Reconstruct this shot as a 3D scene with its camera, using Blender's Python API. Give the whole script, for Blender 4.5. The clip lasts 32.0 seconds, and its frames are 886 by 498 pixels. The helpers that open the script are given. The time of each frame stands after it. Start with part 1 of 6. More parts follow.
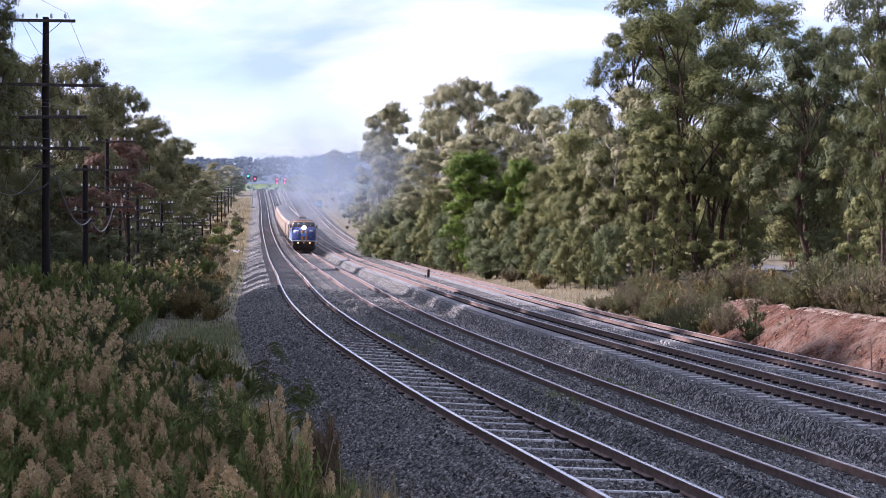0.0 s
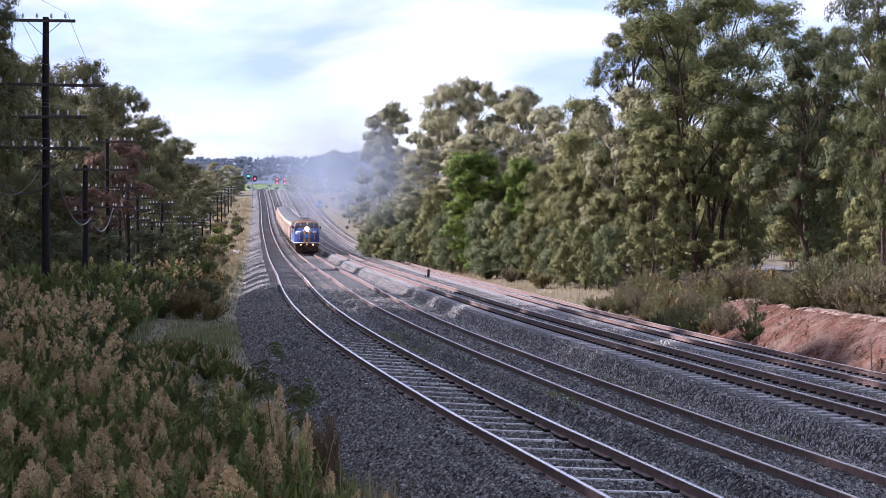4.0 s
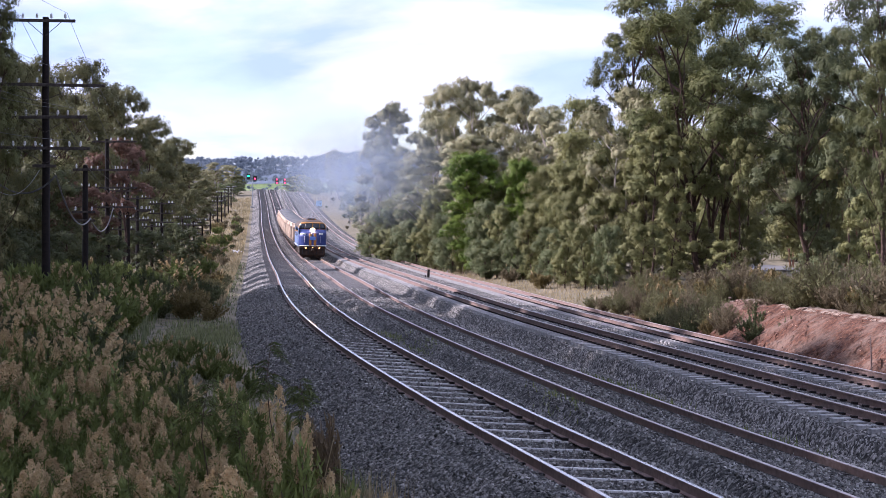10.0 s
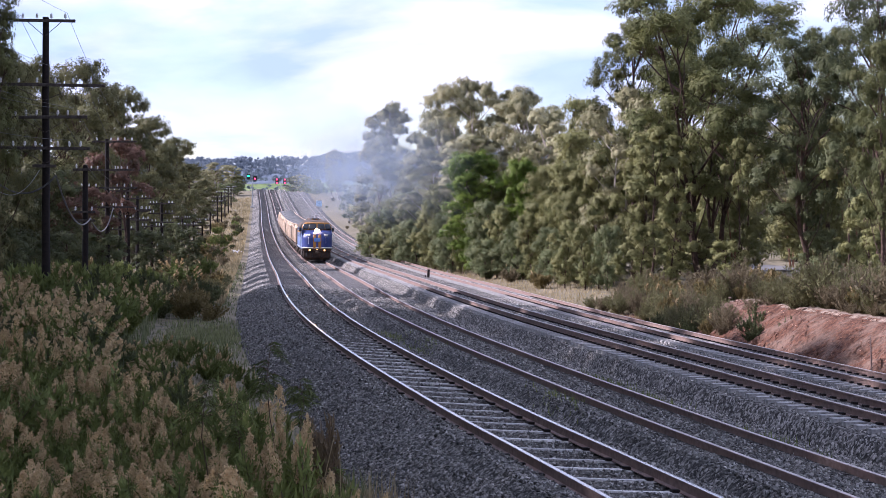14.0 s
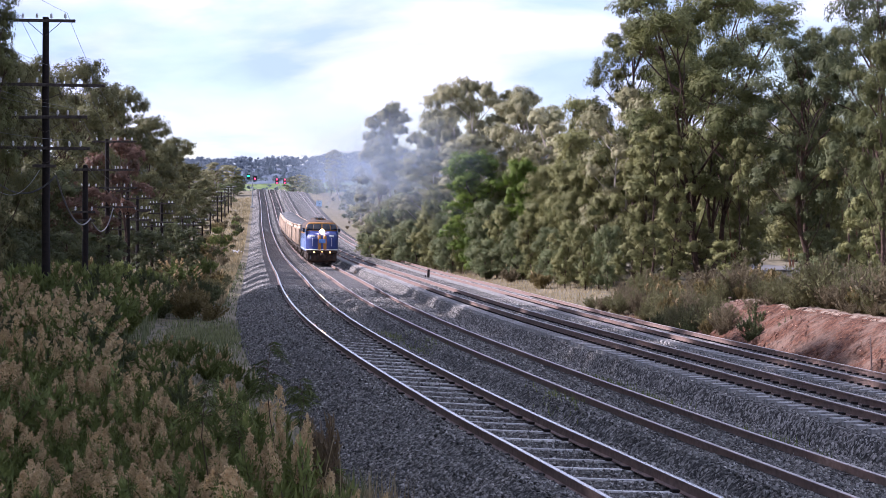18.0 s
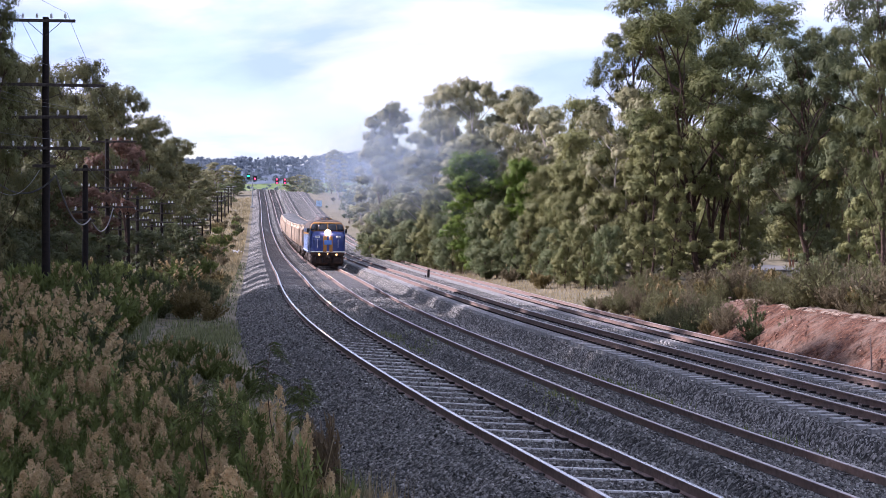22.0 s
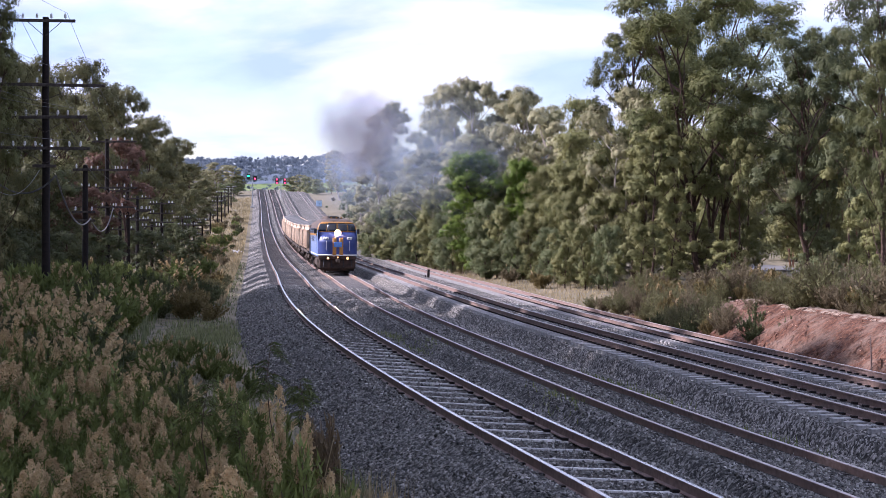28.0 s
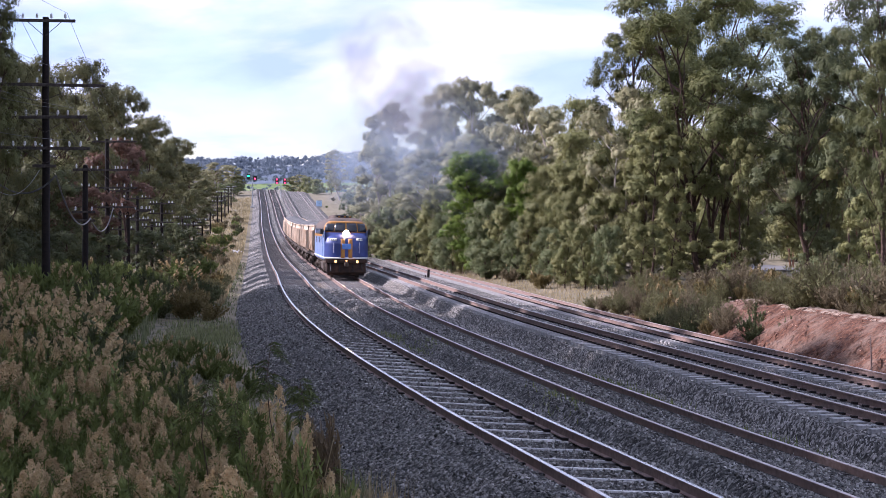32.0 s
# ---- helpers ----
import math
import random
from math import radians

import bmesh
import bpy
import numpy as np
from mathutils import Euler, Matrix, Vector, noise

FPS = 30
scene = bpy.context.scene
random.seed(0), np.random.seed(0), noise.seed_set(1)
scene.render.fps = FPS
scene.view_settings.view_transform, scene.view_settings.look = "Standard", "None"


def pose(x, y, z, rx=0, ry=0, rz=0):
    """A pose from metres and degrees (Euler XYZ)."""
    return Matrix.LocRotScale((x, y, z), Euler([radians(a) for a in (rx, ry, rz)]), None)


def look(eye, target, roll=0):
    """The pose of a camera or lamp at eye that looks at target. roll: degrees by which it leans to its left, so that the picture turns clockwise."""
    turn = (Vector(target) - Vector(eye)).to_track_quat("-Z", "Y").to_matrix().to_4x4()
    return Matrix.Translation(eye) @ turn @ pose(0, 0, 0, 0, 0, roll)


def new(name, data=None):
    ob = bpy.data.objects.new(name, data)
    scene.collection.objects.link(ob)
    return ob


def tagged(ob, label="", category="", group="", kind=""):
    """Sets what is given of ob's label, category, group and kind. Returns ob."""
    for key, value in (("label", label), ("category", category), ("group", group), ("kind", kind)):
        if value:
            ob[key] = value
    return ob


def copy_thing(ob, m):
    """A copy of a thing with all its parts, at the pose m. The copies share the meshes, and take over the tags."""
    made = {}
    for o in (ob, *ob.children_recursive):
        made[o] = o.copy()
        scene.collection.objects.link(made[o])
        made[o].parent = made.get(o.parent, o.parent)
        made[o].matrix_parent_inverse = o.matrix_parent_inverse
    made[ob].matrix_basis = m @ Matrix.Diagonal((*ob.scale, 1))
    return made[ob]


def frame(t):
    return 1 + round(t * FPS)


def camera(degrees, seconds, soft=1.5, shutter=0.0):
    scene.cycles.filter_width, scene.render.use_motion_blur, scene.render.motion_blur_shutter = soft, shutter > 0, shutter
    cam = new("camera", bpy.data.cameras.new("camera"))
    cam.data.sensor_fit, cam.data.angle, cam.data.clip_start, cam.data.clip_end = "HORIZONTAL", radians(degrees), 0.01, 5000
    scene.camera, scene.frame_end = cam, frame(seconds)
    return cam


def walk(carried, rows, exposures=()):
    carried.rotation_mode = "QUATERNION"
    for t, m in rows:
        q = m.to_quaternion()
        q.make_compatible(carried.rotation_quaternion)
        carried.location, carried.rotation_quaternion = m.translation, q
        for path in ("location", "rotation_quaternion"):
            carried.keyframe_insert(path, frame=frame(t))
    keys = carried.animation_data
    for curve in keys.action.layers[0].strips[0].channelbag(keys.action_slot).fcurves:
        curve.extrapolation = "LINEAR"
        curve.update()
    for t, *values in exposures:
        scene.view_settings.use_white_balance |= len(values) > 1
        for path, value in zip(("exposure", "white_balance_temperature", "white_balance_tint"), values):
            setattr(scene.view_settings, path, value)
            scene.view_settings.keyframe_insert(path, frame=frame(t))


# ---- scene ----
EYE = (0.0, 0.0, 5.0)
cam = camera(29.3, 32.0, soft=0.72)
scene.cycles.transparent_max_bounces = 24
STILL = look(EYE, (0.0, 100.0, 5.0 - 3.2))
walk(cam, [(0.0, STILL), (32.0, STILL)], [(0.0, 0.97, 5570, 29), (32.0, 0.97, 5570, 29)])

# ---- light ----
SUN_AZ, SUN_EL = 77.0, 35.0          # degrees to the left of the view, and above the horizon
sun = new("sun", bpy.data.lights.new("sun", "SUN"))
sun.data.energy, sun.data.angle, sun.data.color = 5.0, radians(0.8), (1.0, 0.93, 0.84)
to_sun = Vector((-math.sin(radians(SUN_AZ)) * math.cos(radians(SUN_EL)), math.cos(radians(SUN_AZ)) * math.cos(radians(SUN_EL)), math.sin(radians(SUN_EL))))
sun.matrix_world = look(to_sun * 300, (0, 0, 0))

world = bpy.data.worlds.new("sky")
scene.world = world
world.use_nodes = True


def build_sky():
    nt = world.node_tree
    nt.nodes.clear()
    N, L = nt.nodes.new, nt.links.new
    out, mixs = N("ShaderNodeOutputWorld"), N("ShaderNodeMixShader")
    b1, b2 = N("ShaderNodeBackground"), N("ShaderNodeBackground")
    sky = N("ShaderNodeTexSky")
    sky.sky_type, sky.sun_disc = "NISHITA", False
    sky.sun_elevation, sky.sun_rotation = radians(SUN_EL), radians(-SUN_AZ)
    sky.altitude, sky.air_density, sky.dust_density = 300, 1.0, 0.3
    L(sky.outputs[0], b1.inputs[0])
    b1.inputs[1].default_value = 0.086
    # broken cloud, seen from below on a flat layer
    tc, sep = N("ShaderNodeTexCoord"), N("ShaderNodeSeparateXYZ")
    L(tc.outputs["Generated"], sep.inputs[0])
    mz = N("ShaderNodeMath"); mz.operation = "MAXIMUM"; mz.inputs[1].default_value = 0.0
    L(sep.outputs[2], mz.inputs[0])
    az = N("ShaderNodeMath"); az.operation = "ADD"; az.inputs[1].default_value = 0.42
    L(mz.outputs[0], az.inputs[0])
    dv = N("ShaderNodeVectorMath"); dv.operation = "DIVIDE"
    cb = N("ShaderNodeCombineXYZ")
    for i in range(3):
        L(az.outputs[0], cb.inputs[i])
    L(tc.outputs["Generated"], dv.inputs[0]); L(cb.outputs[0], dv.inputs[1])
    mp = N("ShaderNodeMapping"); mp.inputs["Location"].default_value = (3.1, 1.7, 0.0); mp.inputs["Scale"].default_value = (1.0, 1.5, 0.0)
    L(dv.outputs[0], mp.inputs[0])
    n1 = N("ShaderNodeTexNoise"); n1.inputs["Scale"].default_value = 2.9; n1.inputs["Detail"].default_value = 7; n1.inputs["Roughness"].default_value = 0.52; n1.inputs["Distortion"].default_value = 0.35
    L(mp.outputs[0], n1.inputs["Vector"])
    r1 = N("ShaderNodeValToRGB"); r1.color_ramp.elements[0].position, r1.color_ramp.elements[1].position = 0.37, 0.55
    L(n1.outputs[0], r1.inputs[0])
    n2 = N("ShaderNodeTexNoise"); n2.inputs["Scale"].default_value = 3.1; n2.inputs["Detail"].default_value = 9; n2.inputs["Distortion"].default_value = 0.3
    L(mp.outputs[0], n2.inputs["Vector"])
    r2 = N("ShaderNodeValToRGB")
    r2.color_ramp.elements[0].position, r2.color_ramp.elements[1].position = 0.38, 0.59
    r2.color_ramp.elements[0].color, r2.color_ramp.elements[1].color = (0.50, 0.63, 0.79, 1), (1.0, 1.0, 1.02, 1)
    L(n2.outputs[0], r2.inputs[0])
    L(r2.outputs[0], b2.inputs[0])
    b2.inputs[1].default_value = 0.66
    L(r1.outputs[0], mixs.inputs[0]); L(b1.outputs[0], mixs.inputs[1]); L(b2.outputs[0], mixs.inputs[2])
    L(mixs.outputs[0], out.inputs[0])


build_sky()


# ---- materials ----
def mat(name, c1, c2, scale=8.0, rough=0.85, metal=0.0, bump=0.3, detail=6.0, c3=None, scale3=0.6, mix3=0.5, rand=0.0, island=0.0, dist=0.02, spec=0.3, sub=0.0, coords="Object"):
    """A surface of two colours in fine grain, a third in large patches, with relief of the same grain."""
    m = bpy.data.materials.new(name)
    m.use_nodes = True
    nt = m.node_tree
    N, L = nt.nodes.new, nt.links.new
    bs = nt.nodes["Principled BSDF"]
    tc = N("ShaderNodeTexCoord")
    n1 = N("ShaderNodeTexNoise")
    n1.inputs["Scale"].default_value, n1.inputs["Detail"].default_value = scale, detail
    L(tc.outputs[coords], n1.inputs["Vector"])
    r = N("ShaderNodeValToRGB")
    r.color_ramp.elements[0].position, r.color_ramp.elements[1].position = 0.32, 0.68
    r.color_ramp.elements[0].color, r.color_ramp.elements[1].color = (*c1, 1), (*c2, 1)
    L(n1.outputs[0], r.inputs[0])
    col = r.outputs[0]
    if c3:
        n3 = N("ShaderNodeTexNoise")
        n3.inputs["Scale"].default_value, n3.inputs["Detail"].default_value = scale3, 5
        L(tc.outputs[coords], n3.inputs["Vector"])
        r3 = N("ShaderNodeValToRGB")
        r3.color_ramp.elements[0].position, r3.color_ramp.elements[1].position = 0.45, 0.62
        r3.color_ramp.elements[1].color = (mix3, mix3, mix3, 1)
        r3.color_ramp.elements[0].color = (0, 0, 0, 1)
        L(n3.outputs[0], r3.inputs[0])
        mx = N("ShaderNodeMixRGB")
        L(r3.outputs[0], mx.inputs[0]); L(col, mx.inputs[1]); mx.inputs[2].default_value = (*c3, 1)
        col = mx.outputs[0]
    for amount, node, socket in ((rand, "ShaderNodeObjectInfo", "Random"), (island, "ShaderNodeNewGeometry", "Random Per Island")):
        if amount:
            g = N(node)
            mr = N("ShaderNodeMapRange")
            mr.inputs["To Min"].default_value, mr.inputs["To Max"].default_value = 1 - amount, 1 + amount
            L(g.outputs[socket], mr.inputs["Value"])
            hs = N("ShaderNodeHueSaturation")
            L(mr.outputs[0], hs.inputs["Value"]); L(col, hs.inputs["Color"])
            col = hs.outputs[0]
    L(col, bs.inputs["Base Color"])
    bs.inputs["Roughness"].default_value, bs.inputs["Metallic"].default_value = rough, metal
    bs.inputs["Specular IOR Level"].default_value = spec
    if bump:
        b = N("ShaderNodeBump")
        b.inputs["Strength"].default_value, b.inputs["Distance"].default_value = bump, dist
        L(n1.outputs[0], b.inputs["Height"]); L(b.outputs[0], bs.inputs["Normal"])
    return m


def broken_stone(name, dark, mid, light):
    """Crushed stone: each stone with its own grey and facets, dust and oil in large patches."""
    m = bpy.data.materials.new(name)
    m.use_nodes = True
    nt = m.node_tree
    N, L = nt.nodes.new, nt.links.new
    bs = nt.nodes["Principled BSDF"]
    tc, vo, vd, bw, r, no, hs, mr, b = N("ShaderNodeTexCoord"), N("ShaderNodeTexVoronoi"), N("ShaderNodeTexVoronoi"), N("ShaderNodeRGBToBW"), N("ShaderNodeValToRGB"), N("ShaderNodeTexNoise"), N("ShaderNodeHueSaturation"), N("ShaderNodeMapRange"), N("ShaderNodeBump")
    vo.inputs["Scale"].default_value = vd.inputs["Scale"].default_value = 21.0
    L(tc.outputs["Object"], vo.inputs["Vector"]); L(tc.outputs["Object"], vd.inputs["Vector"]); L(tc.outputs["Object"], no.inputs["Vector"])
    vd.feature = "DISTANCE_TO_EDGE"
    L(vo.outputs["Color"], bw.inputs[0]); L(bw.outputs[0], r.inputs[0])
    cr = r.color_ramp
    cr.elements[0].position, cr.elements[1].position = 0.25, 0.80
    cr.elements[0].color, cr.elements[1].color = (*dark, 1), (*light, 1)
    k = cr.elements.new(0.55)
    k.color = (*mid, 1)
    no.inputs["Scale"].default_value, no.inputs["Detail"].default_value = 0.35, 6
    mr.inputs["From Min"].default_value, mr.inputs["From Max"].default_value = 0.3, 0.7
    mr.inputs["To Min"].default_value, mr.inputs["To Max"].default_value = 0.7, 1.25
    n2, m2, mu = N("ShaderNodeTexNoise"), N("ShaderNodeMapRange"), N("ShaderNodeMath")
    n2.inputs["Scale"].default_value, n2.inputs["Detail"].default_value, n2.inputs["Roughness"].default_value = 3.2, 8, 0.75
    L(tc.outputs["Object"], n2.inputs["Vector"]); L(n2.outputs[0], m2.inputs["Value"])
    m2.inputs["From Min"].default_value, m2.inputs["From Max"].default_value = 0.32, 0.68
    m2.inputs["To Min"].default_value, m2.inputs["To Max"].default_value = 0.62, 1.38
    mu.operation = "MULTIPLY"
    L(no.outputs[0], mr.inputs["Value"]); L(mr.outputs[0], mu.inputs[0]); L(m2.outputs[0], mu.inputs[1]); L(mu.outputs[0], hs.inputs["Value"]); L(r.outputs[0], hs.inputs["Color"])
    L(hs.outputs[0], bs.inputs["Base Color"])
    bs.inputs["Roughness"].default_value, bs.inputs["Specular IOR Level"].default_value = 0.9, 0.12
    b.inputs["Strength"].default_value, b.inputs["Distance"].default_value = 0.6, 0.03
    L(vd.outputs["Distance"], b.inputs["Height"])
    b2 = N("ShaderNodeBump")
    b2.inputs["Strength"].default_value, b2.inputs["Distance"].default_value = 0.4, 0.03
    L(bw.outputs[0], b2.inputs["Height"]); L(b.outputs[0], b2.inputs["Normal"]); L(b2.outputs[0], bs.inputs["Normal"])
    return m


def leafy(name, c1, c2, thin=0.30, island=0.14, rand=0.14):
    """Leaves: two greens, each leaf its own shade, with light passing through."""
    m = mat(name, c1, c2, scale=0.55, rough=0.6, bump=0.0, detail=3, island=island, rand=rand, spec=0.12)
    nt = m.node_tree
    N, L = nt.nodes.new, nt.links.new
    bs, out = nt.nodes["Principled BSDF"], nt.nodes["Material Output"]
    tr, mx = N("ShaderNodeBsdfTranslucent"), N("ShaderNodeMixShader")
    L(bs.inputs["Base Color"].links[0].from_socket, tr.inputs[0])
    mx.inputs[0].default_value = thin
    L(bs.outputs[0], mx.inputs[1]); L(tr.outputs[0], mx.inputs[2]); L(mx.outputs[0], out.inputs[0])
    return m


def glow(name, colour, strength):
    m = bpy.data.materials.new(name)
    m.use_nodes = True
    bs = m.node_tree.nodes["Principled BSDF"]
    bs.inputs["Base Color"].default_value = (*colour, 1)
    bs.inputs["Emission Color"].default_value, bs.inputs["Emission Strength"].default_value = (*colour, 1), strength
    return m


M_BALLAST = broken_stone("fresh_ballast_stone", (0.033, 0.030, 0.027), (0.112, 0.103, 0.092), (0.33, 0.306, 0.273))
# Darkened old stone: part of its tone is tree shade on the near tracks.
M_OLD_SHADED_BALLAST = broken_stone("old_shaded_ballast_stone", (0.0215, 0.0205, 0.0183), (0.073, 0.069, 0.062), (0.222, 0.209, 0.187))
M_OILED = broken_stone("oil_stained_ballast", (0.018, 0.015, 0.012), (0.054, 0.046, 0.039), (0.135, 0.118, 0.10))
M_STONE = mat("fresh_crushed_stone", (0.092, 0.086, 0.077), (0.42, 0.39, 0.35), 12, 0.8, bump=0.2, island=0.76, spec=0.3)
M_OLD_SHADED_STONE = mat("old_shaded_crushed_stone", (0.056, 0.053, 0.047), (0.29, 0.275, 0.248), 12, 0.8, bump=0.2, island=0.76, spec=0.3)
M_RAIL = mat("rusty_rail", (0.148, 0.100, 0.083), (0.265, 0.185, 0.153), 9, 0.7, bump=0.2, dist=0.004, c3=(0.24, 0.155, 0.12), scale3=1.5)
M_RAILTOP = mat("polished_rail_head", (0.56, 0.52, 0.49), (0.70, 0.66, 0.62), 6, 0.24, metal=0.95, bump=0.05, dist=0.002)
M_RAILWORN = mat("dull_rail_head", (0.33, 0.28, 0.25), (0.50, 0.44, 0.40), 6, 0.42, metal=0.5, bump=0.05, dist=0.002)
M_TIMBER = mat("weathered_sleeper_timber", (0.085, 0.077, 0.071), (0.28, 0.265, 0.25), 14, 0.9, bump=0.5, rand=0.25)
M_OLD_TIMBER = mat("silvered_sleeper_timber", (0.27, 0.25, 0.23), (0.68, 0.655, 0.62), 14, 0.9, bump=0.5, rand=0.22)
M_CONC = mat("sleeper_concrete", (0.20, 0.19, 0.18), (0.44, 0.42, 0.39), 11, 0.9, bump=0.2, rand=0.12)
M_GROUND = mat("scrubby_ground", (0.085, 0.075, 0.042), (0.20, 0.165, 0.10), 1.3, 0.95, bump=0.6, dist=0.1, c3=(0.19, 0.155, 0.10), scale3=0.07, mix3=0.6)
M_CLAY = mat("red_clay", (0.042, 0.018, 0.011), (0.175, 0.078, 0.044), 6.5, 0.95, bump=1.0, dist=0.22, detail=12, c3=(0.22, 0.15, 0.11), scale3=0.9, mix3=0.6)
M_POLE = mat("creosoted_pole", (0.006, 0.004, 0.0035), (0.016, 0.010, 0.008), 10, 0.85, bump=0.3)
M_ARM = mat("grey_crossarm", (0.035, 0.028, 0.024), (0.09, 0.075, 0.065), 12, 0.9, bump=0.3)
M_INSUL = mat("glazed_insulator", (0.45, 0.45, 0.43), (0.62, 0.62, 0.60), 9, 0.25, bump=0, spec=0.5)
M_WIRE = mat("dark_wire", (0.02, 0.02, 0.02), (0.05, 0.05, 0.05), 9, 0.6, bump=0)
M_BARK = mat("brown_bark", (0.034, 0.021, 0.015), (0.105, 0.064, 0.046), 5, 0.95, bump=0.8, dist=0.06)
M_PALE = mat("pale_gum_bark", (0.30, 0.25, 0.21), (0.55, 0.50, 0.45), 1.6, 0.85, bump=0.3, c3=(0.22, 0.14, 0.10), scale3=0.7)
M_DRY = leafy("dead_gum_leaf", (0.095, 0.052, 0.034), (0.185, 0.110, 0.078), 0.2)
M_REDBARK = mat("orange_brown_bark", (0.10, 0.045, 0.025), (0.24, 0.12, 0.07), 4, 0.9, bump=0.6, dist=0.05)
M_LEAF_A = leafy("olive_gum_leaf", (0.075, 0.085, 0.028), (0.165, 0.165, 0.062), 0.24)
M_LEAF_B = leafy("grey_green_gum_leaf", (0.215, 0.208, 0.105), (0.42, 0.385, 0.22), 0.25)
# Lighter copy of the olive leaf, sunlight put into its colour.
M_LEAF_E = leafy("sunny_olive_leaf", (0.135, 0.142, 0.048), (0.275, 0.26, 0.11), 0.24)
M_LEAF_C = leafy("fresh_green_leaf", (0.060, 0.100, 0.012), (0.17, 0.22, 0.035), 0.24)
# Dark leaf; on the shaded wattles it puts the shade into the colour.
M_LEAF_D = leafy("dark_gum_leaf", (0.052, 0.064, 0.027), (0.118, 0.126, 0.054), 0.2)
M_LEAF_G = leafy("brownish_gum_leaf", (0.072, 0.076, 0.030), (0.18, 0.168, 0.074), 0.22)
# Lighter wattle leaf for the wood's edge, with sunlight in its colour.
M_LEAF_F = leafy("sunlit_wattle_leaf", (0.115, 0.138, 0.060), (0.23, 0.24, 0.115), 0.22)
# Distance haze is put into both blue-grey far colours, leaves and hillside.
M_FAR_HAZED = leafy("hazed_far_leaf", (0.15, 0.18, 0.215), (0.185, 0.215, 0.25), 0.5, island=0.05, rand=0.0)
M_FAR_FLOOR_HAZED = mat("hazed_far_hill", (0.082, 0.105, 0.145), (0.11, 0.135, 0.175), 0.05, 0.95, bump=0.0)
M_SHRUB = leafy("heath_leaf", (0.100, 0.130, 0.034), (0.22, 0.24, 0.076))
M_SHRUB2 = leafy("brown_heath_leaf", (0.135, 0.108, 0.060), (0.255, 0.208, 0.125))
M_SHRUB3 = leafy("olive_heath_leaf", (0.115, 0.115, 0.050), (0.225, 0.208, 0.098))
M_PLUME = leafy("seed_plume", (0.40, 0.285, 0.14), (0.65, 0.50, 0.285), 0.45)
M_GRASS = leafy("pale_grass", (0.10, 0.12, 0.05), (0.22, 0.23, 0.12), 0.4)
M_PHYLLODE = leafy("dark_wattle_leaf", (0.050, 0.068, 0.022), (0.15, 0.17, 0.048), 0.3, island=0.4)
M_FRESH = leafy("fresh_grass", (0.15, 0.17, 0.07), (0.30, 0.31, 0.15), 0.4)
M_GOLD = leafy("golden_heath_leaf", (0.15, 0.115, 0.045), (0.29, 0.23, 0.10))
M_STRAW = leafy("straw_grass", (0.24, 0.19, 0.10), (0.44, 0.36, 0.21), 0.4)
M_CABLE = mat("weathered_cable", (0.06, 0.06, 0.06), (0.13, 0.13, 0.13), 8, 0.5, bump=0)
M_LEAD = mat("grey_lead", (0.25, 0.25, 0.25), (0.4, 0.4, 0.4), 8, 0.6, bump=0)
M_BADGE = mat("pale_blue_badge", (0.10, 0.22, 0.55), (0.16, 0.30, 0.65), 5, 0.4, bump=0.02)
M_PADDOCK = mat("green_paddock", (0.07, 0.12, 0.03), (0.15, 0.20, 0.06), 0.02, 0.95, bump=0.0, c3=(0.22, 0.20, 0.09), scale3=0.004, mix3=0.5)
M_RUST_LEAF = leafy("rusty_dry_leaf", (0.10, 0.075, 0.040), (0.20, 0.145, 0.085))
M_TOPSOIL = mat("pale_topsoil", (0.13, 0.09, 0.065), (0.32, 0.24, 0.185), 7, 0.95, bump=0.8, dist=0.08)
M_BANKSTONE = mat("rusty_bank_stone", (0.16, 0.075, 0.045), (0.40, 0.24, 0.17), 9, 0.9, bump=0.3, island=0.5)
M_TWIG = mat("twig", (0.05, 0.03, 0.02), (0.12, 0.08, 0.055), 12, 0.9, bump=0.2)


# ---- building helpers ----
def mesh_of(name, verts, faces, material=None, smooth=False):
    me = bpy.data.meshes.new(name)
    me.from_pydata([tuple(v) for v in verts] if not isinstance(verts, np.ndarray) else verts.tolist(), [], faces if not isinstance(faces, np.ndarray) else faces.tolist())
    if material:
        me.materials.append(material)
    if smooth:
        me.polygons.foreach_set("use_smooth", [True] * len(me.polygons))
    me.update()
    return me


def part(name, bm, material, parent=None, label="", smooth=False):
    """Link a bmesh or a mesh as one object under a thing or a part."""
    if isinstance(bm, bmesh.types.BMesh):
        me = bpy.data.meshes.new(name)
        bm.to_mesh(me)
        bm.free()
        me.materials.append(material)
        if smooth:
            me.polygons.foreach_set("use_smooth", [True] * len(me.polygons))
    else:
        me = bm
        if material and not me.materials:
            me.materials.append(material)
    ob = new(name, me)
    if parent:
        ob.parent = parent
    if label:
        tagged(ob, label)
    return ob


def empty(name, m=None):
    ob = new(name)
    ob.empty_display_size = 0.2
    if m is not None:
        ob.matrix_basis = m
    return ob


def add_box(bm, cx, cy, cz, sx, sy, sz, bevel=0.0, rot=None):
    r = bmesh.ops.create_cube(bm, size=1.0)
    m = Matrix.Translation((cx, cy, cz)) @ (rot.to_4x4() if rot is not None else Matrix()) @ Matrix.Diagonal((sx, sy, sz, 1))
    bmesh.ops.transform(bm, matrix=m, verts=r["verts"])
    if bevel:
        es = list({e for v in r["verts"] for e in v.link_edges})
        bmesh.ops.bevel(bm, geom=es, offset=bevel, segments=1, affect="EDGES", profile=0.5)
    return bm


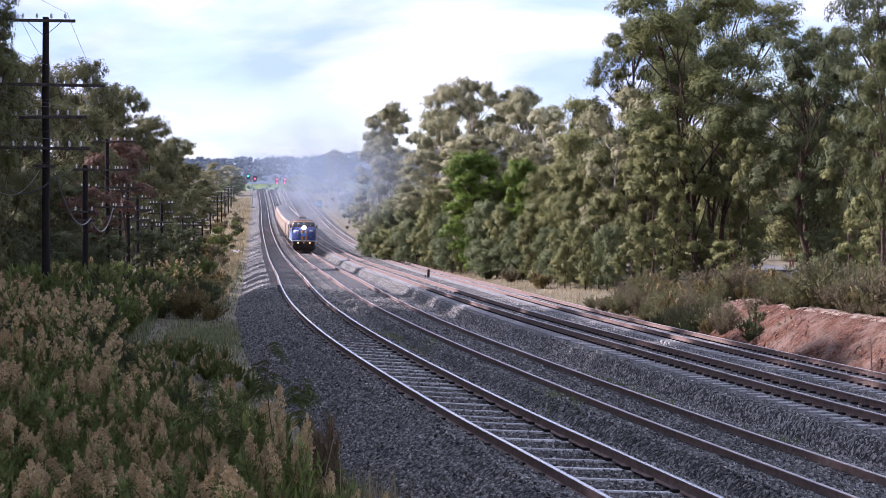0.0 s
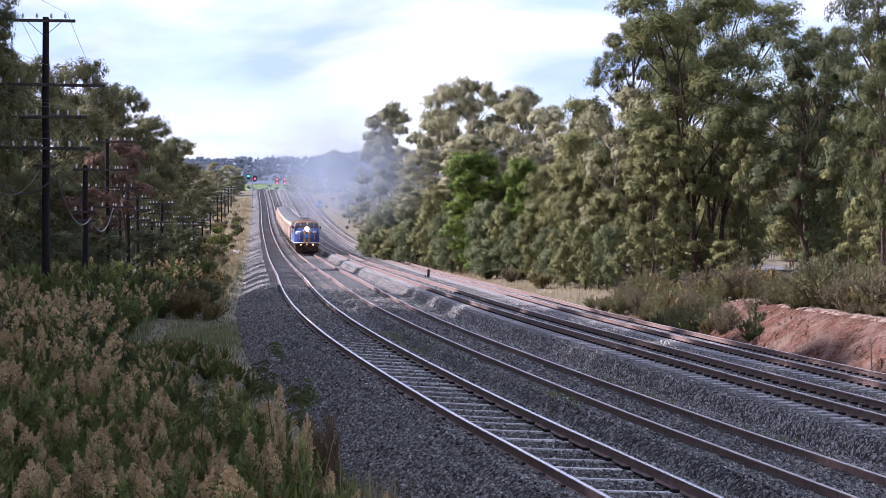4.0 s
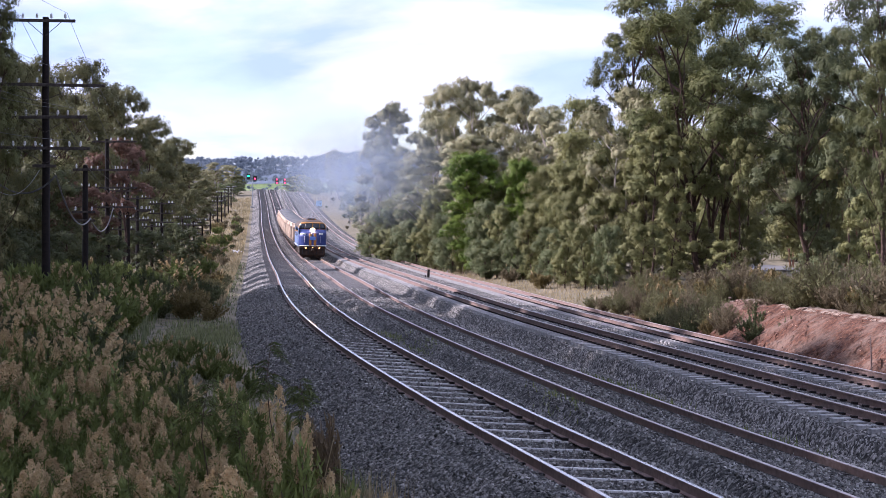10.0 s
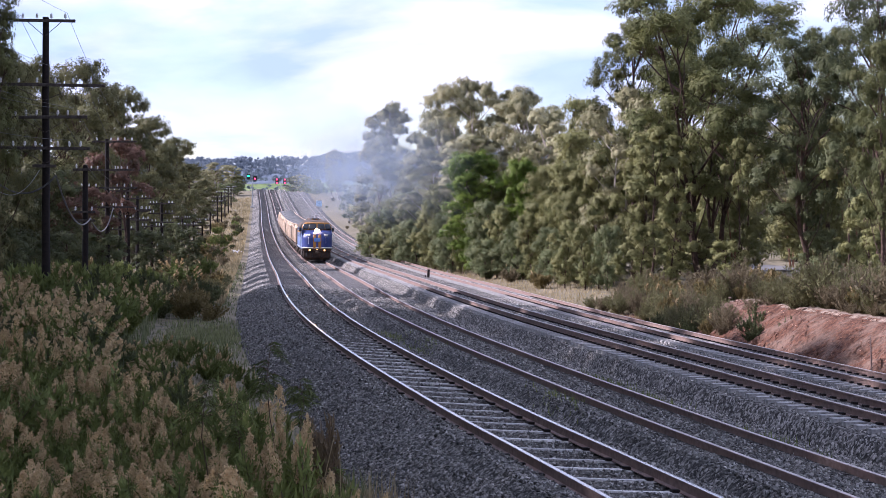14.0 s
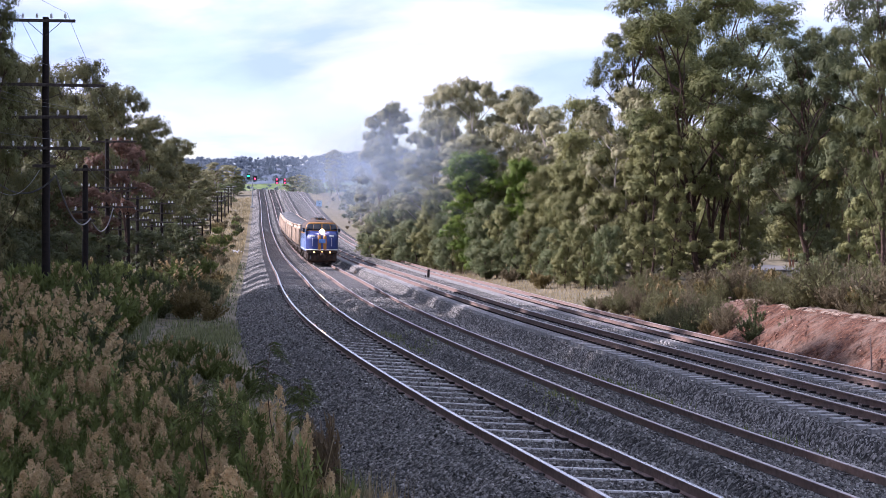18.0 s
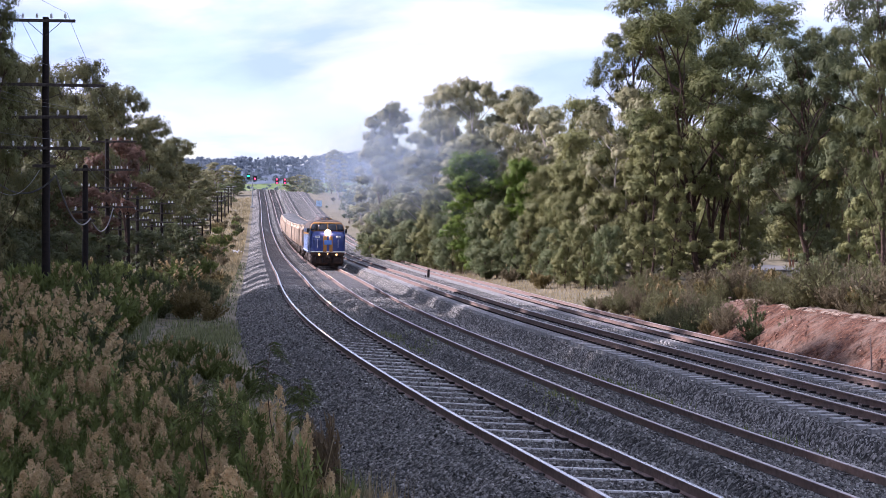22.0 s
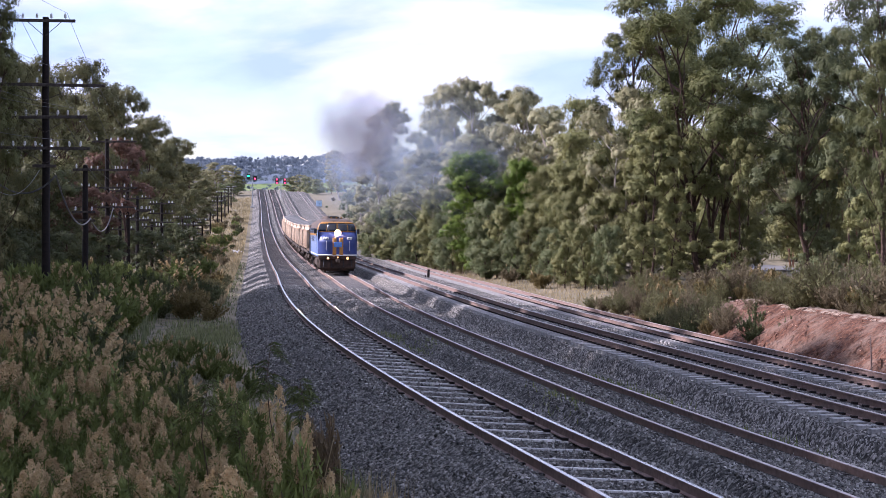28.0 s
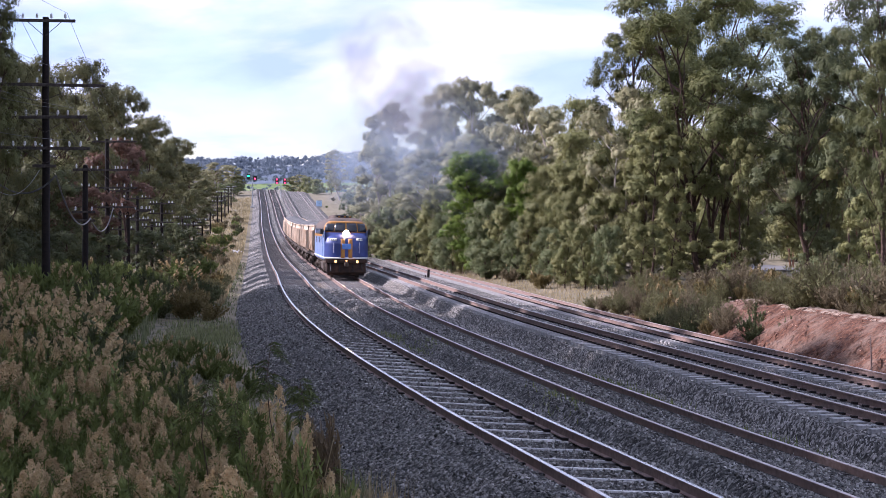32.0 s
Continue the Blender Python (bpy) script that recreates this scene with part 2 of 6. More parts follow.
def add_cyl(bm, p0, p1, r0, r1=None, seg=10):
    p0, p1 = Vector(p0), Vector(p1)
    d = p1 - p0
    m = Matrix.Translation((p0 + p1) / 2) @ d.to_track_quat("Z", "Y").to_matrix().to_4x4()
    bmesh.ops.create_cone(bm, cap_ends=True, segments=seg, radius1=r0, radius2=r0 if r1 is None else r1, depth=d.length, matrix=m)
    return bm


def box(*a, **k):
    return add_box(bmesh.new(), *a, **k)


def cyl(*a, **k):
    return add_cyl(bmesh.new(), *a, **k)


def smooth01(t):
    t = np.clip(t, 0, 1)
    return t * t * (3 - 2 * t)


# ---- the plan: line of the old track, its height, and the offsets of the others ----
KY = np.log([26, 34, 45, 60, 80, 105, 140, 190, 260, 350, 470, 600])
KX = np.array([1.67, -0.02, -2.07, -4.30, -6.76, -9.49, -13.42, -18.96, -26.72, -36.68, -49.82, -64.28])
KZ = np.array([1.21, 1.16, 1.07, 0.83, 0.48, 0.04, -0.60, -1.27, -1.41, -0.15, 3.39, 8.95])
KC = np.array([7.36, 7.36, 7.36, 7.36, 7.34, 7.24, 7.18, 7.19, 7.11, 6.90, 6.70, 6.60])
CANT = 0.0735
DZ_B, OFF_B, DZ_C, DZ_D, OFF_D = -0.192, 3.40, -0.10, -0.79, 12.82


def cant(key, y):
    """The cross slope of a track, easing out along the straight."""
    if key == "B":
        return 0.015 + 0.085 * (1 - smooth01((np.asarray(y, float) - 50) / 45))
    return CANT if key == "A" else 0.09 if key == "C" else 0.06


def spline(k, y):
    """Natural cubic through the knots, over the logarithm of the distance, straight beyond its ends."""
    x, n = KY, len(KY)
    h = np.diff(x)
    A, b = np.eye(n), np.zeros(n)
    for i in range(1, n - 1):
        A[i, i - 1], A[i, i], A[i, i + 1] = h[i - 1], 2 * (h[i - 1] + h[i]), h[i]
        b[i] = 3 * ((k[i + 1] - k[i]) / h[i] - (k[i] - k[i - 1]) / h[i - 1])
    c = np.linalg.solve(A, b)
    d, bb = np.diff(c) / (3 * h), np.diff(k) / h - h * (2 * c[:-1] + c[1:]) / 3
    y = np.asarray(y, float)
    u = np.log(np.clip(y, 26.0, 600.0))
    i = np.clip(np.searchsorted(x, u) - 1, 0, n - 2)
    t = u - x[i]
    return k[i] + bb[i] * t + c[i] * t * t + d[i] * t ** 3


def line_x(y):
    y = np.asarray(y, float)
    return spline(KX, y) + np.where(y < 26, (26 - y) * 0.225, 0) - np.where(y > 600, (y - 600) * 0.111, 0)


def line_z(y):
    y = np.asarray(y, float)
    d = np.clip(y - 545, 0, 4000)
    over = np.where(d < 42, 0.042 * d - 0.0011 * d * d, -0.176 - 0.050 * np.clip(d - 42, 0, 100))
    return spline(KZ, np.minimum(y, 545)) + np.where(y < 26, np.clip(26 - y, 0, 60) * 0.004, 0) + over


def track_point(y, off, kind="A"):
    """A point on a track: y is the distance along the view, off the distance to the right of the old track's middle."""
    y = np.asarray(y, float)
    dx = (line_x(y + 0.5) - line_x(y - 0.5))
    n = np.sqrt(1 + dx * dx)
    return line_x(y) + off / n, y - off * dx / n


TRACKS = {"A": (lambda y: 0.0 * y, 0.0, 1.6), "B": (lambda y: 0.0 * y + OFF_B, DZ_B, 1.6), "C": (lambda y: spline(KC, y), DZ_C, 1.435), "D": (lambda y: 0.0 * y + OFF_D, DZ_D, 1.435)}


def rail_curve(key, side, ys):
    """The top of one rail: side -1, 0 or 1."""
    off, dz, gauge = TRACKS[key]
    x, y = track_point(ys, off(ys) + side * gauge / 2)
    return np.stack([x, y, line_z(ys) + dz - cant(key, ys) * side * gauge / 2], 1)


def lumps(x, y, s):
    """A cheap rolling surface, -1 to 1."""
    return (np.sin(x / s * 1.3 + 1.7 * np.sin(y / s * 0.7)) + np.sin(y / s * 1.1 + 2.1 * np.sin(x / s * 0.5) + 1.0) + np.sin((x + y) / s * 2.3)) / 3


def ground_z(x, y):
    """Height of the ground sheet."""
    x, y = np.asarray(x, float), np.asarray(y, float)
    u = x - line_x(y)
    z0 = line_z(y)
    # formation under the four tracks, falling to the right
    form = z0 - 0.95 - np.clip(u, -2, 14.5) * 0.050
    # left side
    near = 1 - smooth01((y - 45) / 70)
    left_flat = z0 - 0.66 - 0.30 * smooth01((-u - 6) / 6) + near * 1.15 * smooth01((-u - 5.2) / 7.0) + 0.10 * lumps(x, y, 2.3) * smooth01((-u - 4) / 3)
    stand = 3.30 - 1.35 * smooth01(y / 16)
    left_flat = np.where(y < 22, left_flat + (np.maximum(stand, left_flat) - left_flat) * (1 - smooth01((y - 4) / 16)), left_flat)
    # right side with its low cutting
    cut = smooth01((y - 20) / 14) * (1 - smooth01((y - 69) / 13))
    right = z0 - 1.42 + cut * 1.40 * smooth01((u - 17.2) / 1.2) + 0.25 * smooth01((u - 16) / 5) * (1 - cut) + 0.12 * lumps(x, y, 3.1) * smooth01((u - 17) / 4) + np.clip(u - 22, 0, 60) * 0.004
    t_l, t_r = smooth01((-u - 2.5) / 0.8), smooth01((u - 13.9) / 1.5)
    z = form * (1 - t_l) * (1 - t_r) + left_flat * t_l + right * t_r
    # the far country: a valley behind the crest and a wooded ridge
    far = smooth01((y - 700) / 300)
    ridge = 70 * np.exp(-((y - 3000) / 700) ** 2) * (0.80 + 0.20 * np.sin(x / 170 + 0.6)) * (1 - 0.25 * smooth01((x + 200) / 400))
    z = z * (1 - far) + far * (1.0 + ridge + 3 * lumps(x, y, 160) + 9 * smooth01((y - 900) / 900))
    side = smooth01((np.abs(u) - 120) / 500) * (y < 900)
    return z + 4 * side * smooth01(y / 100) * (1 + lumps(x, y, 90))


# ---- ground, ballast and tracks ----
def build_ground():
    ys = np.concatenate([np.linspace(-60, 8, 12), np.arange(10, 130, 1.2), np.geomspace(131, 700, 70), np.geomspace(720, 4200, 50)])
    us = np.concatenate([-np.geomspace(1600, 24, 26), np.arange(-23, 26, 0.6), np.geomspace(27, 1600, 26)])
    Y, U = np.meshgrid(ys, us, indexing="ij")
    X = line_x(Y) + U * (1 + smooth01((Y - 900) / 2000) * 0.6)
    Z = ground_z(X, Y)
    n, m = Y.shape
    idx = np.arange(n * m).reshape(n, m)
    faces = np.stack([idx[:-1, :-1], idx[:-1, 1:], idx[1:, 1:], idx[1:, :-1]], -1).reshape(-1, 4)
    me = mesh_of("ground", np.stack([X, Y, Z], -1).reshape(-1, 3), faces, M_GROUND, smooth=True)
    me.materials.append(M_CLAY)
    me.materials.append(M_PADDOCK)
    me.materials.append(M_FAR_FLOOR_HAZED)
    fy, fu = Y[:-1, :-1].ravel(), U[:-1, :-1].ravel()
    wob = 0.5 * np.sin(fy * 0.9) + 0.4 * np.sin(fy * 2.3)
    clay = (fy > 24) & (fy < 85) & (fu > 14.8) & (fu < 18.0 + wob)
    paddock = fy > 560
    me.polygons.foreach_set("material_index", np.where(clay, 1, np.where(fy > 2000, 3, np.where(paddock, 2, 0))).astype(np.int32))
    tagged(new("ground", me), "scrubby earth with dry grass beside the railway", "ground", kind="structure")


def bed_z(u, y):
    """Height of the ballast under and between the tracks, against the old track's rail top."""
    oc = spline(KC, y)
    buried = smooth01((y - 40) / 14)
    clear = smooth01((y - 84) / 12)
    a = -CANT * u - 0.205 + 0.035 * buried - 0.045 * clear + 0.05 * smooth01((np.abs(u) - 0.80) / 0.2) * (1 - buried)
    b = DZ_B - cant("B", y) * (u - OFF_B) - 0.122 - 0.085 * clear
    c = DZ_C - 0.09 * (u - oc) - 0.170 - 0.11 * smooth01((oc - 0.86 - u) / 0.25)
    d = DZ_D - 0.06 * (u - OFF_D) - 0.170 - 0.08 * smooth01((OFF_D - 0.86 - u) / 0.25)
    w = [np.clip(1.55 - np.abs(u - o), 0, 1) + 1e-6 for o in (0, OFF_B, oc, OFF_D)]
    lo = -0.30 - np.clip(u, -3, 15) * 0.058
    top = (w[0] * a + w[1] * b + w[2] * c + w[3] * d) / sum(w)
    cover = np.clip(np.maximum.reduce(w) * 5, 0, 1)
    z = top * cover + lo * (1 - cover)
    z = z - np.clip(-u - 1.75, 0, 9) * 0.50 - np.clip(u - (OFF_D + 1.7), 0, 9) * 0.4
    return z


def build_ballast():
    ys = np.concatenate([np.arange(6, 110, 0.5), np.geomspace(111, 640, 120)])
    us = np.arange(-4.4, 15.3, 0.2)
    Y, U = np.meshgrid(ys, us, indexing="ij")
    X = line_x(Y) + U
    Z = line_z(Y) + bed_z(U, Y)
    rough = np.random.default_rng(3).normal(0, 0.006, Y.shape) * (1 + 1.2 * ((U < -1.2) | (np.abs(U - 5.4) < 0.7) | (np.abs(U - 10) < 1.2)))
    Z = Z + rough + 0.008 * lumps(X, Y, 0.9)
    n, m = Y.shape
    idx = np.arange(n * m).reshape(n, m)
    faces = np.stack([idx[:-1, :-1], idx[:-1, 1:], idx[1:, 1:], idx[1:, :-1]], -1).reshape(-1, 4)
    me = mesh_of("ballast_bed", np.stack([X, Y, Z], -1).reshape(-1, 3), faces, M_BALLAST, smooth=True)
    me.materials.append(M_OILED)
    me.materials.append(M_OLD_SHADED_BALLAST)
    fu, fy = U[:-1, :-1].ravel() + 0.1, Y[:-1, :-1].ravel()
    oily = ((np.abs(fu) < 0.78) | (np.abs(fu - OFF_B) < 0.85)) & (fy < 110 + 12 * np.sin(fu * 5))
    # Dark stone ends where the near shade does, between 62 and 102 m.
    edge = OFF_B + 1.05 - 9.0 * smooth01((fy - 62) / 40) + 0.25 * np.sin(fy * 0.8) + 0.15 * np.sin(fy * 2.9)
    me.polygons.foreach_set("material_index", np.where(oily, 1, np.where(fu < edge, 2, 0)).astype(np.int32))
    bed = part("ballast_bed", me, None)
    tagged(bed, "grey crushed bluestone ballast under four tracks", "ballast", kind="structure")
    # loose stones where the line passes near
    rng = np.random.default_rng(5)
    k = 160000
    y = 21.5 + 70 * rng.random(k) ** 1.9
    u = rng.uniform(-3.5, 14.6, k)
    keep = ~((np.abs(np.abs(u) - 0.8) < 0.1) | (np.abs(np.abs(u - OFF_B) - 0.8) < 0.1) | (np.abs(np.abs(u - spline(KC, y)) - 0.72) < 0.1) | (np.abs(np.abs(u - OFF_D) - 0.72) < 0.1))
    keep &= ~((np.abs(u) < 0.72) & (y < 50) & (rng.random(k) < 0.45))
    keep &= ~((np.abs(u - OFF_D + 0.1) < 1.35) & (rng.random(k) < 0.8)) & ~((np.abs(u - spline(KC, y) + 0.1) < 1.35) & (rng.random(k) < 0.8))
    y, u = y[keep], u[keep]
    k = len(y)
    x = line_x(y) + u
    z = line_z(y) + bed_z(u, y) + rng.uniform(-0.012, 0.016, k)
    # each stone a lopsided double pyramid, turned at will
    P = np.array([(1, 0, 0), (-0.5, 0.87, 0), (-0.5, -0.87, 0), (0, 0, 1), (0, 0, -1)])[None] * rng.uniform(0.75, 1.1, (k, 5, 1)) + rng.normal(0, 0.12, (k, 5, 3))
    q = rng.normal(size=(k, 4))
    q /= np.linalg.norm(q, axis=1)[:, None]
    a, b, c, d = q.T
    R = np.stack([1 - 2 * (c * c + d * d), 2 * (b * c - a * d), 2 * (b * d + a * c), 2 * (b * c + a * d), 1 - 2 * (b * b + d * d), 2 * (c * d - a * b), 2 * (b * d - a * c), 2 * (c * d + a * b), 1 - 2 * (b * b + c * c)], 1).reshape(k, 3, 3)
    P = np.einsum("kij,knj->kni", R, P) * (rng.uniform(0.020, 0.044, k) * (1 + np.clip(y - 35, 0, 60) * 0.008))[:, None, None]
    P = P + np.stack([x, y, z], 1)[:, None, :]
    # Same edge for loose stones: dark ones stop where the near shade ends.
    old = u < OFF_B + 1.05 - 9.0 * smooth01((y - 62) / 40) + rng.normal(0, 0.3, k)
    for pick, material, label in ((old, M_OLD_SHADED_STONE, "dark dusty old ballast stones round the broad gauge tracks, tree shade in their colour"), (~old, M_STONE, "loose broken blue-grey ballast stones between the tracks")):
        Q = P[pick].reshape(-1, 3)
        F = (np.array([(0, 1, 3), (1, 2, 3), (2, 0, 3), (1, 0, 4), (2, 1, 4), (0, 2, 4)])[None] + 5 * np.arange(int(pick.sum()))[:, None, None]).reshape(-1, 3)
        tagged(part("loose_stones", mesh_of("loose_stones", Q, F, material), None), label, "stones", kind="stuff")


RAIL_OUT = np.array([(-0.070, -0.170), (-0.070, -0.160), (-0.012, -0.145), (-0.012, -0.045), (-0.035, -0.036), (-0.035, -0.006), (-0.022, 0.0), (0.022, 0.0), (0.035, -0.006), (0.035, -0.036), (0.012, -0.045), (0.012, -0.145), (0.070, -0.160), (0.070, -0.170)])


def rail_mesh(name, key, side, head):
    ys = np.concatenate([np.arange(8, 60, 0.8), np.geomspace(60, 632, 130)])
    c = rail_curve(key, side, ys)
    t = np.gradient(c, axis=0)
    t /= np.linalg.norm(t, axis=1)[:, None]
    right = np.stack([t[:, 1], -t[:, 0], 0 * t[:, 0]], 1)
    n, m = len(ys), len(RAIL_OUT)
    V = (c[:, None, :] + right[:, None, :] * RAIL_OUT[None, :, :1] + np.array([0, 0, 1.0]) * RAIL_OUT[None, :, 1:])
    idx = np.arange(n * m).reshape(n, m)
    nx = np.roll(idx, -1, axis=1)
    faces = np.stack([idx[:-1], nx[:-1], nx[1:], idx[1:]], -1).reshape(-1, 4)
    me = mesh_of(name, V.reshape(-1, 3), faces, M_RAIL)
    me.materials.append(head)
    sl = np.tile(np.arange(m), n - 1)
    me.polygons.foreach_set("material_index", ((sl >= 5) & (sl <= 7)).astype(np.int32))
    return me


def sleeper_mesh(name, length, width, height, material, dished):
    bm = bmesh.new()
    xs = (-0.5, -0.36, -0.18, 0.0, 0.18, 0.36, 0.5)
    drop = (0.035, 0.0, 0.03, 0.05, 0.03, 0.0, 0.035) if dished else (0.006, 0.0, 0.004, 0.008, 0.002, 0.0, 0.005)
    rows = []
    for x, d in zip(xs, drop):
        w = width / 2
        rows.append([bm.verts.new((x * length, sx, sz)) for sx, sz in ((-w, -height), (w, -height), (w * 0.86, -d), (-w * 0.86, -d))])
    for a, b in zip(rows, rows[1:]):
        for i in range(4):
            bm.faces.new((a[i], b[i], b[(i + 1) % 4], a[(i + 1) % 4]))
    bm.faces.new(rows[0]); bm.faces.new(rows[-1][::-1])
    bmesh.ops.recalc_face_normals(bm, faces=bm.faces)
    me = bpy.data.meshes.new(name)
    bm.to_mesh(me)
    bm.free()
    me.materials.append(material)
    return me


def build_track(key, label, head, sleeper, step, y_parts, y_end, clip_material):
    track = tagged(empty("railway_track"), label, "railway track", kind="structure")
    for side in (-1, 1):
        part("rail", rail_mesh("rail", key, side, head), None, track)
    rng = np.random.default_rng(ord(key))
    y, joined_v, joined_f, clips_v, clips_f = 14.0, [], [], [], []
    base = np.array([v.co for v in sleeper.vertices])
    polys = [tuple(p.vertices) for p in sleeper.polygons]
    cube = np.array([(a, b, c) for a in (-1, 1) for b in (-1, 1) for c in (-1, 1)], float) * (0.055, 0.05, 0.022)
    cfaces = [(0, 1, 3, 2), (4, 6, 7, 5), (0, 4, 5, 1), (2, 3, 7, 6), (0, 2, 6, 4), (1, 5, 7, 3)]
    while y < y_end:
        ends = [rail_curve(key, s, np.array([y]))[0] for s in (-1, 1)]
        mid, d = (ends[0] + ends[1]) / 2, ends[1] - ends[0]
        d /= np.linalg.norm(d)
        f = np.array([-d[1], d[0], 0.0]); f /= np.linalg.norm(f)
        up = np.cross(d, f)
        jit = rng.normal(0, 0.015) if key in "AB" else 0.0
        R = np.stack([d, f, up], 1)
        pos = mid + d * jit * 2 - up * 0.172
        if y < y_parts:
            ob = part("sleeper", sleeper, None, track)
            m = Matrix.Identity(4)
            for i in range(3):
                for j in range(3):
                    m[i][j] = R[i, j]
                m[i][3] = pos[i]
            ob.matrix_basis = m
            for s in (-1, 1):
                for o in (-0.1, 0.1):
                    q = cube @ R.T + mid + d * (s * TRACKS[key][2] / 2 + o) - up * 0.155
                    clips_f += [tuple(i + len(clips_v) for i in fc) for fc in cfaces]
                    clips_v += q.tolist()
        else:
            q = base @ R.T + pos
            joined_f += [tuple(i + len(joined_v) for i in fc) for fc in polys]
            joined_v += q.tolist()
        y += step * (rng.uniform(0.85, 1.15) if key in "AB" else 1.0)
    tagged(part("rail_clips", mesh_of("rail_clips", clips_v, clips_f, clip_material), None, track), "dark rail fastenings", kind="stuff")
    # Track A's far sleepers take the darker timber to stand for shadow.
    tagged(part("far_sleepers", mesh_of("far_sleepers", joined_v, joined_f, M_TIMBER if key == "A" else sleeper.materials[0]), None, track), kind="stuff")


def build_tracks():
    timber = sleeper_mesh("sleeper", 2.7, 0.24, 0.14, M_TIMBER, False)
    silver = sleeper_mesh("sleeper", 2.6, 0.115, 0.14, M_OLD_TIMBER, False)
    concrete = sleeper_mesh("sleeper", 2.5, 0.24, 0.22, M_CONC, True)
    build_track("A", "broad gauge track with polished rails on grey timber sleepers", M_RAILTOP, silver, 0.98, 90, 590, M_POLE)
    build_track("B", "broad gauge track with worn rusty rails on half-buried timber sleepers", M_RAILWORN, timber, 0.63, 80, 590, M_POLE)
    build_track("C", "standard gauge track with rusty rails on pale concrete sleepers", M_RAILWORN, concrete, 0.5, 85, 480, M_POLE)
    build_track("D", "standard gauge track with rusty rails on concrete sleepers below a bank", M_RAILWORN, concrete, 0.5, 95, 480, M_POLE)


def build_bank():
    """The red clay face of the cutting: gullied, stony, with a ragged pale lip."""
    ys, ts = np.arange(30, 84, 0.15), np.linspace(0, 1, 26)
    V, F = [], []
    for y in ys:
        x0, z0 = float(line_x(y)), float(line_z(y))
        k = float(smooth01((y - 28) / 8) * (1 - smooth01((y - 69) / 13)))
        rag = 0.22 * noise.noise((y * 0.9, 3.1, 0)) + 0.12 * noise.noise((y * 2.7, 8.4, 0))
        for t in ts:
            u = 15.35 + (2.75 + rag) * t
            rise = float(smooth01(t * 1.02)) ** 0.8 * 1.44 * k
            p = (u * 1.5, y * 1.5, rise * 2)
            g = 0.26 * noise.noise(p) + 0.16 * noise.noise((p[0] * 2.4, p[1] * 2.4, p[2])) + 0.12 * noise.noise((p[0] * 6, p[1] * 6, p[2])) + 0.09 * noise.noise((p[0] * 15, p[1] * 15, p[2] * 3))
            gully = 0.3 * max(0.0, noise.noise((y * 1.1 + t * 0.8, 5.0, 0))) * math.sin(math.pi * t)
            V.append((x0 + u + g * 0.8 * math.sin(math.pi * t), y, z0 - 1.46 + rise + (g - gully) * math.sin(math.pi * min(1, t + 0.15)) * (0.2 + 0.8 * k) + 0.05 * k * (t > 0.93)))
    n = len(ts)
    for i in range(len(ys) - 1):
        for j in range(n - 1):
            a = i * n + j
            F.append((a, a + 1, a + n + 1, a + n))
    bank = part("cutting_bank", mesh_of("cutting_bank", V, F, M_CLAY, smooth=False), None)
    tagged(bank, "low eroded bank of red clay beside the tracks", "bank", kind="structure")
    V, F = [], []
    ys = np.arange(34, 80, 0.2)
    for y in ys:
        x0, z0 = float(line_x(y)), float(line_z(y))
        k = float(smooth01((y - 28) / 8) * (1 - smooth01((y - 69) / 13)))
        rag = 0.22 * noise.noise((y * 0.9, 3.1, 0)) + 0.12 * noise.noise((y * 2.7, 8.4, 0))
        for u, h in ((17.75, -0.22), (17.82, -0.04), (18.0, 0.05), (18.35, 0.07), (18.9, 0.0), (19.4, -0.12)):
            V.append((x0 + u + rag + 0.07 * noise.noise((y * 4, u * 3, 0)), y, z0 - 1.44 + 1.42 * k + h + 0.06 * noise.noise((y * 3, u * 2, 1))))
    for i in range(len(ys) - 1):
        for j in range(5):
            a = i * 6 + j
            F.append((a, a + 1, a + 7, a + 6))
    tagged(part("topsoil_edge", mesh_of("topsoil_edge", V, F, M_TOPSOIL), None), "pale crumbling topsoil along the lip of the bank", "soil", kind="structure")


build_ground()
build_bank()
build_ballast()
build_tracks()


# ---- trees ----
def tube(path, radii, seg, V, F):
    """Adds a tapered limb along a path to the lists."""
    base = len(V)
    n = len(path)
    for i, p in enumerate(path):
        d = (path[min(i + 1, n - 1)] - path[max(i - 1, 0)]).normalized()
        a = d.orthogonal().normalized()
        b = d.cross(a)
        for k in range(seg):
            t = 2 * math.pi * k / seg
            V.append(p + (a * math.cos(t) + b * math.sin(t)) * radii[i])
    for i in range(n - 1):
        for k in range(seg):
            k2 = (k + 1) % seg
            F.append((base + i * seg + k, base + i * seg + k2, base + (i + 1) * seg + k2, base + (i + 1) * seg + k))


def leaf_cloud(rng, centres, radii, per, length, width, droop=0.6, flat=0.8, shell=0.25):
    """Small pointed leaves in uneven clumps."""
    C, Rr = np.repeat(centres, per, axis=0), np.repeat(radii, per)
    k = len(C)
    d = rng.normal(size=(k, 3))
    d /= np.linalg.norm(d, axis=1)[:, None]
    d[:, 2] = np.where(d[:, 2] < -0.55, -d[:, 2] * 0.6, d[:, 2])
    r = Rr * (shell + (1 - shell) * rng.random(k)) * rng.uniform(0.75, 1.12, k)
    P = C + d * r[:, None] * np.array([1, 1, flat])
    return leaf_faces(rng, P, d + np.array([0, 0, 0.25]) + rng.normal(0, 0.45, (k, 3)), length, width, droop)


